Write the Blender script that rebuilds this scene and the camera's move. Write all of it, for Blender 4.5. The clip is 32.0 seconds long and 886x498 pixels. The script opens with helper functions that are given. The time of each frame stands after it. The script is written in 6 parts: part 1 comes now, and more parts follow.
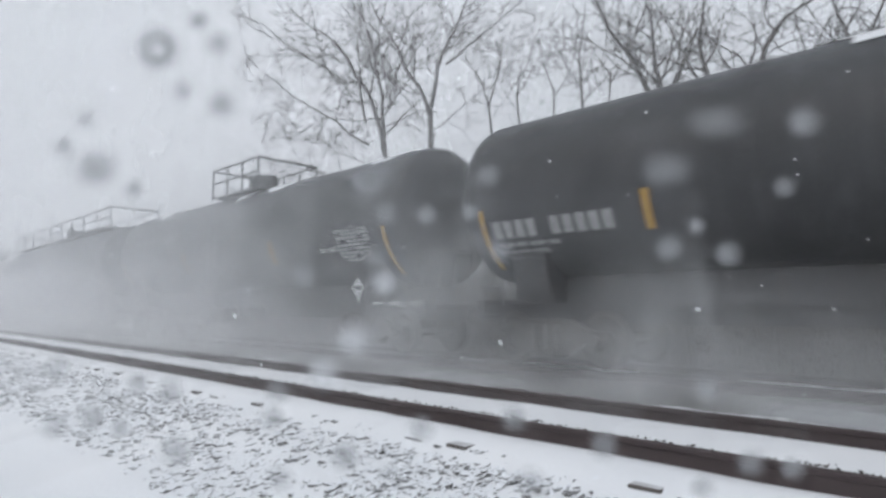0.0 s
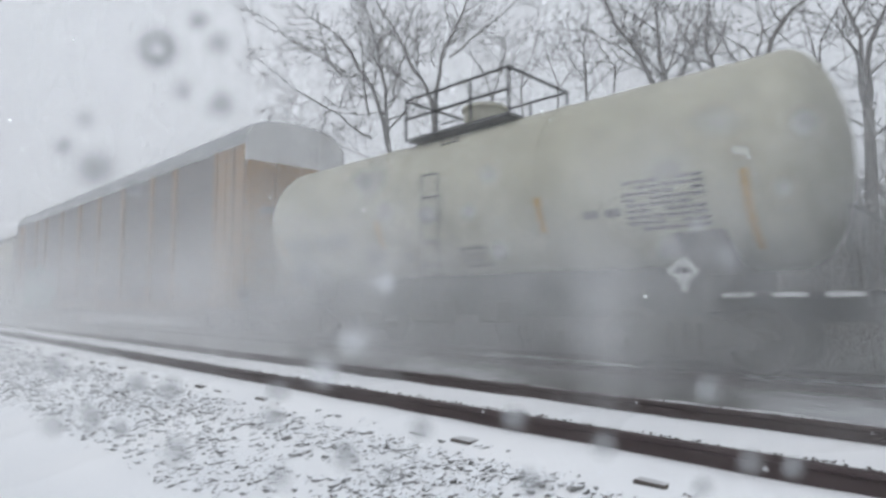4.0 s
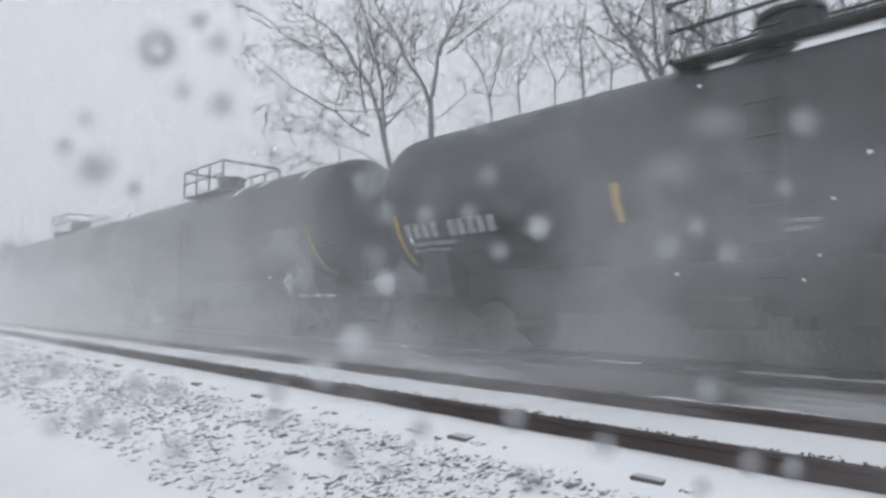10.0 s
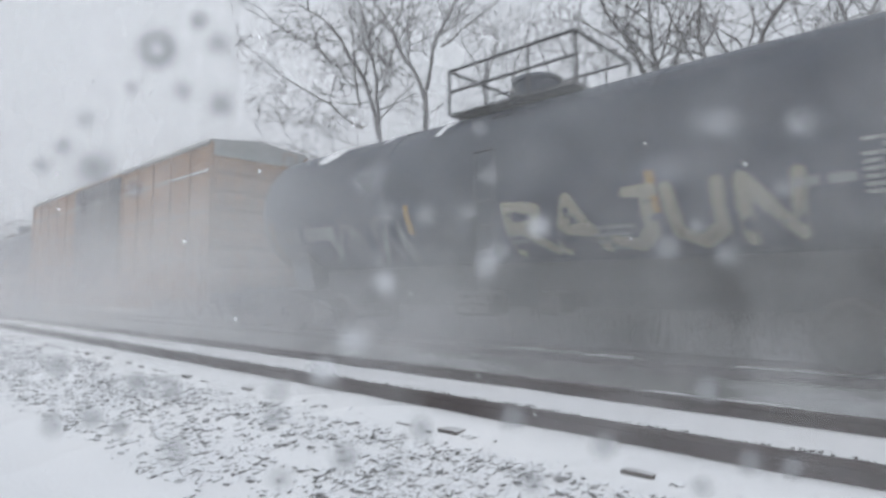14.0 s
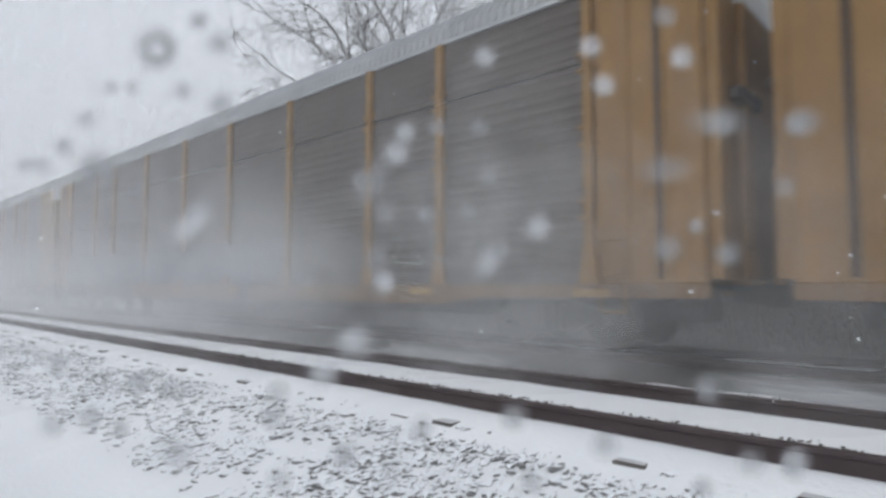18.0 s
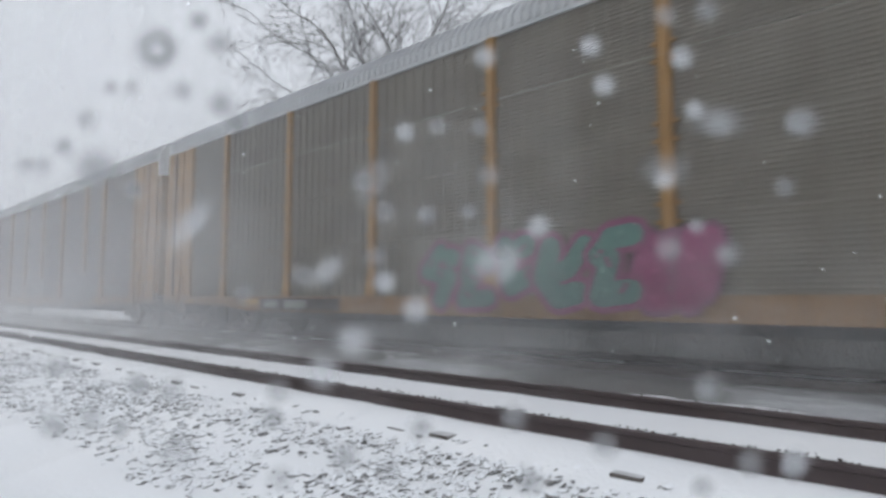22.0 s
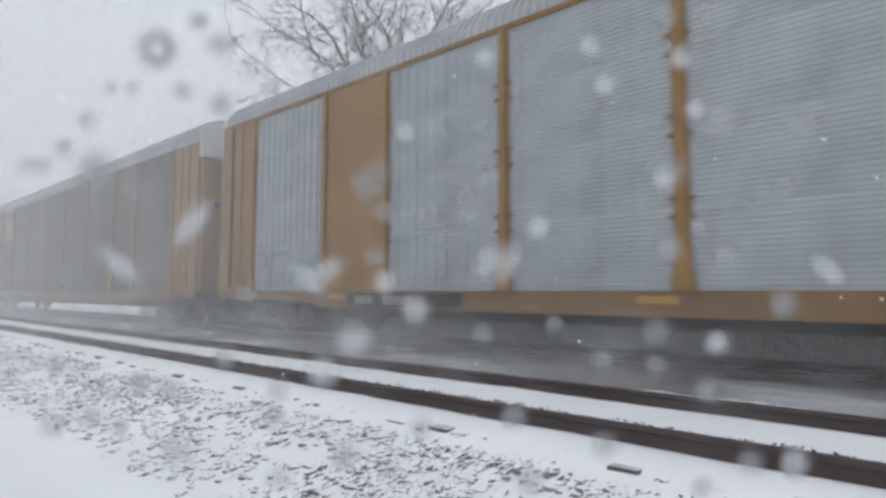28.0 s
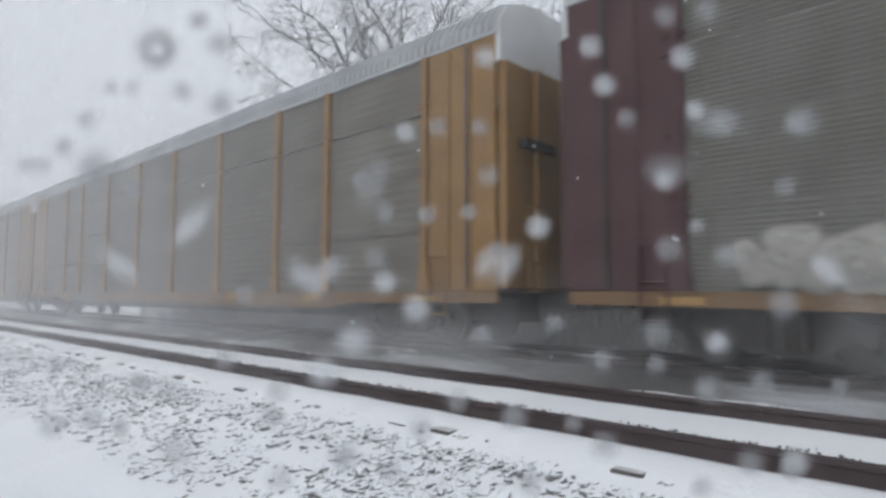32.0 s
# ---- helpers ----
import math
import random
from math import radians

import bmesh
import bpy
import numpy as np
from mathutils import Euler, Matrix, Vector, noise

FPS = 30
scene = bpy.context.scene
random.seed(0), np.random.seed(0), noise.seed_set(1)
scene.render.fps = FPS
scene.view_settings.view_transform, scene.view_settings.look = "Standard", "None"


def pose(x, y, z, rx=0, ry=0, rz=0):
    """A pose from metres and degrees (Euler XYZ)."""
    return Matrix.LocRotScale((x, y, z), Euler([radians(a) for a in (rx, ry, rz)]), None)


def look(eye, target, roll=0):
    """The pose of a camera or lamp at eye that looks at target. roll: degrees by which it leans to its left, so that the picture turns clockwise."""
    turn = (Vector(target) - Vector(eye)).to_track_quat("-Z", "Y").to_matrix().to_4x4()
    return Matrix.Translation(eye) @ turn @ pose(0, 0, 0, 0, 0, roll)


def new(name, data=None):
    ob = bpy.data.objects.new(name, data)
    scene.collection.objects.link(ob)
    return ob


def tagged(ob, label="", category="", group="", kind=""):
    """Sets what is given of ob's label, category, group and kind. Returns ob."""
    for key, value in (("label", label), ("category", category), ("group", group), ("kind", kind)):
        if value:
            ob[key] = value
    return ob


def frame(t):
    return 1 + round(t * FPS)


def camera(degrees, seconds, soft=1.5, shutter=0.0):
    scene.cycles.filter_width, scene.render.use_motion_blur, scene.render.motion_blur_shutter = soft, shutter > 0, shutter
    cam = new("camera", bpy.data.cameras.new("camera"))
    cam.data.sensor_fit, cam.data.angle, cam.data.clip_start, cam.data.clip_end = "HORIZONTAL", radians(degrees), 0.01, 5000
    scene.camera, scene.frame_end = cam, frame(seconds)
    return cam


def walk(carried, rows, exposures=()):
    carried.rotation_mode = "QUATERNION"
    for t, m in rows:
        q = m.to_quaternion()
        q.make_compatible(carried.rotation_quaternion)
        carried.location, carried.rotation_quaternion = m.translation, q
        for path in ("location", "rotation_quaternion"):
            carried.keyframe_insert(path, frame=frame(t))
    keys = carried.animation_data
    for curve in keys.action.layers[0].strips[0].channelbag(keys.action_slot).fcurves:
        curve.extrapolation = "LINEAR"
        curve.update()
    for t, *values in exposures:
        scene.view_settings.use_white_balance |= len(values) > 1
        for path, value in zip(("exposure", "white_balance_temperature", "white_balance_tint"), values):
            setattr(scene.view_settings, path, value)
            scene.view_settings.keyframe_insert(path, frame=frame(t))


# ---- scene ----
# ---------------------------------------------------------------- camera
cam = camera(72.83, 32.0, soft=2.9, shutter=0.12)

# seconds, place of the hand-held camera, its turn in degrees
PATH = [
    (0, -0.004, -0.047, 0.990, 95.48, 0.12, 43.78),
    (0.5, -0.010, -0.042, 0.992, 95.49, 0.13, 43.86),
    (1, -0.016, -0.039, 0.996, 95.44, 0.13, 43.87),
    (1.5, -0.021, -0.035, 0.995, 95.41, 0.14, 43.97),
    (2, -0.020, -0.030, 0.999, 95.28, 0.06, 44.04),
    (2.5, -0.028, -0.028, 1.000, 95.13, 0.09, 44.05),
    (3, -0.034, -0.028, 0.999, 94.98, 0.15, 44.06),
    (3.5, -0.031, -0.029, 0.997, 94.89, 0.16, 44.10),
    (5.5, -0.016, -0.024, 0.997, 95.04, 0.02, 44.14),
    (6, -0.023, -0.022, 0.998, 95.10, 0.07, 44.09),
    (6.5, -0.028, -0.024, 0.995, 95.19, 0.20, 44.05),
    (7, -0.028, -0.021, 0.997, 95.17, 0.19, 44.01),
    (7.5, -0.029, -0.019, 0.998, 95.08, 0.17, 43.95),
    (8, -0.022, -0.022, 0.985, 95.07, 0.22, 43.91),
    (8.5, -0.023, -0.022, 0.983, 94.97, 0.26, 43.86),
    (9, -0.031, -0.020, 0.987, 94.90, 0.28, 43.85),
    (9.5, -0.034, -0.012, 0.992, 94.88, 0.22, 43.88),
    (10, -0.035, -0.009, 0.988, 94.67, 0.22, 43.86),
    (10.5, -0.031, 0.004, 0.995, 94.62, 0.03, 43.91),
    (11, -0.027, 0.007, 0.995, 94.61, -0.04, 43.93),
    (11.5, -0.027, 0.010, 0.992, 94.59, -0.04, 43.84),
    (12, -0.021, 0.013, 0.987, 94.52, -0.07, 43.71),
    (12.5, -0.026, 0.014, 0.981, 94.57, 0.00, 43.67),
    (13, -0.030, 0.016, 0.974, 94.48, 0.03, 43.43),
    (13.5, -0.045, 0.032, 0.972, 94.30, -0.03, 43.27),
    (14, -0.050, 0.040, 0.977, 94.10, -0.07, 43.30),
    (14.5, -0.055, 0.037, 0.972, 93.87, 0.02, 43.20),
    (16.5, -0.038, 0.035, 0.977, 93.76, -0.10, 43.11),
    (17, -0.037, 0.029, 0.974, 93.72, -0.05, 43.02),
    (17.5, -0.030, 0.027, 0.971, 93.65, -0.10, 42.88),
    (18, -0.027, 0.023, 0.967, 93.55, -0.04, 42.83),
    (18.5, -0.030, 0.019, 0.970, 93.60, 0.03, 42.67),
    (19, -0.023, 0.019, 0.977, 93.74, -0.05, 42.59),
    (19.5, -0.026, 0.019, 0.976, 94.01, 0.01, 42.58),
    (20, -0.026, 0.017, 0.974, 94.43, 0.07, 42.58),
    (20.5, -0.029, 0.015, 0.979, 94.61, 0.08, 42.47),
    (21, -0.030, 0.016, 0.979, 94.65, 0.09, 42.43),
    (21.5, -0.026, 0.019, 0.977, 94.60, 0.04, 42.48),
    (22, -0.024, 0.019, 0.977, 94.58, 0.04, 42.48),
    (22.5, -0.021, 0.015, 0.972, 94.66, 0.10, 42.51),
    (23, -0.021, 0.011, 0.968, 94.77, 0.16, 42.46),
    (23.5, -0.021, 0.011, 0.967, 94.73, 0.16, 42.45),
    (24, -0.022, 0.011, 0.971, 94.65, 0.15, 42.38),
    (24.5, -0.021, 0.013, 0.970, 94.55, 0.09, 42.35),
    (25, -0.019, 0.015, 0.973, 94.41, 0.03, 42.32),
    (25.5, -0.017, 0.012, 0.970, 94.43, 0.05, 42.19),
    (27.5, -0.004, 0.009, 0.963, 94.27, -0.08, 42.48),
    (28, 0.001, 0.009, 0.965, 94.17, -0.14, 42.58),
    (28.5, 0.005, 0.008, 0.964, 94.20, -0.14, 42.59),
    (29, 0.007, 0.010, 0.965, 94.26, -0.17, 42.62),
    (29.5, 0.000, 0.006, 0.960, 94.36, -0.05, 42.58),
    (30, -0.003, 0.004, 0.962, 94.49, -0.01, 42.58),
    (30.5, -0.005, 0.008, 0.963, 94.49, -0.04, 42.63),
    (31, -0.011, 0.011, 0.961, 94.47, -0.01, 42.65),
    (31.5, -0.017, 0.018, 0.968, 94.39, -0.05, 42.63),
    (32, -0.025, 0.023, 0.975, 94.19, -0.09, 42.63),
]
walk(cam, [(t, pose(x, y, z, rx, ry, rz)) for t, x, y, z, rx, ry, rz in PATH],
     exposures=[(0.0, -0.12), (32.0, -0.12)])

SPEED = 23.61            # metres a second, towards +x
NEAR_TRACK, FAR_TRACK = 5.04, 9.18   # centre lines; z = 0 is the top of the rails
GAUGE = 1.505

# ---------------------------------------------------------------- light
scene.cycles.transparent_max_bounces = 96
world = bpy.data.worlds.new("overcast")
scene.world = world
world.use_nodes = True
wn, wl = world.node_tree.nodes, world.node_tree.links
sky = wn.new("ShaderNodeTexSky")
sky.sky_type, sky.sun_disc = "NISHITA", False
sky.sun_elevation, sky.sun_rotation = radians(38), radians(200)
sky.air_density, sky.dust_density = 1.0, 6.0
veil = wn.new("ShaderNodeMix")
veil.data_type = "RGBA"
veil.inputs["Factor"].default_value = 0.93
veil.inputs["B"].default_value = (5.7, 6.15, 6.78, 1)
wl.new(sky.outputs[0], veil.inputs["A"])
wl.new(veil.outputs["Result"], wn["Background"].inputs["Color"])
wn["Background"].inputs["Strength"].default_value = 0.147

sun = new("sun", bpy.data.lights.new("sun", "SUN"))
sun.data.energy, sun.data.angle, sun.data.color = 0.5, radians(60), (1.0, 0.98, 0.95)
sun.matrix_world = look((-10, -30, 40), (0, 0, 0))

# ---------------------------------------------------------------- materials


def nodes_of(name):
    m = bpy.data.materials.new(name)
    m.use_nodes = True
    return m, m.node_tree.nodes, m.node_tree.links


def noise_node(n, l, scale, detail=4.0, stretch=(1, 1, 1), rough=0.55, source="Object"):
    tc, mp, no = n.new("ShaderNodeTexCoord"), n.new("ShaderNodeMapping"), n.new("ShaderNodeTexNoise")
    mp.inputs["Scale"].default_value = stretch
    l.new(tc.outputs[source], mp.inputs["Vector"])
    l.new(mp.outputs[0], no.inputs["Vector"])
    no.inputs["Scale"].default_value, no.inputs["Detail"].default_value = scale, detail
    no.inputs["Roughness"].default_value = rough
    return no


def ramp_node(n, l, source, lo, hi):
    r = n.new("ShaderNodeMapRange")
    r.inputs["From Min"].default_value, r.inputs["From Max"].default_value = lo, hi
    l.new(source, r.inputs["Value"])
    return r.outputs[0]


def mix_node(n, l, factor, a, b):
    m = n.new("ShaderNodeMix")
    m.data_type = "RGBA"
    for key, value in (("Factor", factor), ("A", a), ("B", b)):
        if hasattr(value, "links"):
            l.new(value, m.inputs[key])
        elif key == "Factor":
            m.inputs[key].default_value = value
        else:
            m.inputs[key].default_value = (*value, 1)
    return m.outputs["Result"]


def paint(name, colour, rough=0.55, dirt=(0.09, 0.07, 0.055), dirty=0.5, streak=0.5, metal=0.0, bump=0.15, patch=1.1):
    """Weathered paint: broad blotches, vertical streaks and a fine grain."""
    m, n, l = nodes_of(name)
    b = n["Principled BSDF"]
    big = noise_node(n, l, patch, 5)
    run = noise_node(n, l, 2.2, 4, (2.5, 2.5, 0.16))
    fine = noise_node(n, l, 38, 3)
    c = mix_node(n, l, ramp_node(n, l, big.outputs[0], 0.35, 0.75), colour, tuple(v * 0.78 for v in colour))
    k = n.new("ShaderNodeMath")
    k.operation = "MULTIPLY"
    l.new(ramp_node(n, l, run.outputs[0], 0.5, 0.78), k.inputs[0])
    k.inputs[1].default_value = streak
    c = mix_node(n, l, k.outputs[0], c, tuple(0.45 * v + 0.55 * d for v, d in zip(colour, dirt)))
    k2 = n.new("ShaderNodeMath")
    k2.operation = "MULTIPLY"
    l.new(ramp_node(n, l, fine.outputs[0], 0.55, 0.8), k2.inputs[0])
    k2.inputs[1].default_value = dirty
    c = mix_node(n, l, k2.outputs[0], c, dirt)
    l.new(c, b.inputs["Base Color"])
    b.inputs["Metallic"].default_value = metal
    rr = n.new("ShaderNodeMapRange")
    rr.inputs["To Min"].default_value, rr.inputs["To Max"].default_value = rough - 0.12, rough + 0.2
    l.new(big.outputs[0], rr.inputs["Value"])
    l.new(rr.outputs[0], b.inputs["Roughness"])
    bp = n.new("ShaderNodeBump")
    bp.inputs["Strength"].default_value, bp.inputs["Distance"].default_value = bump, 0.01
    l.new(fine.outputs[0], bp.inputs["Height"])
    l.new(bp.outputs[0], b.inputs["Normal"])
    return m


def snow_material(name="snow", shade=0.86):
    m, n, l = nodes_of(name)
    b = n["Principled BSDF"]
    big, fine = noise_node(n, l, 0.6, 6), noise_node(n, l, 22, 5)
    c = mix_node(n, l, ramp_node(n, l, big.outputs[0], 0.35, 0.7), (shade, shade, shade * 1.01), (shade * 0.93, shade * 0.94, shade * 0.96))
    l.new(c, b.inputs["Base Color"])
    b.inputs["Roughness"].default_value = 0.85
    b.inputs["Specular IOR Level"].default_value = 0.2
    add = n.new("ShaderNodeMath")
    l.new(big.outputs[0], add.inputs[0]), l.new(fine.outputs[0], add.inputs[1])
    bp = n.new("ShaderNodeBump")
    bp.inputs["Strength"].default_value, bp.inputs["Distance"].default_value = 0.5, 0.02
    l.new(add.outputs[0], bp.inputs["Height"])
    l.new(bp.outputs[0], b.inputs["Normal"])
    return m


def snow_topped(name, colour, low=0.45, high=0.7, fine_scale=30):
    """Stone, wood or steel on whose upward faces snow lies."""
    m, n, l = nodes_of(name)
    b = n["Principled BSDF"]
    grain = noise_node(n, l, fine_scale, 4)
    big = noise_node(n, l, 3, 4)
    c = mix_node(n, l, grain.outputs[0], tuple(v * 0.6 for v in colour), tuple(v * 1.4 for v in colour))
    geo, sep, add = n.new("ShaderNodeNewGeometry"), n.new("ShaderNodeSeparateXYZ"), n.new("ShaderNodeMath")
    l.new(geo.outputs["Normal"], sep.inputs[0])
    half = n.new("ShaderNodeMath")
    half.operation, half.inputs[1].default_value = "MULTIPLY", 0.35
    l.new(big.outputs[0], half.inputs[0])
    l.new(sep.outputs["Z"], add.inputs[0]), l.new(half.outputs[0], add.inputs[1])
    c = mix_node(n, l, ramp_node(n, l, add.outputs[0], low + 0.17, high + 0.17), c, (0.84, 0.85, 0.87))
    l.new(c, b.inputs["Base Color"])
    b.inputs["Roughness"].default_value = 0.85
    return m


def mist_material(name, strength, scale, sharp=(0.37, 0.70), power=1.2, white=0.95):
    """Blown snow in the air: thin, uneven, fading out towards its rim."""
    m, n, l = nodes_of(name)
    n.remove(n["Principled BSDF"])
    tc, gr, info = n.new("ShaderNodeTexCoord"), n.new("ShaderNodeTexGradient"), n.new("ShaderNodeObjectInfo")
    gr.gradient_type = "SPHERICAL"
    l.new(tc.outputs["Object"], gr.inputs["Vector"])
    sh = n.new("ShaderNodeVectorMath")
    sh.operation = "MULTIPLY_ADD"
    sh.inputs[1].default_value = (57.0, 31.0, 83.0)
    l.new(info.outputs["Random"], sh.inputs[0]), l.new(tc.outputs["Object"], sh.inputs[2])
    no = n.new("ShaderNodeTexNoise")
    no.inputs["Scale"].default_value, no.inputs["Detail"].default_value = scale, 5
    no.inputs["Roughness"].default_value = 0.6
    l.new(sh.outputs[0], no.inputs["Vector"])
    p, k, s = (n.new("ShaderNodeMath") for _ in range(3))
    p.operation, p.inputs[1].default_value = "POWER", power
    l.new(gr.outputs["Fac"], p.inputs[0])
    k.operation = s.operation = "MULTIPLY"
    l.new(p.outputs[0], k.inputs[0]), l.new(ramp_node(n, l, no.outputs[0], *sharp), k.inputs[1])
    l.new(k.outputs[0], s.inputs[0])
    s.inputs[1].default_value = strength
    return mist_end(m, n, l, s.outputs[0], white)


def mist_end(m, n, l, factor, white):
    d, t, both, clear, mixed = (n.new("ShaderNode" + k) for k in ("BsdfDiffuse", "BsdfTranslucent", "MixShader", "BsdfTransparent", "MixShader"))
    for x in (d, t):
        x.inputs["Color"].default_value = (white, white * 1.0, white * 1.0, 1)
    l.new(d.outputs[0], both.inputs[1]), l.new(t.outputs[0], both.inputs[2])
    l.new(factor, mixed.inputs["Fac"])
    l.new(clear.outputs[0], mixed.inputs[1]), l.new(both.outputs[0], mixed.inputs[2])
    l.new(mixed.outputs[0], n["Material Output"].inputs["Surface"])
    return m


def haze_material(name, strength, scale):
    """Haze put into the pale colour of a flat see-through sheet: even, with slow swells."""
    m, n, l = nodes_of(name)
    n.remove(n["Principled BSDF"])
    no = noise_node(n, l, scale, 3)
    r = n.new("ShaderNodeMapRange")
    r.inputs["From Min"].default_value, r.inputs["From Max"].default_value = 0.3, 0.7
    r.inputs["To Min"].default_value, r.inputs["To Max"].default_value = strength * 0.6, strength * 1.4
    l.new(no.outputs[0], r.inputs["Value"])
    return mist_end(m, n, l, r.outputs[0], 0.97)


def gravel_material():
    """Broken stone with dustings of snow in it; its dark colour also imitates the shade under the train."""
    m, n, l = nodes_of("dark_gravel")
    b = n["Principled BSDF"]
    grit, lay = noise_node(n, l, 26, 5), noise_node(n, l, 0.9, 5, (0.35, 1, 1))
    c = mix_node(n, l, grit.outputs[0], (0.04, 0.038, 0.036), (0.2, 0.19, 0.18))
    c = mix_node(n, l, ramp_node(n, l, lay.outputs[0], 0.5, 0.72), c, (0.6, 0.61, 0.63))
    l.new(c, b.inputs["Base Color"])
    b.inputs["Roughness"].default_value = 0.9
    bp = n.new("ShaderNodeBump")
    bp.inputs["Strength"].default_value, bp.inputs["Distance"].default_value = 0.9, 0.04
    l.new(grit.outputs[0], bp.inputs["Height"]), l.new(bp.outputs[0], b.inputs["Normal"])
    return m


def drop_material(name, strength, ring=False, pale=0.63):
    """A drop of water out of focus close to the lens: a soft flat patch that gathers the light from all round. Its tint
    and ring imitate the light that a drop bends.
    """
    m, n, l = nodes_of(name)
    n.remove(n["Principled BSDF"])
    tc, gr = n.new("ShaderNodeTexCoord"), n.new("ShaderNodeTexGradient")
    gr.gradient_type = "SPHERICAL"
    l.new(tc.outputs["Object"], gr.inputs["Vector"])
    def smooth(lo, hi, out_lo=0.0, out_hi=1.0):
        r = n.new("ShaderNodeMapRange")
        r.interpolation_type = "SMOOTHSTEP"
        for key, value in (("From Min", lo), ("From Max", hi), ("To Min", out_lo), ("To Max", out_hi)):
            r.inputs[key].default_value = value
        l.new(gr.outputs["Fac"], r.inputs["Value"])
        return r.outputs[0]

    shape = n.new("ShaderNodeMath")
    shape.operation = "MULTIPLY"
    l.new(smooth(0.1, 0.62 if ring else 0.95), shape.inputs[0])
    l.new(smooth(0.5, 0.95, 1.0, 0.1 if ring else 1.0), shape.inputs[1])
    k = n.new("ShaderNodeMath")
    k.operation, k.inputs[1].default_value = "MULTIPLY", strength
    l.new(shape.outputs[0], k.inputs[0])
    t, clear, mixed = (n.new("ShaderNode" + q) for q in ("BsdfTranslucent", "BsdfTransparent", "MixShader"))
    t.inputs["Color"].default_value = (pale, pale * 1.015, pale * 1.035, 1)
    l.new(k.outputs[0], mixed.inputs["Fac"]), l.new(clear.outputs[0], mixed.inputs[1]), l.new(t.outputs[0], mixed.inputs[2])
    l.new(mixed.outputs[0], n["Material Output"].inputs["Surface"])
    return m


SNOW = snow_material()
GRAVEL = gravel_material()
STONE = snow_topped("ballast_stone", (0.21, 0.205, 0.2), 0.38, 0.68)
TIMBER = snow_topped("creosoted_timber", (0.095, 0.083, 0.075), 0.78, 1.15)
CRUMB = snow_topped("bare_crumbs", (0.075, 0.065, 0.06), 0.9, 1.15)
RAIL = paint("rail_steel", (0.06, 0.044, 0.044), 0.7, (0.085, 0.05, 0.04), 0.4, 0.2)
STEEL = paint("dark_steel", (0.035, 0.035, 0.038), 0.6, (0.12, 0.1, 0.09), 0.5, 0.4)
TRUCK = paint("grimy_iron", (0.05, 0.045, 0.042), 0.75, (0.2, 0.18, 0.17), 0.6, 0.4)
BLACK = paint("black_tank_paint", (0.018, 0.019, 0.022), 0.42, (0.09, 0.09, 0.095), 0.35, 0.5)
NAVY = paint("blue_black_tank_paint", (0.03, 0.037, 0.055), 0.45, (0.1, 0.1, 0.11), 0.35, 0.5)
WHITE = paint("dull_white_paint", (0.375, 0.375, 0.36), 0.5, (0.17, 0.18, 0.15), 0.4, 0.45)
CREAM = paint("cream_paint", (0.42, 0.405, 0.32), 0.55, (0.22, 0.18, 0.13), 0.4, 0.4)
PALE = paint("pale_grey_paint", (0.40, 0.41, 0.39), 0.55, (0.25, 0.23, 0.2), 0.35, 0.3)
TAN = paint("rusty_tan_paint", (0.165, 0.137, 0.108), 0.65, (0.17, 0.085, 0.045), 0.7, 0.95)
MAROON = paint("oxide_red_paint", (0.13, 0.028, 0.024), 0.6, (0.09, 0.05, 0.045), 0.5, 0.5)
BEAM_RED = paint("dark_brown_red_paint", (0.085, 0.036, 0.036), 0.6, (0.08, 0.05, 0.045), 0.5, 0.5)
YELLOW = paint("yellow_ochre_paint", (0.26, 0.142, 0.043), 0.6, (0.15, 0.09, 0.06), 0.6, 0.75)
GOLD = paint("bright_yellow_paint", (0.30, 0.195, 0.065), 0.55, (0.18, 0.11, 0.06), 0.5, 0.6)
SILL = paint("grimy_ochre_sill", (0.185, 0.105, 0.045), 0.65, (0.09, 0.065, 0.05), 0.7, 0.8)
CAP = paint("white_cap_paint", (0.62, 0.62, 0.61), 0.5, (0.35, 0.3, 0.25), 0.4, 0.5)
BROWN_END = paint("dark_brown_paint", (0.034, 0.026, 0.023), 0.6, (0.08, 0.06, 0.05), 0.4, 0.5)
SCREEN_DARK = paint("grimy_screen", (0.100, 0.085, 0.076), 0.65, (0.08, 0.06, 0.05), 0.6, 0.6)
SCREEN_MESH = paint("grimy_mesh_screen", (0.150, 0.136, 0.112), 0.65, (0.09, 0.065, 0.05), 0.6, 0.6)
SCREEN_PALE = paint("pale_grey_screen", (0.165, 0.158, 0.146), 0.6, (0.1, 0.085, 0.07), 0.5, 0.5)
SCREEN_GREY = paint("grey_screen", (0.112, 0.111, 0.103), 0.6, (0.09, 0.08, 0.065), 0.5, 0.45)
SCREEN_NEW = paint("galvanised_screen", (0.39, 0.415, 0.43), 0.45, (0.21, 0.205, 0.19), 0.45, 0.4, 0.25)
ROOF = paint("galvanised_roof", (0.47, 0.48, 0.485), 0.5, (0.3, 0.29, 0.28), 0.3, 0.2, 0.2)
SIGNAL = paint("reflective_yellow", (0.44, 0.255, 0.05), 0.45, (0.3, 0.2, 0.1), 0.2, 0.2)
MARK_WHITE = paint("white_lettering", (0.55, 0.55, 0.55), 0.5, (0.4, 0.4, 0.4), 0.3, 0.2)
STENCIL = paint("faded_stencil", (0.31, 0.31, 0.31), 0.55, (0.2, 0.2, 0.2), 0.4, 0.3)
MARK_DARK = paint("dark_lettering", (0.06, 0.06, 0.07), 0.5, (0.2, 0.2, 0.2), 0.3, 0.2)
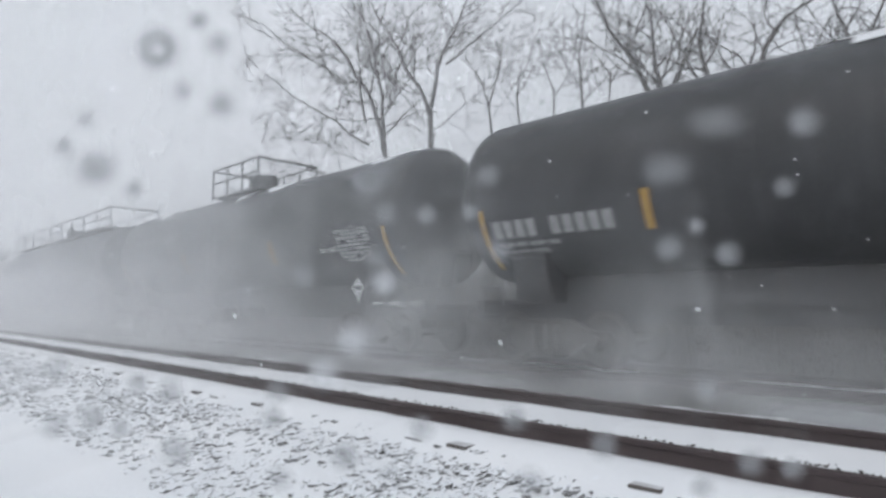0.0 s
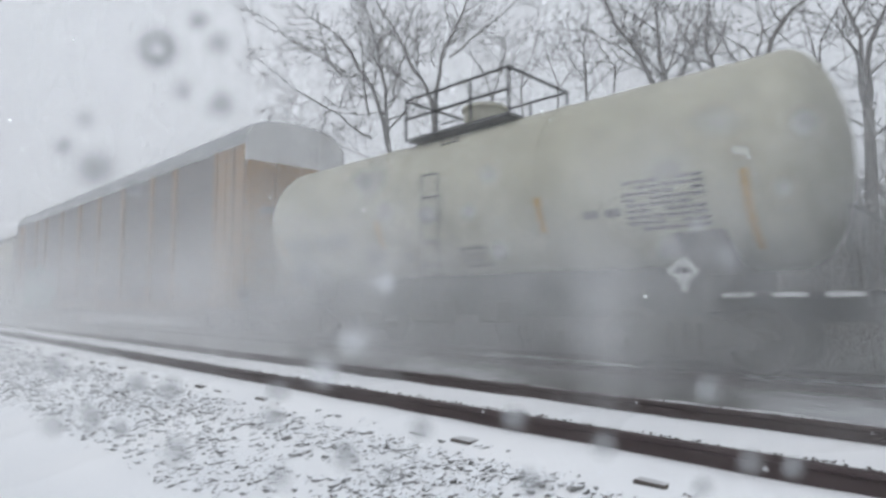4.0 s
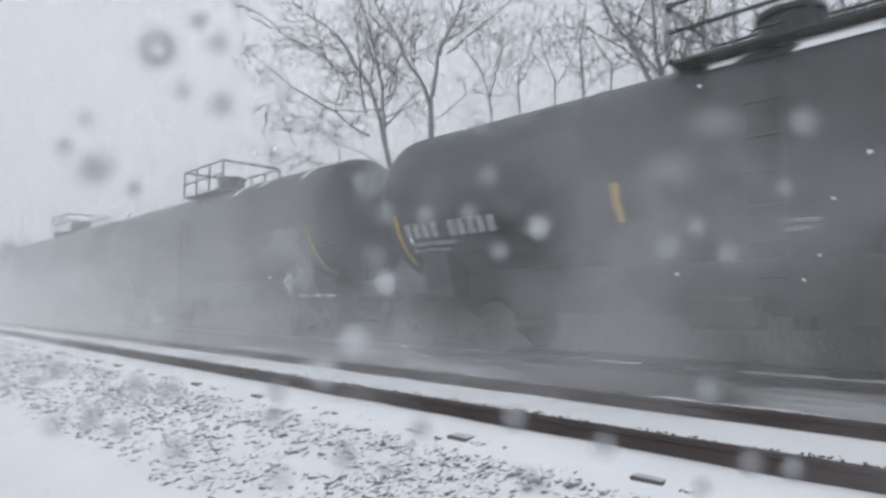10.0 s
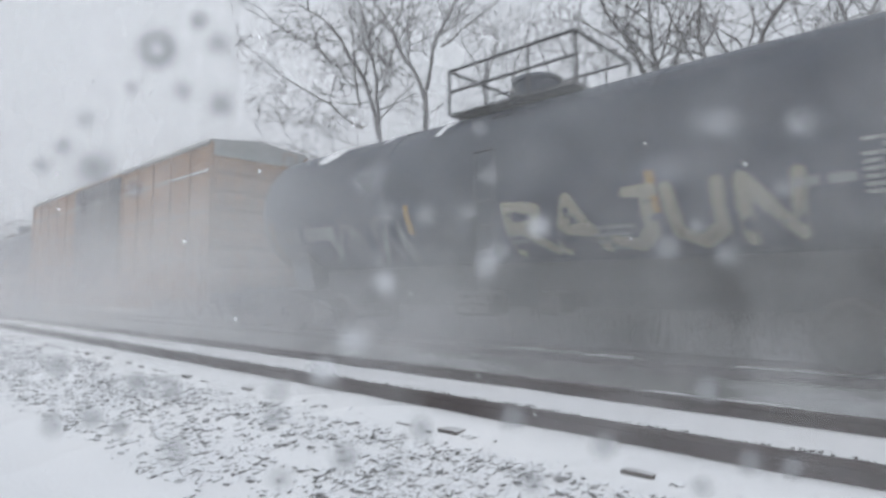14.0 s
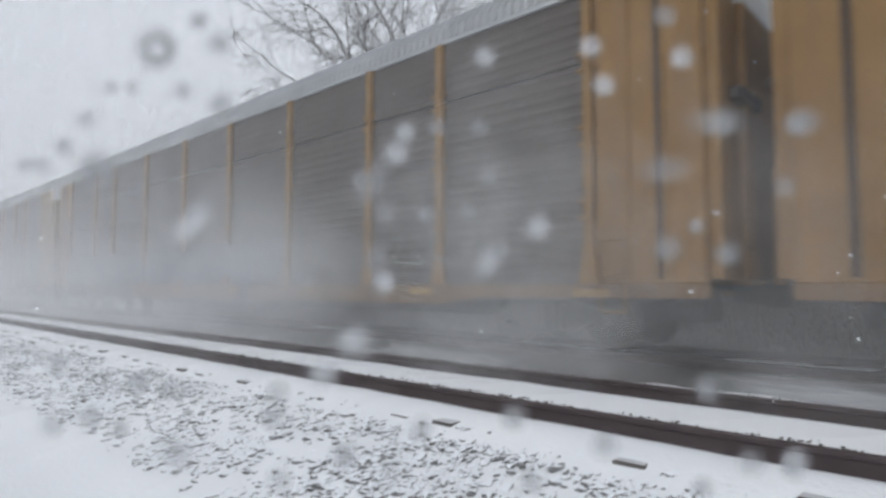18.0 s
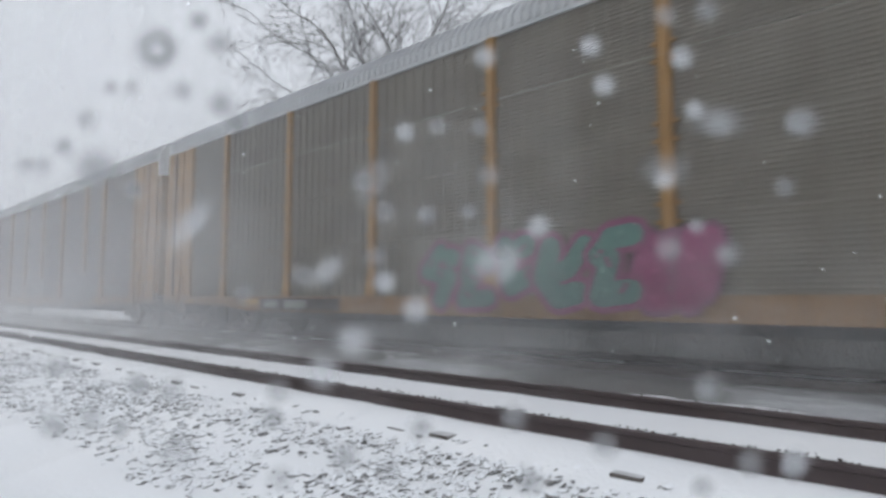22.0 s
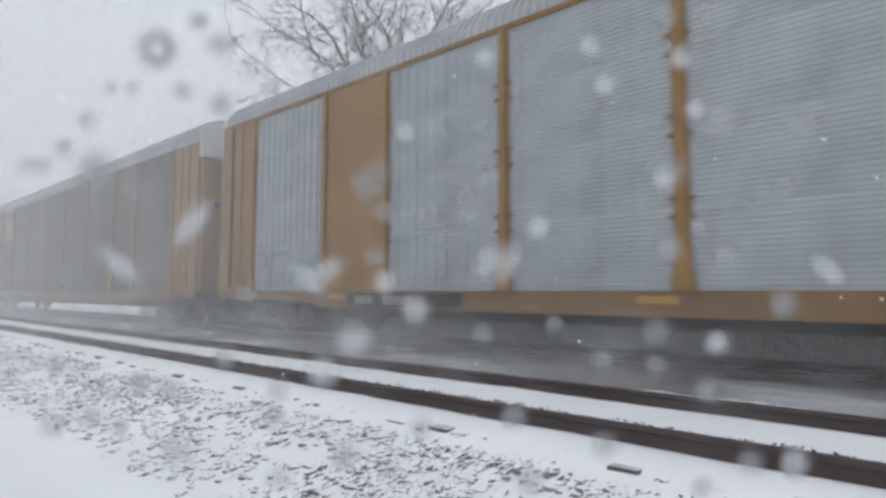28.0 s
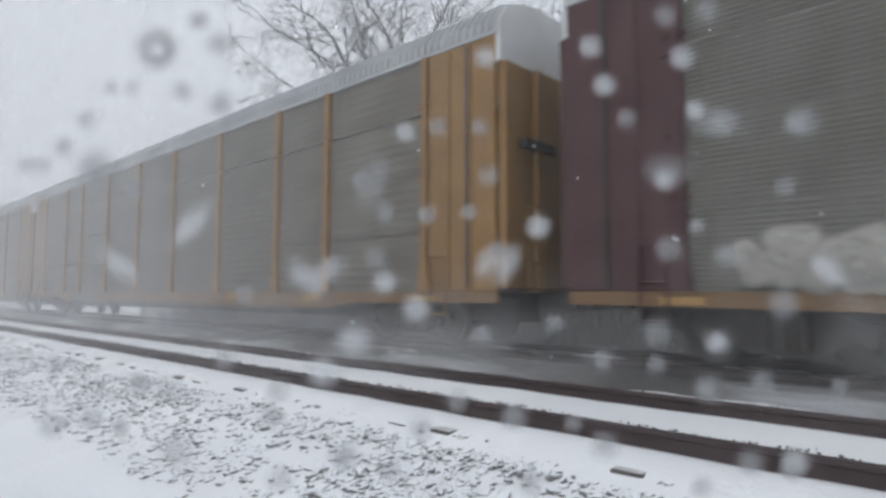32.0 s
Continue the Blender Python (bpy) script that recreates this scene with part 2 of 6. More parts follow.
MARK_RED = paint("red_paint", (0.45, 0.03, 0.03), 0.5, (0.3, 0.1, 0.1), 0.2, 0.2)
DARK_GREY = paint("dark_grey_paint", (0.15, 0.148, 0.14), 0.7, (0.08, 0.07, 0.06), 0.6, 0.8)
BARK = paint("wet_bark", (0.085, 0.073, 0.067), 0.85, (0.06, 0.05, 0.045), 0.5, 0.3, patch=4)
TINTS = {}


def spray(colour):
    key = tuple(round(v, 3) for v in colour)
    if key not in TINTS:
        TINTS[key] = paint("spray_paint", colour, 0.5, tuple(0.5 * v + 0.05 for v in colour), 0.5, 0.35)
    return TINTS[key]


def spray_blend(upper, lower, z0, z1):
    """Sprayed fill that goes over from one colour to another, with clouds of both."""
    m, n, l = nodes_of("blended_spray_paint")
    tc, sep, add = n.new("ShaderNodeTexCoord"), n.new("ShaderNodeSeparateXYZ"), n.new("ShaderNodeMath")
    l.new(tc.outputs["Object"], sep.inputs[0])
    cloud_of, fine = noise_node(n, l, 1.7, 4), noise_node(n, l, 14, 4)
    l.new(ramp_node(n, l, sep.outputs["Z"], z0 - 0.2 * (z1 - z0), z1 + 0.2 * (z1 - z0)), add.inputs[0]), l.new(cloud_of.outputs[0], add.inputs[1])
    c = mix_node(n, l, ramp_node(n, l, add.outputs[0], 0.75, 1.15), lower, upper)
    c = mix_node(n, l, ramp_node(n, l, fine.outputs[0], 0.5, 0.85), c, tuple(0.5 * v for v in lower))
    l.new(c, n["Principled BSDF"].inputs["Base Color"])
    n["Principled BSDF"].inputs["Roughness"].default_value = 0.6
    return m


# ---------------------------------------------------------------- mesh tools


def link_mesh(name, bm, material, smooth=False):
    me = bpy.data.meshes.new(name)
    bm.to_mesh(me)
    bm.free()
    for mt in (material if isinstance(material, (list, tuple)) else [material]):
        me.materials.append(mt)
    if smooth:
        me.shade_smooth()
    return me


def part(name, bm, material, parent, label="", smooth=False):
    ob = new(name, link_mesh(name, bm, material, smooth))
    ob.parent = parent
    return tagged(ob, label)


def twin(ob, parent, place):
    """One more part on the same mesh."""
    o = new(ob.name.split(".")[0], ob.data)
    o.parent, o.location = parent, place
    if "label" in ob:
        o["label"] = ob["label"]
    return o


def shell(verts, faces):
    bm = bmesh.new()
    vs = [bm.verts.new(v) for v in verts]
    for f in faces:
        bm.faces.new([vs[i] for i in f])
    return bm


def box(bm, x0, x1, y0, y1, z0, z1):
    v = [bm.verts.new((x, y, z)) for x in (x0, x1) for y in (y0, y1) for z in (z0, z1)]
    for f in ((0, 1, 3, 2), (4, 6, 7, 5), (0, 4, 5, 1), (2, 3, 7, 6), (0, 2, 6, 4), (1, 5, 7, 3)):
        bm.faces.new([v[i] for i in f])
    return bm


def boxes(*dims):
    bm = bmesh.new()
    for d in dims:
        box(bm, *d)
    return bm


def soft_box(x0, x1, y0, y1, z0, z1, r=0.02):
    bm = boxes((x0, x1, y0, y1, z0, z1))
    bmesh.ops.bevel(bm, geom=bm.edges[:], offset=r, segments=1, affect="EDGES")
    return bm


def rod(bm, a, b, r0, r1=None, n=6):
    a, b = Vector(a), Vector(b)
    r1 = r0 if r1 is None else r1
    q = (b - a).to_track_quat("Z", "Y")
    rings = []
    for p, r in ((a, r0), (b, r1)):
        rings.append([bm.verts.new(p + q @ Vector((r * math.cos(2 * math.pi * i / n), r * math.sin(2 * math.pi * i / n), 0))) for i in range(n)])
    for i in range(n):
        j = (i + 1) % n
        bm.faces.new((rings[0][i], rings[0][j], rings[1][j], rings[1][i]))
    bm.faces.new(rings[0][::-1]), bm.faces.new(rings[1])
    return bm


def rods(pairs, r, n=5):
    bm = bmesh.new()
    for a, b in pairs:
        rod(bm, a, b, r, n=n)
    return bm


def prism(outline, axis, lo, hi, bm=None):
    """An outline of (u, v) pulled along an axis: 'x' takes (y, z), 'y' takes (x, z)."""
    bm = bm or bmesh.new()
    put = (lambda u, v, w: (w, u, v)) if axis == "x" else (lambda u, v, w: (u, w, v))
    ends = [[bm.verts.new(put(u, v, w)) for u, v in outline] for w in (lo, hi)]
    k = len(outline)
    for i in range(k):
        j = (i + 1) % k
        bm.faces.new((ends[0][i], ends[0][j], ends[1][j], ends[1][i]))
    bm.faces.new(ends[0][::-1]), bm.faces.new(ends[1])
    bmesh.ops.recalc_face_normals(bm, faces=bm.faces[:])
    return bm


def thing(name, label, category, group="", kind=""):
    return tagged(new(name), label, category, group, kind)

# ---------------------------------------------------------------- ground and tracks


def ground_height(x, y):
    marks = ((-9e3, -1.2), (-40, -0.75), (-3, -0.66), (1.3, -0.60), (2.1, -0.47), (3.3, -0.285), (3.68, -0.245), (3.86, -0.160), (4.1, -0.142), (6.35, -0.135), (6.9, -0.24),
             (7.4, -0.24), (7.85, -0.135), (10.5, -0.135), (11.6, -0.5), (13.5, -1.1), (60, -0.8), (9e3, -1.0))
    for (a, p), (b, q) in zip(marks, marks[1:]):
        if y <= b:
            k = (y - a) / (b - a)
            z = p + (q - p) * (k * k * (3 - 2 * k) if b - a < 2 else k)
            break
    near = max(0.0, 1 - max(abs(x + 8) - 30, 0) / 30)
    amp = 0.035 if y < 3.6 else (0.012 if y < 11 else 0.1)
    return z + near * amp * (noise.noise((x * 1.3, y * 1.7, 0)) + 0.5 * noise.noise((x * 4.1, y * 4.7, 3)))


def build_ground():
    xs = [-4000, -1500, -700, -350, -200, -130, -90, -65, -50] + [-42 + 0.28 * i for i in range(180)] + [10, 14, 20, 30, 50, 90, 200, 600, 2000, 4000]
    ys = [-4000, -1200, -400, -120, -40, -15, -8, -5, -3, -1.5, -0.5] + [0.2 * i for i in range(0, 70)] + [15, 17, 20, 25, 33, 45, 70, 120, 300, 900, 4000]
    verts = [(x, y, ground_height(x, y)) for x in xs for y in ys]
    w = len(ys)
    faces = [(i * w + j, (i + 1) * w + j, (i + 1) * w + j + 1, i * w + j + 1) for i in range(len(xs) - 1) for j in range(w - 1)]
    me = bpy.data.meshes.new("ground")
    me.from_pydata(verts, [], faces)
    me.materials.append(SNOW)
    me.shade_smooth()
    tagged(new("ground", me), "snow-covered level ground beside a railway line", "ground", kind="structure")


build_ground()

RAIL_SHAPE = [(-0.075, -0.185), (0.075, -0.185), (0.075, -0.172), (0.014, -0.15), (0.012, -0.05), (0.037, -0.035), (0.037, -0.006),
              (0.028, 0.0), (-0.028, 0.0), (-0.037, -0.006), (-0.037, -0.035), (-0.012, -0.05), (-0.014, -0.15), (-0.075, -0.172)]


def build_track(name, centre, label, ties):
    track = tagged(new(name), label, "railway track", kind="structure")
    for side in (-1, 1):
        y = centre + side * GAUGE / 2
        part("rail", prism([(y + u, v) for u, v in RAIL_SHAPE], "x", -420, 160), RAIL, track, "rust-brown steel rail")
    rng = random.Random(4)
    tie = None
    for i in range(ties):
        x = -1.87 + 0.545 * (40 - i)
        if tie is None:
            tie = part("tie", soft_box(-0.115, 0.115, -1.3, 1.3, -0.18, 0, 0.012), TIMBER, track, "creosoted timber tie under snow")
            tie.location = (x, centre, -0.165)
        else:
            o = twin(tie, track, (x, centre + rng.uniform(-0.03, 0.03), -0.178 + rng.uniform(-0.03, 0.012)))
            o.rotation_euler = (rng.uniform(-0.008, 0.008), 0, rng.uniform(-0.02, 0.02))
    return track


build_track("near_track", NEAR_TRACK, "near railway track half buried in snow", 142)
build_track("far_track", FAR_TRACK, "far railway track under the passing train", 102)


def build_stones():
    """Ballast stones that show through the thin snow of the shoulder."""
    rng = random.Random(11)
    ico = bmesh.new()
    bmesh.ops.create_icosphere(ico, subdivisions=1, radius=1)
    base = [v.co.copy() for v in ico.verts]
    tris = [[v.index for v in f.verts] for f in ico.faces]
    ico.free()
    verts, faces = [], []

    def put(x, y, size, lift, level=None):
        z = ground_height(x, y) if level is None else level
        turn = Euler((rng.uniform(-0.4, 0.4), rng.uniform(-0.4, 0.4), rng.gauss(1.5, 0.4))).to_matrix()
        sx, sy, sz = size * rng.uniform(1.1, 2.2), size * rng.uniform(0.6, 1.0), size * rng.uniform(0.45, 0.75)
        k = len(verts)
        for c in base:
            j = 1 + rng.uniform(-0.22, 0.22)
            p = turn @ Vector((c.x * sx * j, c.y * sy * j, c.z * sz * j))
            verts.append((x + p.x, y + p.y, z + lift * sz + p.z))
        faces.extend([[k + i for i in f] for f in tris])

    # the nearest ones are stones of their own, on a few shared shapes
    shapes = []
    for k in range(8):
        put(0, 0, 1.0, 0.0)
        z = ground_height(0, 0)
        me = bpy.data.meshes.new("stone")
        me.from_pydata([(u, v, h - z) for u, v, h in verts], [], faces)
        me.materials.append(STONE)
        shapes.append(me)
        verts.clear(), faces.clear()
    made = 0
    while made < 290:
        x, y = rng.uniform(-5.2, 0.6), rng.uniform(2.0, 3.66)
        if rng.random() > 0.45 + noise.noise((x * 1.1, y * 1.5, 7)) * 0.9:
            continue
        o = new("stone", shapes[made % 8])
        o.parent = bpy.data.objects["ground"]
        size = rng.uniform(0.026, 0.055)
        o.location, o.scale = (x, y, ground_height(x, y) - size * 0.12), (size, size, size)
        o.rotation_euler = (0, 0, rng.gauss(0, 0.3))
        made += 1
    made = 0
    while made < 9600:
        x = -0.6 - 24 * rng.random() ** 1.8 + rng.uniform(0, 2.2) if made < 8600 else rng.uniform(0.5, 14)
        y = rng.uniform(1.95, 3.8)
        edge = min(1, (y - 1.9) / 0.35) * min(1, (3.86 - y) / 0.25)
        cluster = noise.noise((x * 1.1, y * 1.5, 7)) * 0.9 + noise.noise((x * 0.35, y * 0.5, 2)) * 0.6
        if rng.random() > edge * (0.55 + cluster):
            continue
        put(x, y, rng.uniform(0.015, 0.043), rng.uniform(-0.5, 0.2))
        made += 1
    me = bpy.data.meshes.new("ballast")
    me.from_pydata(verts, [], faces)
    me.materials.append(STONE)
    tagged(new("ballast", me), "dark ballast stones showing through thin snow", "ballast", kind="stuff")
    verts.clear(), faces.clear()
    for side, count in ((-1, 1700), (1, 700)):      # crumbs where the snow breaks off along the rails
        made = 0
        while made < count:
            x = 2 - 26 * rng.random() ** 1.4
            if noise.noise((x * 1.6, side * 5, 1)) + 0.5 * noise.noise((x * 5, 3, side)) < rng.uniform(-0.5, 0.35):
                continue
            put(x, NEAR_TRACK + side * GAUGE / 2 + 0.05 + abs(rng.gauss(0, 0.03)), rng.uniform(0.005, 0.014), 0.0, rng.uniform(-0.045, 0.006))
            made += 1
    me = bpy.data.meshes.new("crumbs")
    me.from_pydata(verts, [], faces)
    me.materials.append(CRUMB)
    tagged(new("crumbs", me), "dark crumbs of stone and ice along the rails", "crumbs", kind="stuff")


build_stones()


def build_bed():
    """The far track's bed of broken stone, its dark colour also standing in for shade under the train."""
    rng = random.Random(2)
    xs = [-420, -200, -100, -60] + [-45 + 0.5 * i for i in range(120)] + [20, 40, 160]
    prof = ((7.15, -0.27), (7.55, -0.15), (7.9, -0.115), (8.6, -0.13), (9.7, -0.13), (10.4, -0.115), (10.9, -0.2), (11.8, -0.5), (13.0, -0.98), (14.0, -1.25))
    verts = [(x, y + rng.uniform(-0.06, 0.06), z + rng.uniform(-0.02, 0.02)) for x in xs for y, z in prof]
    w = len(prof)
    me = bpy.data.meshes.new("ballast_bed")
    me.from_pydata(verts, [], [(i * w + j, (i + 1) * w + j, (i + 1) * w + j + 1, i * w + j + 1) for i in range(len(xs) - 1) for j in range(w - 1)])
    me.materials.append(GRAVEL)
    me.shade_smooth()
    tagged(new("ballast_bed", me), "dark ballast that also stands in for shade under the train", "ballast bed", kind="structure")


build_bed()

# ---------------------------------------------------------------- bare trees
VIEW_RIGHT = Vector((0.72, 0.694, 0.0))       # sideways in the camera's view; limbs are laid out to fit it
VIEW_DEPTH = Vector((-0.694, 0.72, 0.0))


class Twigs:
    """Tapered tubes gathered into one mesh."""

    def __init__(self):
        self.verts, self.faces = [], []

    def tube(self, pts, radii, n):
        rows = []
        for k, p in enumerate(pts):
            d = (pts[min(k + 1, len(pts) - 1)] - pts[max(k - 1, 0)]).normalized()
            u = d.orthogonal().normalized()
            v = d.cross(u)
            rows.append(len(self.verts))
            for i in range(n):
                a = 6.28318 * i / n
                self.verts.append(p + (u * math.cos(a) + v * math.sin(a)) * radii[k])
        for a, b in zip(rows, rows[1:]):
            for i in range(n):
                j = (i + 1) % n
                self.faces.append((a + i, a + j, b + j, b + i))
        self.faces.append(tuple(rows[-1] + i for i in range(n)))

    def mesh(self, name):
        me = bpy.data.meshes.new(name)
        me.from_pydata([tuple(v) for v in self.verts], [], self.faces)
        me.materials.append(BARK)
        me.shade_smooth()
        return me


def sprout(out, rng, p, way, length, r, level, lift=0.10, turn=None):
    """A limb that wanders, tapers and throws off side shoots, which do the same. turn: the way it ends in."""
    step = 0.42 if level == 0 else (0.3 if level == 1 else 0.22)
    n = max(3, round(length / step))
    pts, radii, q, start = [Vector(p)], [r], Vector(p), Vector(way).normalized()
    way, wild = start.copy(), (0.13, 0.2, 0.24, 0.26)[level]
    for i in range(n):
        if turn is not None:
            way = way.lerp(start.lerp(turn, (i + 1) / n), 0.5)
        way = (way + Vector((rng.gauss(0, wild), rng.gauss(0, wild), rng.gauss(0, wild) + lift * 0.3))).normalized()
        q = q + way * (length / n)
        pts.append(q.copy())
        radii.append(max(0.0105, r * (1 - 0.8 * (i + 1) / n)))
    out.tube(pts, radii, 6 if r > 0.06 else (4 if r > 0.02 else 3))
    if level >= 3:
        return
    for i in range(1, n):
        k = i / n
        if k < 0.12 or rng.random() > (0.85, 0.72, 0.5)[level]:
            continue
        along = (pts[i + 1] - pts[i]).normalized()
        side = along.orthogonal()
        side.rotate(Matrix.Rotation(rng.uniform(0, 6.28), 3, along))
        tilt = rng.uniform(0.55, 1.05)
        w = along * math.cos(tilt) + side * math.sin(tilt)
        long = length * (1.05 - k) * rng.uniform(0.3, 0.66) + (0.5, 0.4, 0.3)[level]
        sprout(out, rng, pts[i], w, min(long, (3.4, 1.8, 0.9)[level]), max(0.014, radii[i] * rng.uniform(0.42, 0.66)), level + 1, lift)


def build_tree(x, y, top, r, limbs, seed, label):
    """top: where the trunk ends, sideways in the camera's view and up; limbs, shaped to fit that view: along, up, lean
    at the start and at the end in degrees, length, radius.
    """
    rng = random.Random(seed)
    tree = thing("bare_tree", label, "tree", "bare trees behind the line")
    tree.location = (x, y, -1.0)
    trunk, crown = Twigs(), Twigs()
    foot, head = Vector((0, 0, -0.2)), VIEW_RIGHT * top[0] + Vector((0, 0, top[1]))
    pts = [foot.lerp(head, i / 9) + Vector((rng.gauss(0, 0.05), rng.gauss(0, 0.05), 0)) * (i % 9 > 0) for i in range(10)]
    trunk.tube(pts, [r * (1.5 - 0.12 * min(i, 3) - 0.045 * i) for i in range(10)], 9)
    for along, up, lean, end, length, radius in limbs:
        depth = rng.uniform(-0.35, 0.35)
        ways = [VIEW_RIGHT * math.sin(radians(a)) + VIEW_DEPTH * depth + Vector((0, 0, math.cos(radians(a)))) for a in (lean, end)]
        sprout(crown, rng, VIEW_RIGHT * along + Vector((0, 0, up)), ways[0], length, radius, 0, turn=ways[1].normalized())
    for name, grown in (("trunk", trunk), ("crown", crown)):
        o = new(name, grown.mesh(name))
        o.parent = tree
        if name == "crown":
            tagged(o, "leafless branches and fine twigs")
    return tree


build_tree(-18.78, 17.0, (-0.55, 7.8), 0.16, [(-0.55, 7.68, -24, -56, 10.3, 0.11), (-0.7, 8.66, 0, -20, 7.2, 0.085), (-0.58, 10.9, 10, 42, 4.1, 0.05), (-1.54, 9.9, -8, 6, 5.7, 0.06), (-1.08, 7.14, -78, -60, 6.4, 0.045), (-1.41, 8.91, -60, -58, 6.4, 0.05), (-2.78, 11.64, -30, -12, 4.3, 0.04), (-0.99, 7.68, -66, -74, 5.0, 0.035), (-3.4, 12.4, -62, -50, 4.8, 0.035)],
           5, "tall bare tree with long spreading limbs behind the railway")
build_tree(-17.4, 17.3, (0.03, 10.27), 0.15, [(-0.01, 10.03, -20, -34, 6.5, 0.09), (0.06, 10.34, 14, 26, 6.3, 0.09), (0.69, 12.22, 48, 56, 4.9, 0.055), (0.06, 9.31, 55, 40, 3.2, 0.03), (-0.18, 9.67, -48, -30, 2.8, 0.03), (-0.66, 11.85, 10, -5, 3.5, 0.045), (-1.14, 12.71, -55, -40, 3.0, 0.035), (0.88, 13.08, -8, 10, 2.8, 0.04)],
           8, "tall bare tree with a high fork behind the railway")
build_tree(-14.26, 17.6, (-0.14, 9.72), 0.06, [(-0.14, 9.61, -24, -30, 3.2, 0.035), (-0.14, 9.72, 12, 4, 4.0, 0.04), (-0.1, 9.05, 40, 30, 2.1, 0.02)],
           11, "slender bare tree behind the railway")
build_tree(-13.16, 18.2, (-0.3, 10.05), 0.05, [(-0.3, 9.94, 14, 8, 3.6, 0.035), (-0.22, 9.39, -40, -20, 2.3, 0.022), (-0.26, 10.05, 45, 25, 2.3, 0.022)],
           14, "slender bare tree behind the railway")
build_tree(-11.83, 18.6, (-0.22, 10.03), 0.045, [(-0.22, 9.92, -20, -14, 3.1, 0.03), (-0.16, 9.82, 25, 15, 2.6, 0.025)],
           17, "slender bare tree behind the railway")
build_tree(-10.25, 17.4, (-0.0, 9.89), 0.06, [(-0.0, 9.79, 8, 14, 2.8, 0.04), (0.01, 9.3, -35, -20, 2.4, 0.028), (0.02, 8.72, 38, 30, 2.2, 0.022)],
           20, "slender bare tree behind the railway")
build_tree(-9.78, 18.3, (0.16, 10.02), 0.045, [(0.15, 9.92, -12, -4, 2.6, 0.03), (0.15, 9.62, 30, 20, 2.1, 0.022)],
           23, "slender bare tree behind the railway")
build_tree(-7.22, 17.2, (-0.13, 7.7), 0.17, [(-0.26, 7.78, -24, -64, 5.4, 0.08), (-0.15, 7.87, -6, -8, 4.1, 0.085), (-0.02, 7.78, 14, 30, 3.9, 0.08), (-0.31, 8.12, -52, -66, 3.4, 0.04), (-0.2, 8.47, -36, -38, 3.6, 0.05), (0.06, 8.3, 38, 30, 2.8, 0.04), (-0.35, 8.64, -66, -48, 3.0, 0.03), (-0.05, 8.99, 22, 8, 2.6, 0.04)],
           26, "broad bare tree with many stems behind the railway")
build_tree(-4.8, 16.2, (-0.78, 6.32), 0.14, [(-0.81, 6.32, -14, 10, 3.8, 0.1), (-0.52, 5.59, 2, 52, 5.1, 0.11), (-0.95, 7.43, -28, -46, 3.0, 0.05), (-0.43, 5.08, 76, 62, 2.0, 0.035), (-1.01, 8.02, 30, 16, 2.1, 0.045), (0.04, 7.87, 20, -6, 2.0, 0.045), (-0.59, 4.65, -64, -50, 1.4, 0.025), (0.58, 8.55, -10, 10, 1.6, 0.035)],
           29, "leaning bare tree with crooked limbs behind the railway")
build_tree(-3.75, 18.0, (0.18, 8.25), 0.06, [(0.18, 8.17, -14, -26, 2.2, 0.04), (0.18, 8.25, 22, 34, 2.2, 0.04), (0.16, 7.79, 60, 48, 1.6, 0.025), (0.14, 7.63, -58, -44, 1.5, 0.025)],
           32, "thin bare tree behind the railway")
build_tree(-2.56, 17.2, (0.08, 6.57), 0.15, [(0.07, 6.5, -26, -38, 3.5, 0.08), (0.08, 6.57, 8, 22, 3.7, 0.09), (0.12, 5.88, 60, 48, 2.7, 0.045), (-0.04, 6.15, -62, -50, 2.3, 0.04)],
           35, "bare tree behind the railway")
build_tree(0.9, 17.5, (0.1, 5.6), 0.15, [(0.1, 5.6, -30, -40, 4.0, 0.08), (0.1, 5.6, 14, 24, 3.8, 0.08), (0.05, 4.6, 62, 50, 2.4, 0.04)], 61, "bare tree behind the railway")
build_tree(4.4, 18.0, (-0.1, 5.4), 0.16, [(-0.1, 5.4, -24, -34, 4.2, 0.09), (-0.1, 5.4, 20, 30, 4.0, 0.08)], 67, "bare tree behind the railway")
rng = random.Random(6)
for i in range(22):      # young growth between the tall trees
    high = rng.uniform(2.6, 5.0)
    build_tree(-19.5 + 0.98 * i + rng.uniform(-0.5, 0.5), rng.uniform(15.2, 20.5), (rng.uniform(-0.5, 0.5), high), rng.uniform(0.03, 0.055),
               [(0.0, high * rng.uniform(0.3, 0.98), rng.uniform(18, 62) * (-1) ** k, rng.uniform(5, 40) * (-1) ** k, rng.uniform(1.4, 3.0), rng.uniform(0.026, 0.042)) for k in range(10)],
               90 + i, "young bare tree with many thin branches")
rng = random.Random(3)
for i in range(9):
    build_tree(-34 - 8 * i + rng.uniform(-2, 2), 24 + rng.uniform(0, 14), (0.0, 3.4), 0.14, [(0, 3.4, -20, -30, 3.0, 0.07), (0, 3.3, 22, 30, 2.8, 0.07), (0, 2.6, 60, 40, 2.0, 0.05)],
               70 + i, "low bare tree far along the railway")


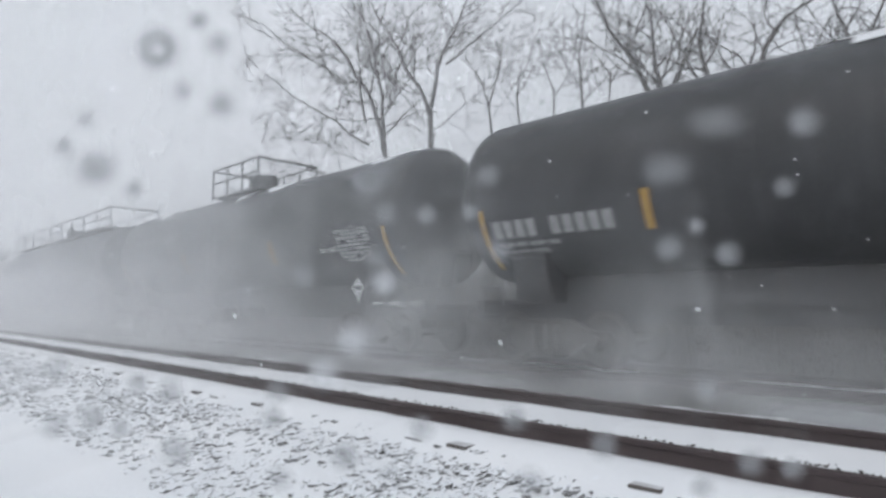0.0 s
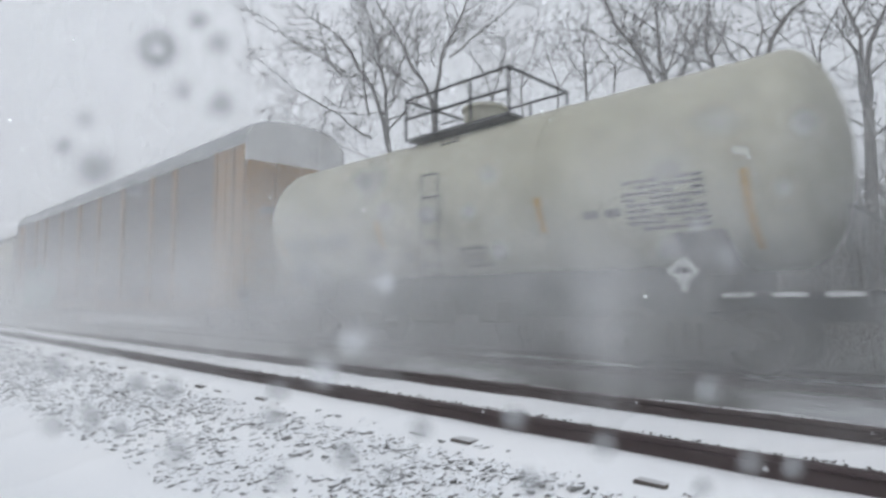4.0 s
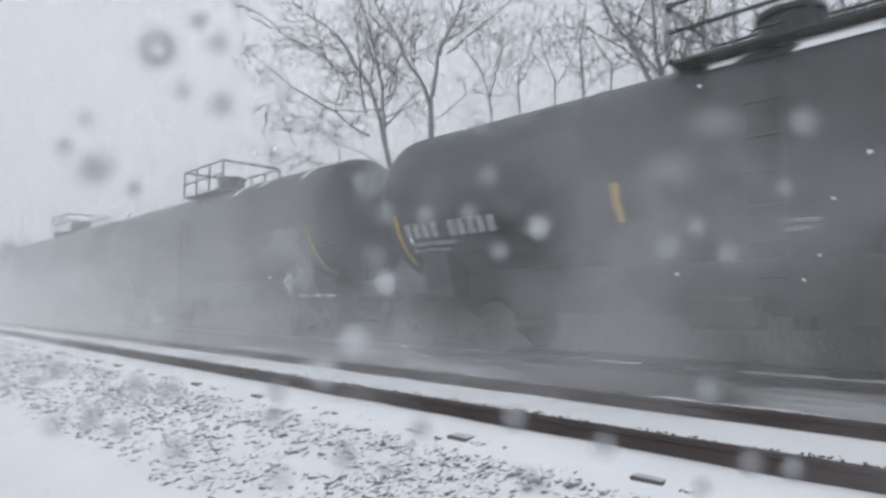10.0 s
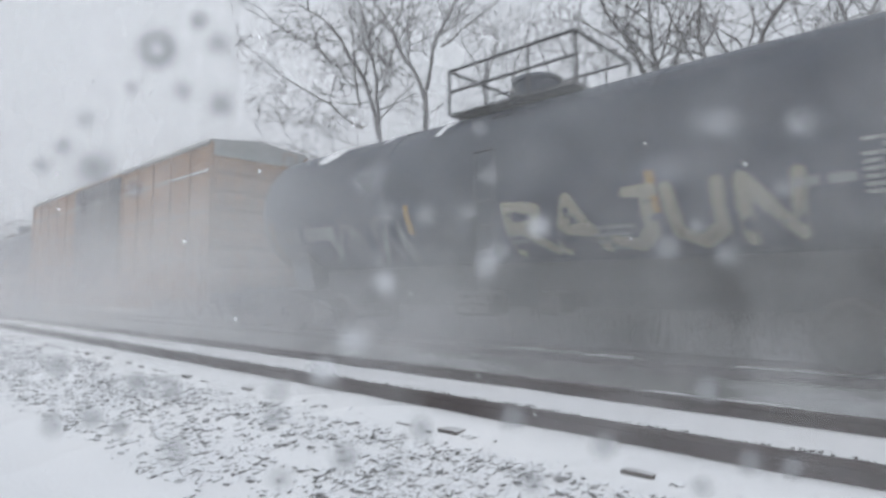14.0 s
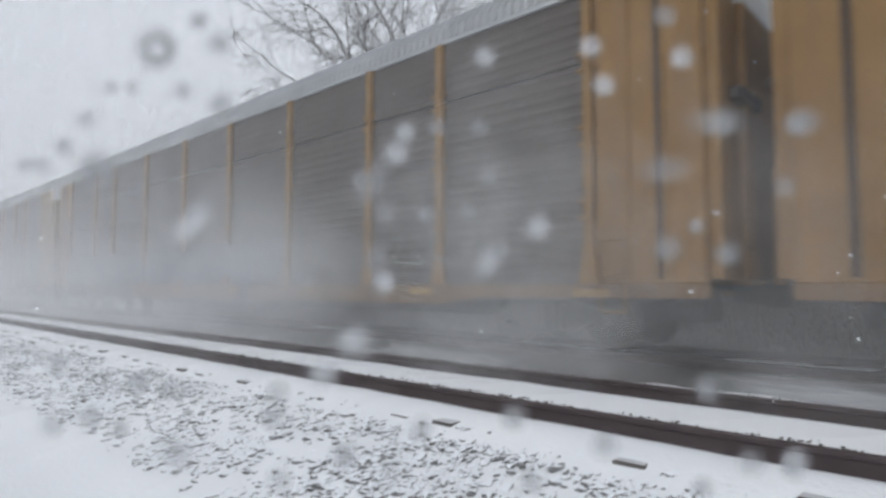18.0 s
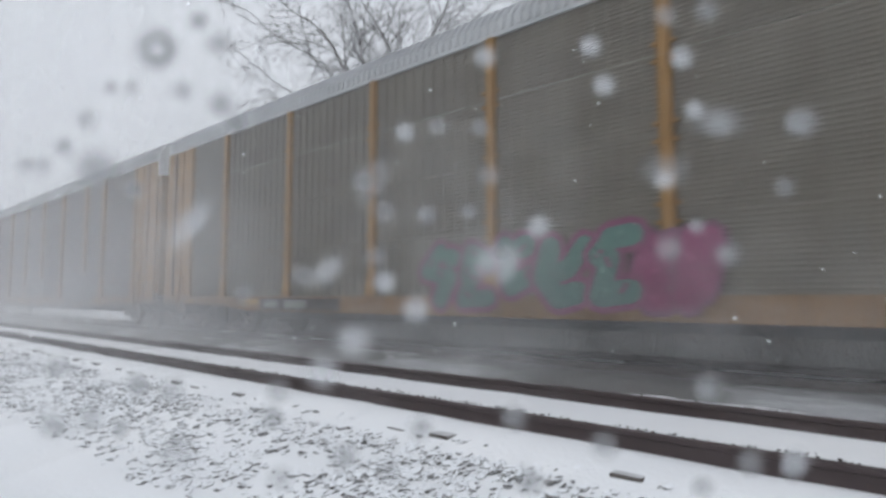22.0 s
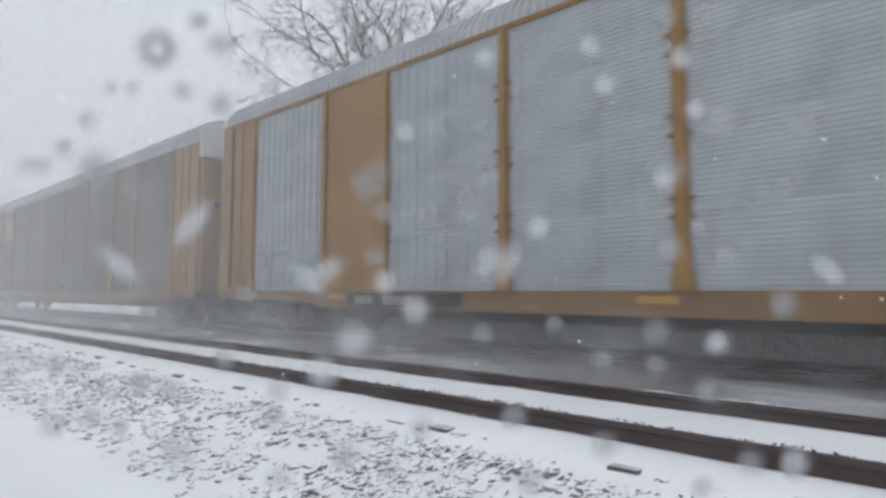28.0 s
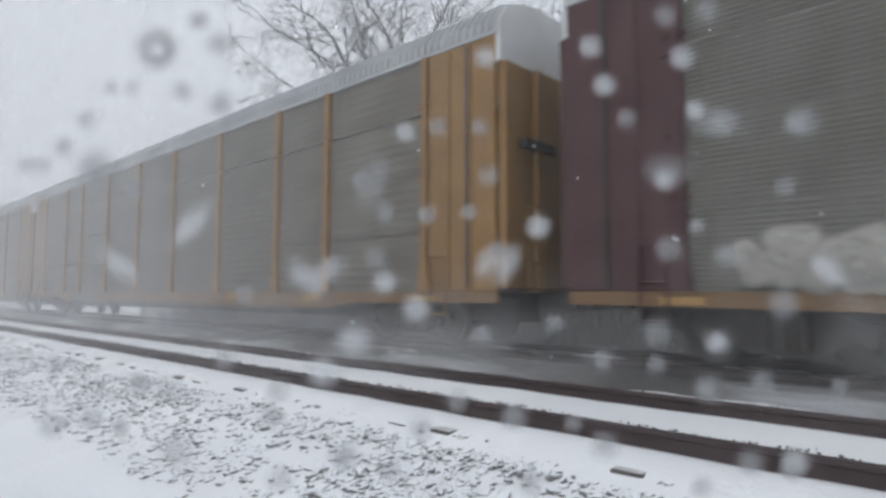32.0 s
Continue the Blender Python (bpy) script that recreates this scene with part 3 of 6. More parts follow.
def build_brush():
    """Thin brush and saplings along the foot of the trees."""
    rng = random.Random(77)
    bm = bmesh.new()
    for _ in range(4000):
        x, y = rng.uniform(-36, 16), rng.uniform(13.4, 30)
        p = Vector((x, y, ground_height(x, y)))
        h = rng.uniform(2.2, 5.2) if rng.random() < 0.35 else rng.uniform(0.9, 2.4)
        for _ in range(2):
            top = p + Vector((rng.gauss(0, 0.22 * h), rng.gauss(0, 0.3), h * rng.uniform(0.7, 1)))
            mid = (p + top) / 2 + Vector((rng.gauss(0, 0.12), 0, 0))
            rod(bm, p, mid, 0.024, 0.018, 3), rod(bm, mid, top, 0.018, 0.008, 3)
            for k in range(7):
                at = p.lerp(mid, rng.random()) if k < 2 else mid.lerp(top, rng.random())
                rod(bm, at, at + Vector((rng.gauss(0, 0.45), rng.gauss(0, 0.3), rng.uniform(0.05, 0.7))) * (0.5 + 0.2 * h), 0.014, 0.007, 3)
    me = link_mesh("brush", bm, BARK)
    tagged(new("brush", me), "leafless brush and saplings at the foot of the trees", "brush", kind="stuff")


build_brush()

# ---------------------------------------------------------------- running gear and markings
# A car's own space: x = 0 at its leading end, the body towards -x, y = 0 on the track's centre line, z = 0 at the rail.
SHARED = {}


def shared(key, make):
    if key not in SHARED:
        SHARED[key] = make()
    return SHARED[key]


def wheel_mesh():
    bm = bmesh.new()
    prof = [(0.0, 0.10), (0.12, 0.10), (0.15, 0.05), (0.36, 0.04), (0.38, 0.07), (0.42, 0.07), (0.43, -0.05), (0.46, -0.06), (0.46, -0.07), (0.36, -0.07), (0.15, -0.05), (0.0, -0.08)]
    k = 20
    rings = [[bm.verts.new((r * math.cos(6.2832 * i / k), y, r * math.sin(6.2832 * i / k))) for i in range(k)] if r else [bm.verts.new((0, y, 0))] for r, y in prof]
    for a, b in zip(rings, rings[1:]):
        for i in range(k):
            j = (i + 1) % k
            ring = [a[i % len(a)], a[j % len(a)], b[j % len(b)], b[i % len(b)]]
            bm.faces.new(list(dict.fromkeys(ring)))
    return link_mesh("wheel", bm, TRUCK, True)


def frame_mesh():
    outline = [(-1.15, 0.50), (-1.12, 0.60), (-0.8, 0.62), (-0.45, 0.78), (0.45, 0.78), (0.8, 0.62), (1.12, 0.60), (1.15, 0.50), (0.75, 0.46), (0.42, 0.24), (-0.42, 0.24), (-0.75, 0.46)]
    bm = prism(outline, "y", -0.07, 0.07)
    for x in (-0.2, 0.0, 0.2):
        rod(bm, (x, -0.1, 0.3), (x, -0.1, 0.7), 0.075, n=8)
    for x in (-0.88, 0.88):
        rod(bm, (x, -0.16, 0.46), (x, 0.0, 0.46), 0.1, n=8)
    return link_mesh("side_frame", bm, TRUCK)


def add_truck(car, x):
    truck = part("truck", boxes((x - 0.16, x + 0.16, -1.05, 1.05, 0.42, 0.72)), TRUCK, car, "grimy iron truck dusted with snow")
    for dx in (-0.88, 0.88):
        axle = new("axle", shared("axle", lambda: link_mesh("axle", rods([((0, -0.75, 0), (0, 0.75, 0))], 0.08, 8), TRUCK)))
        axle.parent, axle.location = truck, (x + dx, 0, 0.46)
        for s in (-1, 1):
            w = new("wheel", shared("wheel", wheel_mesh))
            w.parent, w.location = truck, (x + dx, s * GAUGE / 2, 0.46)
            w.rotation_euler = (0, 0, 0 if s > 0 else math.pi)
    for s in (-1, 1):
        f = new("side_frame", shared("frame", frame_mesh))
        f.parent, f.location = truck, (x, s * 1.0, 0)
        f.rotation_euler = (0, 0, 0 if s < 0 else math.pi)


def add_couplers(car, length, z=0.86):
    for x0, x1 in ((-0.2, 0.62), (-length - 0.62, -length + 0.2)):
        bm = boxes((x0, x1, -0.11, 0.11, z - 0.13, z + 0.13))
        xk = x1 - 0.12 if x0 > -1 else x0 + 0.12
        box(bm, xk - 0.13, xk + 0.13, -0.2, 0.2, z - 0.17, z + 0.17)
        part("coupler", bm, TRUCK, car)


def add_ladder(car, x, y, z0, z1, width=0.42, material=STEEL, along="x", label=""):
    pairs = []
    e = (lambda u, z: (x + u, y, z)) if along == "x" else (lambda u, z: (x, y + u, z))
    for u in (-width / 2, width / 2):
        pairs.append((e(u, z0), e(u, z1)))
    k = max(2, round((z1 - z0) / 0.4))
    for i in range(k + 1):
        z = z0 + (z1 - z0) * i / k
        pairs.append((e(-width / 2, z), e(width / 2, z)))
    return part("ladder", rods(pairs, 0.017, 4), material, car, label)


def bars(car, x, y, z, chars, height, material, name="lettering", gap=0.3, bend=None, wide=1.0):
    """A line of plain bars in place of characters, read from -x to +x; a space leaves a gap. A word mark's are hollow."""
    bm = bmesh.new()
    w = height * 0.62 * wide
    for c in chars:
        if c != " ":
            n = 1 if bend is None else max(1, round(height / 0.08))
            zs = [z + height * i / n for i in range(n + 1)]
            if name == "wordmark":
                n = max(n, 6)
                zs = [z + height * i / n for i in range(n + 1)]
            for i, (za, zb) in enumerate(zip(zs, zs[1:])):
                y0, y1 = (y, y) if bend is None else (bend(za), bend(zb))
                solid = name != "wordmark" or i in (0, n - 1)
                for xa, xb in ((x, x + w),) if solid else ((x, x + 0.24 * w), (x + 0.76 * w, x + w)):
                    bm.faces.new([bm.verts.new(p) for p in ((xa, y0, za), (xb, y0, za), (xb, y1, zb), (xa, y1, zb))])
        x += w * (1 + gap)
    return tagged(part(name, bm, material, car), kind="stuff")


def panel_plate(car, name, x0, x1, z0, z1, y, material, label="", thick=0.012):
    return part(name, boxes((x0, x1, y - thick, y, z0, z1)), material, car, label)


def flat_shape(bm, pts, y):
    bm.faces.new([bm.verts.new((u, y, v)) for u, v in pts])


GLYPHS = (       # abstract strokes, no letters
    (((0.0, 0.2), (0.3, 0.95), (0.55, 0.35), (0.95, 0.8)),),
    (((0.1, 0.95), (0.4, 0.15), (0.9, 0.5)), ((0.7, 0.95), (0.85, 0.85))),
    (((0.05, 0.0), (0.12, 0.75), (0.5, 1.0), (0.9, 0.7), (0.8, 0.0)), ((0.42, 0.0), (0.5, 0.5))),
    (((0.1, 0.9), (0.85, 0.65), (0.2, 0.4), (0.55, 0.0), (0.95, 0.3)),),
    (((0.2, 0.2), (0.85, 0.25), (0.7, 0.85), (0.3, 0.7), (0.45, 0.05)),),
    (((0.5, 1.0), (0.1, 0.6), (0.9, 0.45), (0.4, 0.0)), ((0.75, 0.9), (0.95, 0.75))),
    (((0.05, 0.85), (0.3, 0.1), (0.5, 0.7), (0.7, 0.05), (1.0, 0.6)), ((0.6, 1.0), (0.85, 0.95))),
    (((0.15, 1.0), (0.05, 0.45), (0.35, 0.02), (0.9, 0.05)), ((0.4, 0.5), (0.8, 0.6), (0.95, 0.95))),
    (((0.9, 0.9), (0.4, 1.0), (0.1, 0.55), (0.5, 0.5), (0.2, 0.05), (0.85, 0.0)),),
    (((0.1, 0.0), (0.3, 0.6), (0.2, 1.0)), ((0.3, 0.6), (0.75, 0.75), (0.95, 0.3), (0.65, 0.0))),
)


def capsule(a, b, k):
    d = math.atan2(b[1] - a[1], b[0] - a[0])
    return ([(a[0] + k * math.cos(d + 1.5708 + 0.7854 * j), a[1] + k * math.sin(d + 1.5708 + 0.7854 * j)) for j in range(5)] +
            [(b[0] + k * math.cos(d - 1.5708 + 0.7854 * j), b[1] + k * math.sin(d - 1.5708 + 0.7854 * j)) for j in range(5)])


LETTERS = {
    "A": (((0.0, 0.0), (0.45, 1.0), (1.0, 0.0)), ((0.25, 0.38), (0.8, 0.36))),
    "B": (((0.05, 0.0), (0.05, 1.0), (0.8, 0.86), (0.7, 0.58), (0.1, 0.52)), ((0.1, 0.52), (0.95, 0.36), (0.8, 0.04), (0.05, 0.0))),
    "C": (((0.95, 0.85), (0.45, 1.0), (0.05, 0.55), (0.3, 0.05), (0.95, 0.12)),),
    "E": (((0.9, 0.98), (0.1, 0.95), (0.05, 0.05), (0.95, 0.0)), ((0.1, 0.5), (0.75, 0.52))),
    "H": (((0.08, 1.0), (0.05, 0.0)), ((0.92, 1.0), (0.95, 0.0)), ((0.08, 0.5), (0.92, 0.5))),
    "I": (((0.5, 1.0), (0.45, 0.0)), ((0.2, 0.97), (0.85, 1.0)), ((0.15, 0.0), (0.8, 0.02))),
    "J": (((0.9, 1.0), (0.85, 0.25), (0.5, 0.0), (0.0, 0.12)), ((0.5, 1.0), (1.0, 0.98))),
    "K": (((0.08, 1.0), (0.05, 0.0)), ((0.95, 1.0), (0.12, 0.48), (1.0, 0.0))),
    "L": (((0.15, 1.0), (0.08, 0.05), (1.0, 0.08)),),
    "N": (((0.05, 0.0), (0.1, 1.0), (0.85, 0.05), (0.95, 1.0)),),
    "P": (((0.08, 0.0), (0.05, 1.0), (0.9, 0.9), (0.85, 0.52), (0.1, 0.45)),),
    "R": (((0.05, 0.0), (0.1, 1.0), (0.9, 0.88), (0.75, 0.55), (0.12, 0.48)), ((0.4, 0.48), (1.0, 0.0))),
    "S": (((0.95, 0.88), (0.4, 1.0), (0.08, 0.72), (0.9, 0.36), (0.6, 0.0), (0.0, 0.1)),),
    "T": (((0.0, 0.95), (1.0, 1.0)), ((0.5, 0.95), (0.45, 0.0))),
    "U": (((0.05, 1.0), (0.1, 0.2), (0.5, 0.0), (0.9, 0.22), (0.95, 1.0)),),
    "V": (((0.0, 1.0), (0.5, 0.0), (1.0, 1.0)),),
    "Z": (((0.05, 0.95), (0.95, 1.0), (0.05, 0.05), (1.0, 0.0)),),
}


def graffiti(car, x0, x1, z0, z1, y, fill, edge=(0.02, 0.02, 0.03), back=None, letters=5, seed=1, line=0.05, second=None, text="", fat=0.19):
    """Spray-painted bubble shapes on a car's near side; only text spells letters. second: the colour of their lower part. fat: half a stroke's width, of a letter's."""
    rng = random.Random(seed)
    letters = len(text) or letters
    w, h = (x1 - x0) / letters, z1 - z0
    if back:
        bm = bmesh.new()
        for i in range(letters * 2):
            cx, cz = x0 + (x1 - x0) * (i + 0.5) / (letters * 2), z0 + h * rng.uniform(0.45, 0.62)
            flat_shape(bm, [(cx + w * rng.uniform(0.55, 0.85) * math.cos(a * 0.449), cz + h * rng.uniform(0.46, 0.68) * math.sin(a * 0.449)) for a in range(14)], y - 0.002 - 0.0002 * i)
        part("graffiti", bm, spray(back), car, "ragged cloud of spray paint")
    rims, fills, shine, inner = bmesh.new(), bmesh.new(), bmesh.new(), bmesh.new()
    fat, step = min(0.17 * h, fat * w), 0
    for i in range(letters):
        lx, lz = x0 + w * (i - 0.04) + fat * 0.7, z0 + fat + rng.uniform(-0.03, 0.06) * h
        lw, lh = w * 1.1 - fat * 1.4, (h - 2 * fat) * rng.uniform(0.86, 1.0)
        lean = rng.uniform(-0.05, 0.12)
        yl = y - 0.008 - 0.004 * (i % 6)
        shaky = 0.05 if text else 0.13
        for line_of in LETTERS[text[i]] if text else rng.choice(GLYPHS):
            pts = [(lx + lw * (u + lean * v + rng.uniform(-shaky, shaky)), lz + lh * min(1.0, max(0.0, v + rng.uniform(-shaky, shaky)))) for u, v in line_of]
            for a, b in zip(pts, pts[1:]):
                step += 1
                k = fat * rng.uniform(0.85, 1.15)
                flat_shape(rims, capsule(a, b, k + line), yl - 0.00003 * step)
                flat_shape(fills, capsule(a, b, k), yl - 0.002 - 0.00003 * step)
                if rng.random() < 0.4:
                    m = ((a[0] * 2 + b[0]) / 3 - k * 0.4, (a[1] * 2 + b[1]) / 3 + k * 0.3)
                    flat_shape(shine, capsule(m, (m[0] * 0.9 + (b[0] - k * 0.4) * 0.1, m[1] * 0.8 + (b[1] + k * 0.3) * 0.2), k * 0.14), yl - 0.0045 - 0.00003 * step)
                if rng.random() < 0.5:
                    c = (a[0] * 0.3 + b[0] * 0.7, a[1] * 0.3 + b[1] * 0.7)
                    d = rng.uniform(0, 6.28)
                    flat_shape(inner, capsule(c, (c[0] + k * 0.8 * math.cos(d), c[1] + k * 0.8 * math.sin(d)), line * 0.3), yl - 0.0042 - 0.00003 * step)
    part("graffiti", rims, spray(edge), car, "spray-painted outlines")
    part("graffiti", fills, spray_blend(fill, second or tuple(0.7 * v for v in fill), z0, z1), car, "spray-painted letter-like shapes")
    part("graffiti", shine, spray(tuple(min(0.55, v * 1.3 + 0.05) for v in fill)), car, "pale strokes on the spray-painted shapes")
    if len(inner.faces):
        part("graffiti", inner, spray(edge), car, "short dark strokes inside the shapes")


def scrawl(car, x0, x1, z0, z1, y, colour, letters=5, seed=1, line=0.05, angular=False, round_shell=False, text="", drawn=()):
    """Loose spray strokes along a car's side: one looping line, or broken angular marks; only text spells letters. drawn: strokes of a simple drawing."""
    rng = random.Random(seed)
    bm = bmesh.new()
    letters = len(text) or letters
    w, h = (x1 - x0) / letters, z1 - z0
    chains = []
    if text or drawn:
        for k, strokes in enumerate([LETTERS[c] for c in text] or [drawn]):
            for line_of in strokes:
                chains.append([(x0 + w * (k + 0.08 + 0.8 * u) if text else x0 + (x1 - x0) * u, z0 + h * v) for u, v in line_of])
    elif angular:
        for k in range(letters):
            for line_of in rng.choice(GLYPHS):
                chains.append([(x0 + w * (k + 0.06 + 0.86 * u), z0 + h * min(1.0, max(0.0, v + rng.uniform(-0.2, 0.2)))) for u, v in line_of])
    else:
        pts = []
        for k in range(letters):
            tall, wide, tilt, way = rng.uniform(0.6, 1.0), rng.uniform(0.3, 0.55), rng.uniform(-0.2, 0.35), rng.choice((-1, 1))
            for i in range(14):
                a = 6.2832 * i / 14 - 1.9
                v = 0.5 + 0.5 * tall * math.sin(a * way)
                pts.append((x0 + w * (k + i / 14 * 0.6 + wide * (0.5 + 0.5 * math.cos(a)) + tilt * v * 0.5), z0 + h * v))
        chains.append(pts)
    step = 0
    for pts in chains:
        for a, b in zip(pts, pts[1:]):
            if not text and not drawn and rng.random() < 0.04:
                continue
            step += 1
            out = 0.010 + 0.0002 * step
            m = ((a[0] + b[0]) / 2, (a[1] + b[1]) / 2)
            for p, q in ((a, m), (m, b)) if round_shell else ((a, b),):
                shape = capsule(p, q, line * rng.uniform(0.85, 1.15))
                bm.faces.new([bm.verts.new((u, -math.sqrt((1.51 + out) ** 2 - (v - 2.9) ** 2) if round_shell else y - out, v)) for u, v in shape])
    part("graffiti", bm, spray(colour), car, "loose spray-painted strokes")


FADED = spray((0.24, 0.24, 0.23))

# ---------------------------------------------------------------- autoracks
HALF = 1.58
POSTS = [1.6, 4.5, 6.4, 9.2, 12.0, 14.65, 17.45, 20.25, 22.15, 25.05]
ROWS = [1.0, 2.05, 3.11, 4.18, 5.24]
RACK = 26.65


def screen_mesh(width, height, fine, material):
    """A pressed steel side screen: level ribs with slots between them, its lower corner at the origin."""
    bm = bmesh.new()
    n = 15 if fine else 6
    prof = [(0.0, 0.0 if fine else 0.008)]
    for i in range(n):
        a, p = 0.02 + (height - 0.04) * i / n, (height - 0.04) / n
        d = -0.010 if fine else -0.004
        prof += [(-0.0, a), (-0.0, a + p * 0.5), (d, a + p * 0.62), (d, a + p * 0.9)]
    prof += [(0.0, height if fine else height - 0.012)]
    prof = sorted(prof, key=lambda q: q[1])
    rows = [[bm.verts.new((x, y, z)) for y, z in prof] for x in (0.0, width)]
    for i in range(len(prof) - 1):
        bm.faces.new((rows[0][i], rows[1][i], rows[1][i + 1], rows[0][i + 1]))
    for x in (0.03, width - 0.05) if not fine else [0.03 + (width - 0.08) * k / 11 for k in range(12)]:
        box(bm, x, x + (0.035 if fine else 0.02), -0.021, 0.0, 0.02, height - 0.02)
    return link_mesh("screen", bm, material)


def roof_mesh(length, material):
    """An arched roof with a cross rib every third of a metre."""
    bm = bmesh.new()
    arc = [(-HALF - 0.02, 5.27), (-HALF - 0.02, 5.44), (-1.38, 5.72), (-0.98, 5.9), (-0.5, 6.0), (0, 6.03), (0.5, 6.0), (0.98, 5.9), (1.38, 5.72), (HALF + 0.02, 5.44), (HALF + 0.02, 5.27)]
    xs, x = [], 0.0
    while x < length - 0.3:
        xs += [(x, 0), (x + 0.085, 0), (x + 0.095, 0.045), (x + 0.135, 0.045), (x + 0.145, 0)]
        x += 0.165
    xs.append((length, 0))
    rows = [[bm.verts.new((-u, y + (math.copysign(d, y) if y else 0), z + (d * 0.6 if 0 < i < len(arc) - 1 else 0))) for i, (y, z) in enumerate(arc)] for u, d in xs]
    for a, b in zip(rows, rows[1:]):
        for i in range(len(arc) - 1):
            bm.faces.new((a[i], b[i], b[i + 1], a[i + 1]))
    return link_mesh("roof", bm, material)


def add_end(car, x, out, paint_of_end, cap, drop):
    """Folding end doors under a rounded cap. out: +1 at the leading end."""
    for i in range(4):
        y0, y1 = -1.54 + 0.77 * i, -1.54 + 0.77 * (i + 1)
        dx = 0.26 if i in (1, 2) else 0.17
        bm = soft_box(min(x + out * dx, x), max(x + out * dx, x), y0 + 0.01, y1 - 0.01, 1.05, drop, 0.01)
        part("end_door", bm, paint_of_end, car)
    half_arc = [(1.575, drop), (1.575, 5.43), (1.375, 5.71), (0.98, 5.89), (0.5, 5.99)]
    arc = half_arc + [(-u, v) for u, v in half_arc[::-1]]
    part("end_cap", prism(arc, "x", min(x, x + out * 0.08), max(x, x + out * 0.08)), cap, car, "pale rounded end cap")
    part("end_bar", boxes((min(x, x + out * 0.32), max(x, x + out * 0.32), -1.2, -0.3, 3.35, 3.5)), BROWN_END, car)
    add_ladder(car, x + out * 0.3, -0.9, 1.0, 2.4, material=paint_of_end, along="y")


def autorack(label, frame_paint=YELLOW, screens=SCREEN_DARK, fine=False, end_paint=None, cap=CAP, sill=SILL, posts=None, post_paint=None, wide=(), lower=None, roof=None):
    car = thing("autorack_car", label, "railway car", "cars of the freight train")
    end_paint, sill, post_paint, roof = end_paint or frame_paint, sill or frame_paint, post_paint or frame_paint, roof or ROOF
    y = -HALF
    part("underframe", boxes((-RACK + 0.5, -0.5, -0.35, 0.35, 0.45, 0.95), (-RACK + 0.2, -0.2, -1.45, 1.45, 0.9, 0.98)), STEEL, car)
    for s in (-1, 1):
        o = prism([(0, 1.0), (-RACK, 1.0), (-RACK, 0.82), (-RACK + 3.6, 0.78), (-RACK + 4.6, 0.66), (-4.6, 0.66), (-3.6, 0.78), (0, 0.82)], "y", *sorted((s * (HALF + 0.015), s * (HALF - 0.08))))
        part("side_sill", o, sill, car)
    rm = shared(("roof", roof.name), lambda: roof_mesh(RACK, roof))
    o = new("roof", rm)
    o.parent = car
    tagged(o, "ribbed galvanised roof with snow on it")
    eave = boxes((-RACK, 0, -HALF - 0.03, -HALF + 0.05, 5.2, 5.27), (-RACK, 0, HALF - 0.05, HALF + 0.03, 5.2, 5.27))
    part("eave", eave, frame_paint if screens is SCREEN_NEW else roof, car)

    def post():
        bm = boxes((-0.07, 0.07, -0.06, 0.05, 1.0, 5.2), (-0.10, 0.10, -0.02, 0.05, 1.0, 5.2))
        prism([(-0.16, 1.0), (0.16, 1.0), (0.07, 1.6), (-0.07, 1.6)], "y", -0.065, -0.02, bm)
        for z in (2.05, 3.11, 4.18):
            for u in (0.13, -0.13):
                for dz in (-0.12, 0.12):
                    box(bm, u - 0.03, u + 0.03, -0.05, 0.0, z + dz - 0.025, z + dz + 0.025)
        return link_mesh("post", bm, post_paint)
    pm = shared(("post", post_paint.name), post)
    posts = posts or POSTS
    edges = [0.0] + posts + [RACK]
    for x in posts:
        for s in (-1, 1):
            o = new("post", pm)
            o.parent, o.location = car, (-x, s * HALF, 0)
            o.rotation_euler = (0, 0, 0 if s < 0 else math.pi)
    for k, (a, b) in enumerate(zip(edges, edges[1:])):
        solid = k in (0, len(edges) - 2) or k in wide
        if solid:
            bm = soft_box(-b + 0.02, -a - 0.02, -HALF - 0.02, -HALF + 0.04, 1.0, 5.2, 0.015)
            for xx in (() if k in wide else (0.35, 0.65)):
                box(bm, -b + (b - a) * xx, -b + (b - a) * xx + 0.05, -HALF - 0.05, -HALF, 1.05, 5.15)
            part("end_panel", bm, end_paint if k in (0, len(edges) - 2) else frame_paint, car, "solid steel side panel")
            part("end_panel", boxes((-b + 0.02, -a - 0.02, HALF - 0.04, HALF + 0.02, 1.0, 5.2)), end_paint, car)
            continue
        w = b - a - 0.1
        for r, (z0, z1) in enumerate(zip(ROWS, ROWS[1:])):
            mt = lower if (lower and r == 0) else screens
            me = shared(("screen", round(w, 2), r, fine, mt.name), lambda: screen_mesh(w, z1 - z0 - 0.008, fine, mt))
            o = new("side_screen", me)
            o.parent, o.location = car, (-b + 0.05, -HALF + 0.03, z0)
        far = new("side_screen", shared(("far", round(w, 2), screens.name), lambda: link_mesh("far_screen", boxes((0, w, -0.02, 0.02, 0, 4.2)), screens)))
        far.parent, far.location = car, (-b + 0.05, HALF - 0.05, 1.02)
    # dark strips laid on the panels imitate the shade in a recess
    for x in (-0.62, -RACK + 0.56):
        part("gap_strip", boxes((x, x + 0.07, -HALF - 0.054, -HALF - 0.021, 1.06, 5.14)), BROWN_END, car, "dark upright strip standing in for a shaded gap")
    part("number_plate", boxes((-21.3, -18.3, -HALF - 0.024, -HALF - 0.016, 0.69, 0.96)), BROWN_END, car, "dark panel with plain white bars")
    bars(car, -21.1, -HALF - 0.027, 0.74, "xxxx  xxxxxx", 0.17, FADED)
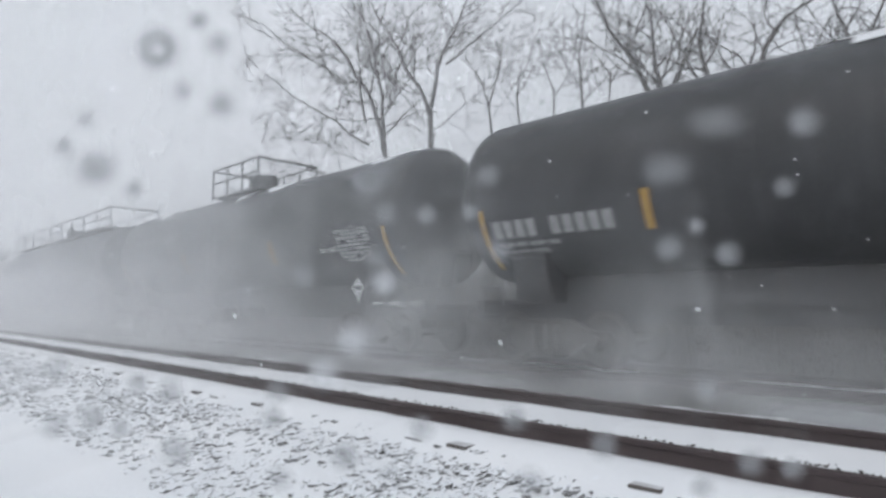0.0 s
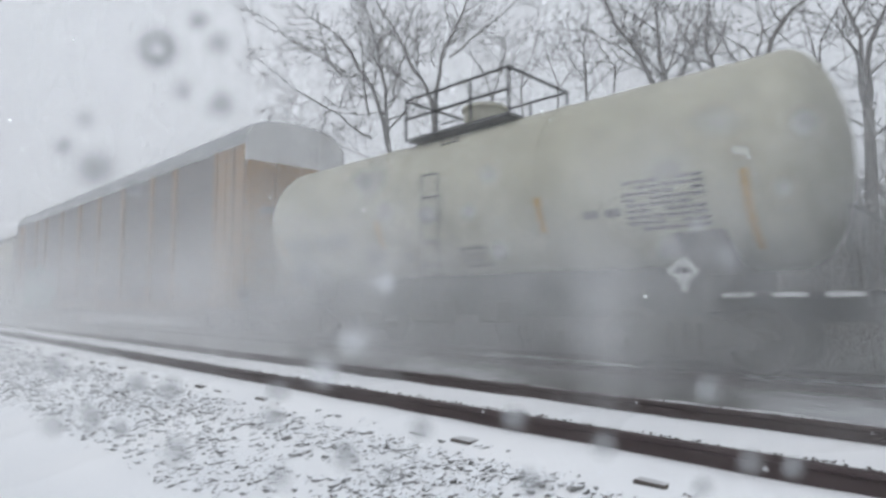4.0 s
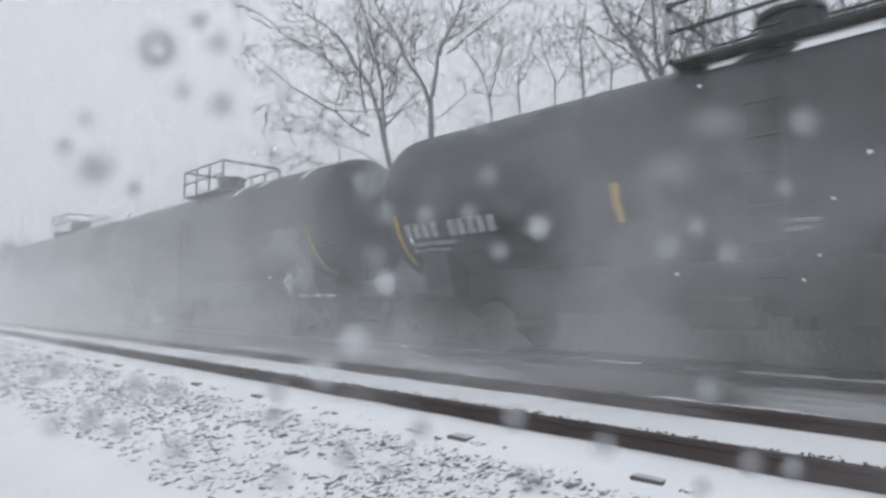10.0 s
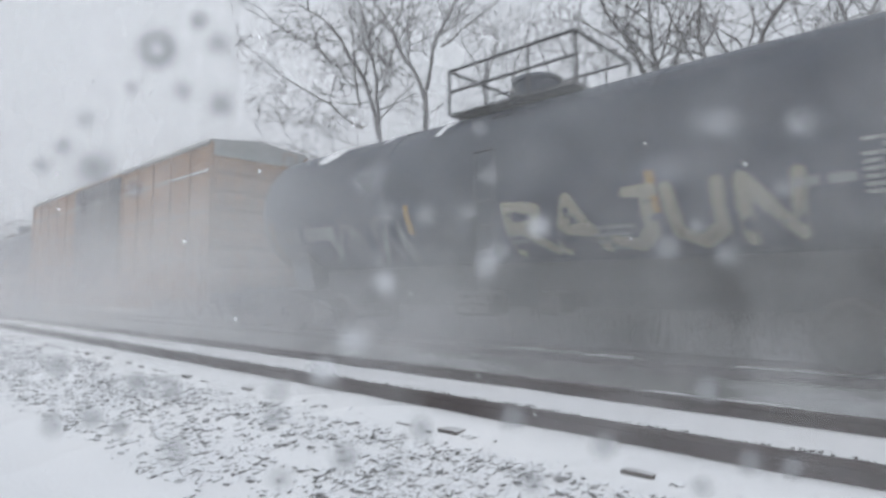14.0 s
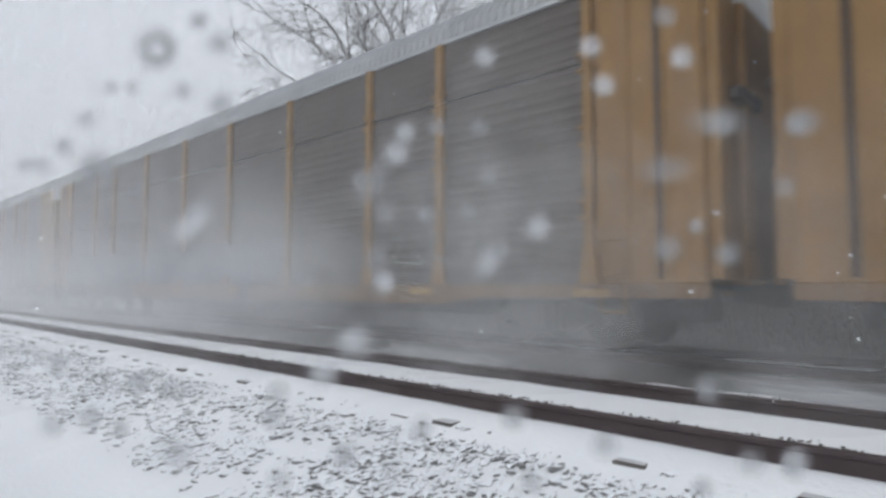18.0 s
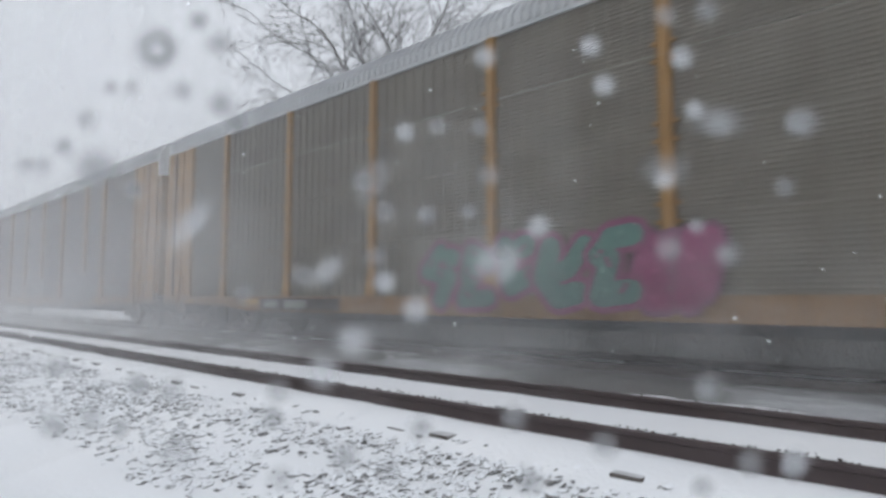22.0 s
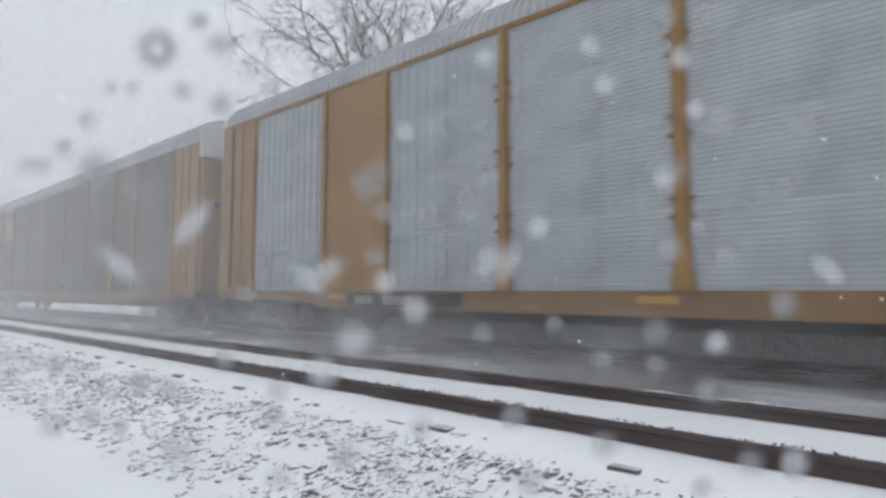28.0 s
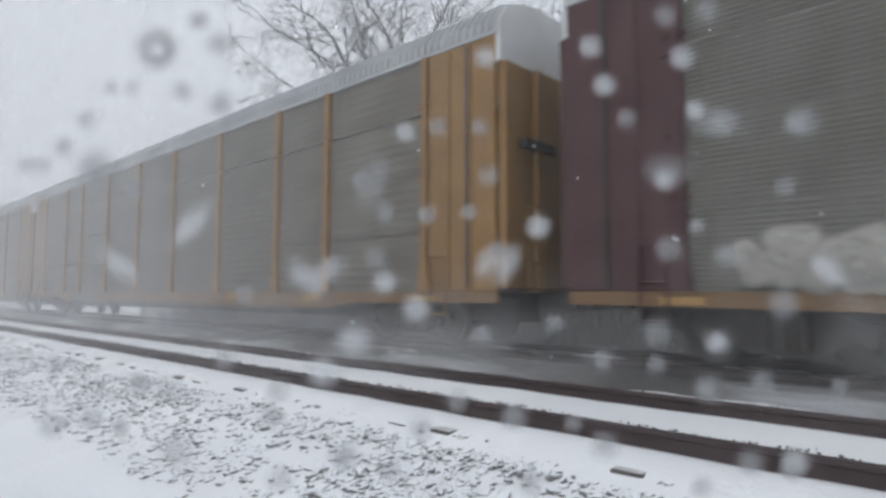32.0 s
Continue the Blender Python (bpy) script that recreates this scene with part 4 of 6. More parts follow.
    for i in range(8):
        x = -1.6 - 3.35 * i
        if not -21.2 < x < -17:
            part("reflector", boxes((x - 0.28, x + 0.28, -HALF - 0.024, -HALF - 0.016, 0.83, 0.93)), spray((0.36, 0.21, 0.06)), car, "small yellow reflective strip")
    add_end(car, -0.02, 1, end_paint, cap, 4.75)
    add_end(car, -RACK + 0.02, -1, end_paint, cap, 4.75)
    for x in (-1.25, -RACK + 1.25):
        add_ladder(car, x, -HALF - 0.06, 0.62, 1.6, 0.36, end_paint)
    add_truck(car, -2.6), add_truck(car, -RACK + 2.6)
    add_couplers(car, RACK)
    return car


# ---------------------------------------------------------------- tank cars


def tank_shell(length, r, zc):
    """A long shell with dished heads, lying along x."""
    bm = bmesh.new()
    prof, k = [], 40
    dish = 0.62
    for i in range(9):
        a = math.pi / 2 * i / 8
        prof.append((-dish + dish * math.cos(a), r * math.sin(a)))
    left = [(-length - x, q) for x, q in prof[::-1]]
    mid = [(-length * f, r) for f in (0.12, 0.25, 0.375, 0.5, 0.625, 0.75, 0.88)]
    rings = []
    for x, q in prof + mid + left:
        if q < 1e-6:
            rings.append([bm.verts.new((x, 0, zc))])
        else:
            rings.append([bm.verts.new((x, q * math.cos(6.28318 * i / k), zc + q * math.sin(6.28318 * i / k))) for i in range(k)])
    for a, b in zip(rings, rings[1:]):
        for i in range(k):
            j = (i + 1) % k
            bm.faces.new(list(dict.fromkeys([a[i % len(a)], a[j % len(a)], b[j % len(b)], b[i % len(b)]])))
    bmesh.ops.recalc_face_normals(bm, faces=bm.faces[:])
    return bm


def tank(label, length, colour, r=1.5, zc=2.9, rails="short", marks=STENCIL, mark_height=0.3, sill_paint=None, snow_cap=True, name_bars=None, stripes=SIGNAL, placard=True, mark_z=2.12, board=False, stripe_at=(0.33, 0.63), stencil=True):
    car = thing("tank_car", label, "railway car", "cars of the freight train")
    sill_paint = sill_paint or STEEL
    body_len = length - 0.7

    def bend(z, lift=0.012):
        return -math.sqrt(max((r + lift) ** 2 - (z - zc) ** 2, 0.01))

    sh = tank_shell(body_len, r, zc)
    bmesh.ops.translate(sh, verts=sh.verts[:], vec=(-0.35, 0, 0))
    part("tank", sh, colour, car, "long cylindrical shell with dished ends", True)
    for x in (-0.33 * length, -0.67 * length):
        bm = bmesh.new()
        k = 40
        rows = [[bm.verts.new((x + dx, (r + lift) * math.cos(6.28318 * i / k), zc + (r + lift) * math.sin(6.28318 * i / k))) for i in range(k)] for dx, lift in ((-0.05, 0.0), (-0.05, 0.012), (0.05, 0.012), (0.05, 0.0))]
        for a, b in zip(rows, rows[1:]):
            for i in range(k):
                bm.faces.new((a[i], a[(i + 1) % k], b[(i + 1) % k], b[i]))
        part("band", bm, colour, car)
    part("sill", boxes((-length + 0.1, -0.1, -0.33, 0.33, 0.72, 1.1)), sill_paint, car)
    if board:
        part("running_board", boxes((-length + 1.72, -1.72, -1.47, -1.1, 1.02, 1.08)), sill_paint, car, "narrow running board along the tank")
    for x in (0.0, -length):
        s = 1 if x == 0 else -1
        part("end_platform", boxes((min(x, x - s * 1.7), max(x, x - s * 1.7), -1.48, 1.48, 1.02, 1.09), (min(x, x - s * 0.12), max(x, x - s * 0.12), -1.48, 1.48, 0.92, 1.1)), sill_paint, car, "snow-dusted end platform")
        part("handrail", rods([((x - s * 0.15, -1.4, 1.09), (x - s * 0.15, -1.4, 2.05)), ((x - s * 0.15, 1.4, 1.09), (x - s * 0.15, 1.4, 2.05)), ((x - s * 0.15, -1.4, 2.05), (x - s * 0.15, 1.4, 2.05)),
                               ((x - s * 0.15, -0.5, 1.09), (x - s * 0.15, -0.5, 2.05)), ((x - s * 0.15, 0.5, 1.09), (x - s * 0.15, 0.5, 2.05))], 0.02), sill_paint, car)
        part("saddle", prism([(-0.9, 1.05), (0.9, 1.05), (1.15, 2.0), (0.8, 1.75), (0, 1.5), (-0.8, 1.75), (-1.15, 2.0)], "x", x - s * 1.9 - 0.35, x - s * 1.9 + 0.35), sill_paint, car)
        if stripes:
            bm = bmesh.new()
            xs = (x - s * 1.25, x - s * 1.16) if s > 0 else (x + 1.16, x + 1.25)
            zs = [1.64 + 0.12 * i for i in range(9)]
            for za, zb in zip(zs, zs[1:]):
                bm.faces.new([bm.verts.new(p) for p in ((xs[0], bend(za), za), (xs[1], bend(za), za), (xs[1], bend(zb), zb), (xs[0], bend(zb), zb))])
            part("reflector", bm, stripes, car, "upright yellow reflective strip")
        add_ladder(car, x - s * 1.5, -1.5, 0.4, 1.3, 0.4, sill_paint)
    # dome with fittings, walkway and railing amidships
    xm, top = -length / 2, zc + r
    bm = bmesh.new()
    rod(bm, (xm, 0, top - 0.1), (xm, 0, top + 0.42), 0.42, n=18)
    rod(bm, (xm, 0, top + 0.42), (xm, 0, top + 0.5), 0.46, n=18)
    part("dome", bm, DARK_GREY if colour is WHITE else colour, car)
    half = body_len * 0.44 if rails == "long" else 1.35
    part("walkway", boxes((xm - half, xm + half, -0.95, -0.45, top - 0.12, top - 0.07), (xm - half, xm + half, 0.45, 0.95, top - 0.12, top - 0.07)), STEEL, car)
    pairs = []
    for y in (-0.95, 0.95):
        k = 9 if rails == "long" else 3
        for i in range(k + 1):
            xx = xm - half + 2 * half * i / k
            pairs.append(((xx, y, top - 0.1), (xx, y, top + 0.75)))
        for z in (top + 0.35, top + 0.75):
            pairs.append(((xm - half, y, z), (xm + half, y, z)))
    for xx in (xm - half, xm + half):
        pairs.append(((xx, -0.95, top + 0.75), (xx, 0.95, top + 0.75)))
    part("railing", rods(pairs, 0.03, 5), DARK_GREY if colour is WHITE else STEEL, car)
    add_ladder(car, xm, -r - 0.08, 0.8, zc + 0.4, 0.42, sill_paint)
    add_ladder(car, xm, -1.05, zc + 0.7, top, 0.42, sill_paint)
    if snow_cap:
        rg = random.Random(round(length * 100))
        for _ in range(4):
            bm = bmesh.new()
            x0 = rg.uniform(-length * 0.92, -length * 0.12)
            x1 = x0 + rg.uniform(0.8, 2.6)
            low = rg.uniform(2.2, 2.5)
            rows = []
            for i in range(7):
                a = 1.7 + (low - 1.7) * i / 6
                cut = rg.uniform(0, 0.3) + 0.12 * i
                rows.append([bm.verts.new((xx, (r + 0.015) * math.cos(a), zc + (r + 0.015) * math.sin(a))) for xx in (x0 + min(cut, 0.4 * (x1 - x0)), (x0 + x1) / 2, x1 - min(cut, 0.45 * (x1 - x0)))])
            for p, q in zip(rows, rows[1:]):
                for i in range(2):
                    bm.faces.new((p[i], p[i + 1], q[i + 1], q[i]))
            part("snow_patch", bm, SNOW, car, "ragged patch of snow clinging to the tank", True)
    # plain bars in place of lettering; the trailing half and the leading end carry them
    if marks:
        bars(car, -length + 1.4, 0, mark_z, "xxxx xxxxx", mark_height, marks, bend=bend, gap=0.35)
        for i in range(2):
            bars(car, -length + 1.42, 0, mark_z - 0.14 - 0.12 * i, "xx xxx xxxx xxxxxx xxxx"[:23 - 4 * i], 0.065, marks, bend=bend)
        if name_bars:
            bars(car, *name_bars, marks, name="wordmark", bend=bend, wide=1.55)
        if stencil:
            bm = bmesh.new()
            for i in range(9):
                z = 1.97 + 0.078 * i
                for j in range(6):
                    if (i * 5 + j * 3) % 7:
                        x0 = -2.82 + 0.19 * j
                        bm.faces.new([bm.verts.new(p) for p in ((x0, bend(z), z), (x0 + 0.16, bend(z), z), (x0 + 0.16, bend(z + 0.045), z + 0.045), (x0, bend(z + 0.045), z + 0.045))])
            tagged(part("stencil", bm, marks, car, "block of small white stencilled lines"), kind="stuff")
            bars(car, -3.5, 0, 2.19, "xxx xxx", 0.11, marks, bend=bend)
            for i in range(4):
                bars(car, -6.25, 0, 1.9 - 0.095 * i, "xxxxxxxxxxxxxxxxxxx"[:19 - (i * 7) % 5], 0.045, marks, bend=bend)
            bars(car, -7.8, 0, 1.88, "xxxxxxxxxxxx", 0.045, marks, bend=bend), bars(car, -7.8, 0, 1.79, "xxxxxxxxxx", 0.045, marks, bend=bend)
        for x in (-length * stripe_at[0], -length * stripe_at[1]):
            bm = bmesh.new()
            for i in range(5):
                za, zb = 2.06 + 0.108 * i, 2.06 + 0.108 * (i + 1)
                bm.faces.new([bm.verts.new(p) for p in ((x, bend(za), za), (x + 0.12, bend(za), za), (x + 0.12, bend(zb), zb), (x, bend(zb), zb))])
            part("reflector", bm, stripes or SIGNAL, car, "upright yellow reflective strip")
    if placard:
        yb = -1.44
        bm = boxes()
        prism([(-2.0, 1.17), (-1.79, 1.38), (-2.0, 1.59), (-2.21, 1.38)], "y", yb - 0.012, yb, bm)
        box(bm, -2.03, -1.97, yb + 0.001, yb + 0.03, 1.09, 1.4)
        part("placard", bm, MARK_WHITE, car, "white diamond placard")
        part("placard_mark", boxes((-2.1, -1.9, yb - 0.018, yb - 0.013, 1.34, 1.42)), MARK_DARK, car)
    for i in range(3):
        part("sill_mark", boxes((-0.4 - 0.55 * i, -0.05 - 0.55 * i, -1.492, -1.482, 1.03, 1.085)), MARK_WHITE, car)
    part("brake_cylinder", soft_box(-length * 0.5 - 1.2, -length * 0.5 - 0.3, -1.0, -0.5, 0.55, 1.0, 0.06), TRUCK, car)
    part("brake_valve", soft_box(-length * 0.5 + 0.6, -length * 0.5 + 1.0, -0.9, -0.4, 0.6, 1.0, 0.04), TRUCK, car)
    # added plate that blocks the daylight between tank and sill
    part("belly_filler", boxes((-length + 1.9, -1.9, -0.5, 0.5, 1.0, zc - r + 0.12)), sill_paint, car, "filler plate closing the bright gap under the tank")
    part("outlet", rods([((xm, 0, 0.55), (xm, 0, zc - r + 0.05))], 0.16, 10), TRUCK, car)
    add_truck(car, -2.2), add_truck(car, -length + 2.2)
    add_couplers(car, length)
    return car


# ---------------------------------------------------------------- covered hoppers


def hopper(label, length, colour, eave=4.42, low=1.36, skirt=True, ribs=0, marks=MARK_DARK, trim=None, cut=(1.45, 1.45)):
    car = thing("covered_hopper_car", label, "railway car", "cars of the freight train")
    trim = trim or colour
    hw = 1.56
    # body: side sheets bow out a little; the ends slope in towards the outlets
    cx, cz = cut
    outline = [(-0.02, eave), (-length + 0.02, eave), (-length + 0.02, low + cz + 0.1), (-length + cx + 0.5, low + 0.2), (-length + cx + 0.7, low), (-cx - 0.7, low), (-cx - 0.5, low + 0.2), (-0.02, low + cz + 0.1)]
    bm = bmesh.new()
    ends = []
    for s in (-1, 1):
        ends.append([bm.verts.new((x, s * hw * (1.0 if z < eave - 0.2 else 0.99), z)) for x, z in outline])
    k = len(outline)
    for i in range(k):
        j = (i + 1) % k
        bm.faces.new((ends[0][i], ends[0][j], ends[1][j], ends[1][i]))
    bm.faces.new(ends[0][::-1]), bm.faces.new(ends[1])
    bmesh.ops.recalc_face_normals(bm, faces=bm.faces[:])
    part("body", bm, colour, car, "smooth curved side sheets")
    # side sheets reach to the ends, with a rounded cut-out by each end
    for s in (-1, 1):
        for x0, d in ((0.0, -1), (-length, 1)):
            o = [(x0, eave), (x0 + d * 3.0, eave), (x0 + d * 3.0, low)]
            o += [(x0 + d * cx * math.cos(a), low + cz * math.sin(a) ** 0.8 if a else low) for a in [0.16 * i for i in range(0, 10)]]
            o += [(x0, low + cz)]
            bm = prism(o, "y", *sorted((s * (hw + 0.012), s * (hw - 0.03))))
            part("side_sheet", bm, colour, car)
    bm = prism([(-hw - 0.05, eave - 0.07), (-hw - 0.05, eave + 0.05), (-1.2, eave + 0.26), (-0.6, eave + 0.36), (0.6, eave + 0.36), (1.2, eave + 0.26), (hw + 0.05, eave + 0.05), (hw + 0.05, eave - 0.07)], "x", -length, 0)
    part("roof", bm, trim, car, "shallow roof dusted with snow")
    part("eave_rail", boxes((-length, 0, -hw - 0.07, -hw - 0.005, eave - 0.12, eave + 0.03)), trim, car)
    bm = boxes((-length + 0.3, -0.3, -1.18, -0.72, eave + 0.55, eave + 0.6), (-length + 0.3, -0.3, 0.72, 1.18, eave + 0.55, eave + 0.6))
    part("running_board", bm, STEEL, car, "grated roof walkway")
    part("hatch_cover", boxes((-length + 0.9, -0.9, -0.35, 0.35, eave + 0.34, eave + 0.52)), trim, car)
    for i in range(8):
        x = -0.5 - (length - 1.0) * i / 7
        part("walkway_bracket", boxes((x - 0.05, x + 0.05, -1.22, -1.12, eave + 0.2, eave + 0.85), (x - 0.03, x + 0.03, 1.1, 1.16, eave + 0.2, eave + 0.85)), trim, car)
    part("side_sill", boxes((-length, 0, -hw - 0.02, -hw + 0.1, low - 0.26, low - 0.02), (-length, 0, hw - 0.1, hw + 0.02, low - 0.26, low - 0.02)), trim, car)
    part("end_frame", boxes((-0.12, 0, -hw, hw, low - 0.3, low), (-length, -length + 0.12, -hw, hw, low - 0.3, low), (-0.03, 0, -hw + 0.02, hw - 0.02, low + cz - 0.1, eave - 0.02), (-length, -length + 0.03, -hw + 0.02, hw - 0.02, low + cz - 0.1, eave - 0.02)), DARK_GREY, car, "dark grey end wall and frame")
    for i in range(ribs):
        x = -2.9 - (length - 5.8) * i / (ribs - 1)
        part("rib", boxes((x - 0.05, x + 0.05, -hw - 0.05, -hw - 0.008, low, eave - 0.1)), colour, car)
    # outlets
    for i in range(3):
        xc = -length / 2 + (i - 1) * (length - 6.6) / 3
        bm = bmesh.new()
        w = (length - 6.6) / 6 - 0.05
        ring = [[bm.verts.new((xc + sx * a, sy * b, z)) for sx, sy in ((-1, -1), (1, -1), (1, 1), (-1, 1))] for a, b, z in ((w, 1.45, low - 0.02), (0.5, 0.6, 0.42), (0.5, 0.6, 0.3))]
        for p, q in zip(ring, ring[1:]):
            for k2 in range(4):
                bm.faces.new((p[k2], p[(k2 + 1) % 4], q[(k2 + 1) % 4], q[k2]))
        bm.faces.new(ring[-1])
        part("outlet", bm, STEEL if skirt else colour, car, "tapered discharge outlet")
    part("center_sill", boxes((-length + 0.2, -0.2, -0.3, 0.3, 0.7, 1.05)), STEEL, car)
    for x in (-0.3, -length + 0.3):
        add_ladder(car, x, -hw - 0.06, low - 0.3, eave + 0.4, 0.45, trim)
        part("end_post", rods([((x * 1.0, -1.3, low - 0.1), (x, -1.3, low + cz)), ((x, 1.3, low - 0.1), (x, 1.3, low + cz)), ((x, -0.4, low - 0.1), (x, -0.4, low + cz))], 0.045), trim, car)
    if marks:
        bars(car, -length + 2.9, -hw - 0.016, 3.15, "xxxx", 0.26, marks), bars(car, -length + 2.9, -hw - 0.016, 2.8, "xxxxxx", 0.26, marks)
        for i in range(4):
            bars(car, -length + 3.2, -hw - 0.016, 2.45 - 0.13 * i, "xxxxxxxxx"[:9 - i], 0.06, marks)
    part("reflector", boxes(*[(x - 0.05, x + 0.05, -hw - 0.02, -hw - 0.013, 1.9, 2.45) for x in (-3.4, -length * 0.36, -length * 0.64, -length + 2.7)]), SIGNAL, car, "upright yellow reflective strips")
    add_truck(car, -1.9), add_truck(car, -length + 1.9)
    add_couplers(car, length)
    return car


# ---------------------------------------------------------------- box cars


def boxcar(label, length, colour, eave=4.57, low=0.72, posts=14, door=(0.42, 0.58), door_paint=None, roof=None, end_top=None, bright_bars=(2.1, 3.1), marks=MARK_WHITE):
    car = thing("box_car", label, "railway car", "cars of the freight train")
    door_paint, roof, hw = door_paint or colour, roof or colour, 1.55
    d0, d1 = -length * door[0], -length * door[1]
    part("body", boxes((-length + 0.06, -0.06, -hw + 0.03, hw - 0.03, low + 0.2, eave)), colour, car)
    for i in range(posts + 1):
        x = -0.06 - (length - 0.12) * i / posts
        if d1 + 0.1 < x < d0 - 0.1:
            continue
        part("side_post", boxes((x - 0.055, x + 0.055, -hw - 0.03, -hw + 0.04, low, eave), (x - 0.055, x + 0.055, hw - 0.04, hw + 0.03, low, eave)), colour, car)
    for z in bright_bars:
        for i in range(posts):
            x = -0.06 - (length - 0.12) * (i + 0.5) / posts
            if d1 - 0.1 < x < d0 + 0.1:
                continue
            w = (length - 0.12) / posts / 2 - 0.09
            part("lading_rail", boxes((x - w, x + w, -hw - 0.012, -hw + 0.04, z, z + 0.045)), roof if roof is not colour else colour, car, "narrow level rail with a line of snow")
            part("snow_line", boxes((x - w, x + w * 0.9, -hw - 0.02, -hw + 0.03, z + 0.046, z + 0.062)), SNOW, car)
    dm = (d0 + d1) / 2
    for a, b in ((d1, dm), (dm, d0)):
        bm = soft_box(a + 0.03, b - 0.03, -hw - 0.05, -hw + 0.03, low + 0.25, eave - 0.12, 0.015)
        for k in range(5):
            z = low + 0.6 + (eave - low - 1.1) * k / 4
            box(bm, a + 0.1, b - 0.1, -hw - 0.085, -hw - 0.045, z - 0.05, z + 0.05)
            if k in (1, 3):
                part("snow_line", boxes((a + 0.15, b - 0.15, -hw - 0.088, -hw - 0.05, z + 0.052, z + 0.075)), SNOW, car, "line of snow on a door rib")
        part("door", bm, door_paint, car, "sliding door with pressed ribs")
        part("door_rod", rods([(((a + b) / 2 + u, -hw - 0.11, low + 0.3), ((a + b) / 2 + u, -hw - 0.11, eave - 0.2)) for u in (-0.25, 0.25)], 0.022), door_paint, car)
    part("door_track", boxes((d1 - 2.4, d0 + 2.4, -hw - 0.09, -hw + 0.02, low + 0.16, low + 0.24), (d1 - 0.2, d0 + 0.2, -hw - 0.09, -hw + 0.02, eave - 0.11, eave - 0.04)), colour, car)
    part("side_sill", boxes((-length + 0.06, -0.06, -hw - 0.02, -hw + 0.06, low - 0.02, low + 0.16), (-length + 0.06, -0.06, hw - 0.06, hw + 0.02, low - 0.02, low + 0.16),
                            (d1 - 3.2, d0 + 3.2, -hw + 0.0, -hw + 0.07, low - 0.3, low)), colour, car)
    bm = prism([(-hw - 0.06, eave - 0.06), (-hw - 0.06, eave + 0.04), (0, eave + 0.24), (hw + 0.06, eave + 0.04), (hw + 0.06, eave - 0.06)], "x", -length + 0.02, -0.02)
    for i in range(20):
        x = -0.3 - (length - 0.6) * i / 19
        prism([(-hw - 0.03, eave + 0.03), (-hw - 0.03, eave + 0.075), (0, eave + 0.275), (hw + 0.03, eave + 0.075), (hw + 0.03, eave + 0.03)], "x", x - 0.035, x + 0.035, bm)
    part("roof", bm, roof, car, "ribbed roof with thin snow")
    for x, s in ((-0.06, 1), (-length + 0.06, -1)):
        bm = bmesh.new()
        for k in range(7):
            z0 = low + 0.35 + (eave - low - 0.75) * k / 7
            z1 = z0 + (eave - low - 0.75) / 7
            zc = (z0 + z1) / 2
            ring = [(0, z0 + 0.03), (0.07, zc - 0.12), (0.07, zc + 0.12), (0, z1 - 0.03)]
            prism([(x + s * u, z) for u, z in ring], "y", -hw + 0.14, hw - 0.14, bm)
        part("end_wall", bm, colour, car, "end wall with level corrugations")
        part("end_top", boxes((min(x, x + s * 0.03), max(x, x + s * 0.03), -hw + 0.1, hw - 0.1, eave - 0.38, eave)), end_top or colour, car)
        add_ladder(car, x - s * 0.25, -hw - 0.09, low - 0.2, 2.4, 0.42, colour)
        add_ladder(car, x + s * 0.12, 0.9, low - 0.1, eave, 0.42, colour, "y")
        part("grab_iron", boxes((x - s * 0.55 - 0.045, x - s * 0.55 + 0.045, -hw - 0.11, -hw - 0.07, 1.3, 2.35)), SIGNAL, car, "upright yellow grab strip")
    part("underframe", boxes((-length + 0.3, -0.3, -0.4, 0.4, 0.5, 0.95), (-length + 0.1, -0.1, -hw + 0.1, hw - 0.1, 0.85, 0.93)), STEEL, car)
    if marks:
        bars(car, -length + 1.1, -hw - 0.036, 2.05, "xx", 0.17, marks), bars(car, -length + 1.1, -hw - 0.036, 1.8, "xx    xx", 0.18, marks)
        for i in range(5):
            bars(car, -3.4, -hw - 0.036, 2.0 - 0.13 * i, "xxxxxxxx"[:8 - i], 0.06, marks)
    add_truck(car, -2.0), add_truck(car, -length + 2.0)
    add_couplers(car, length)
    return car


# ---------------------------------------------------------------- centre-beam flat car


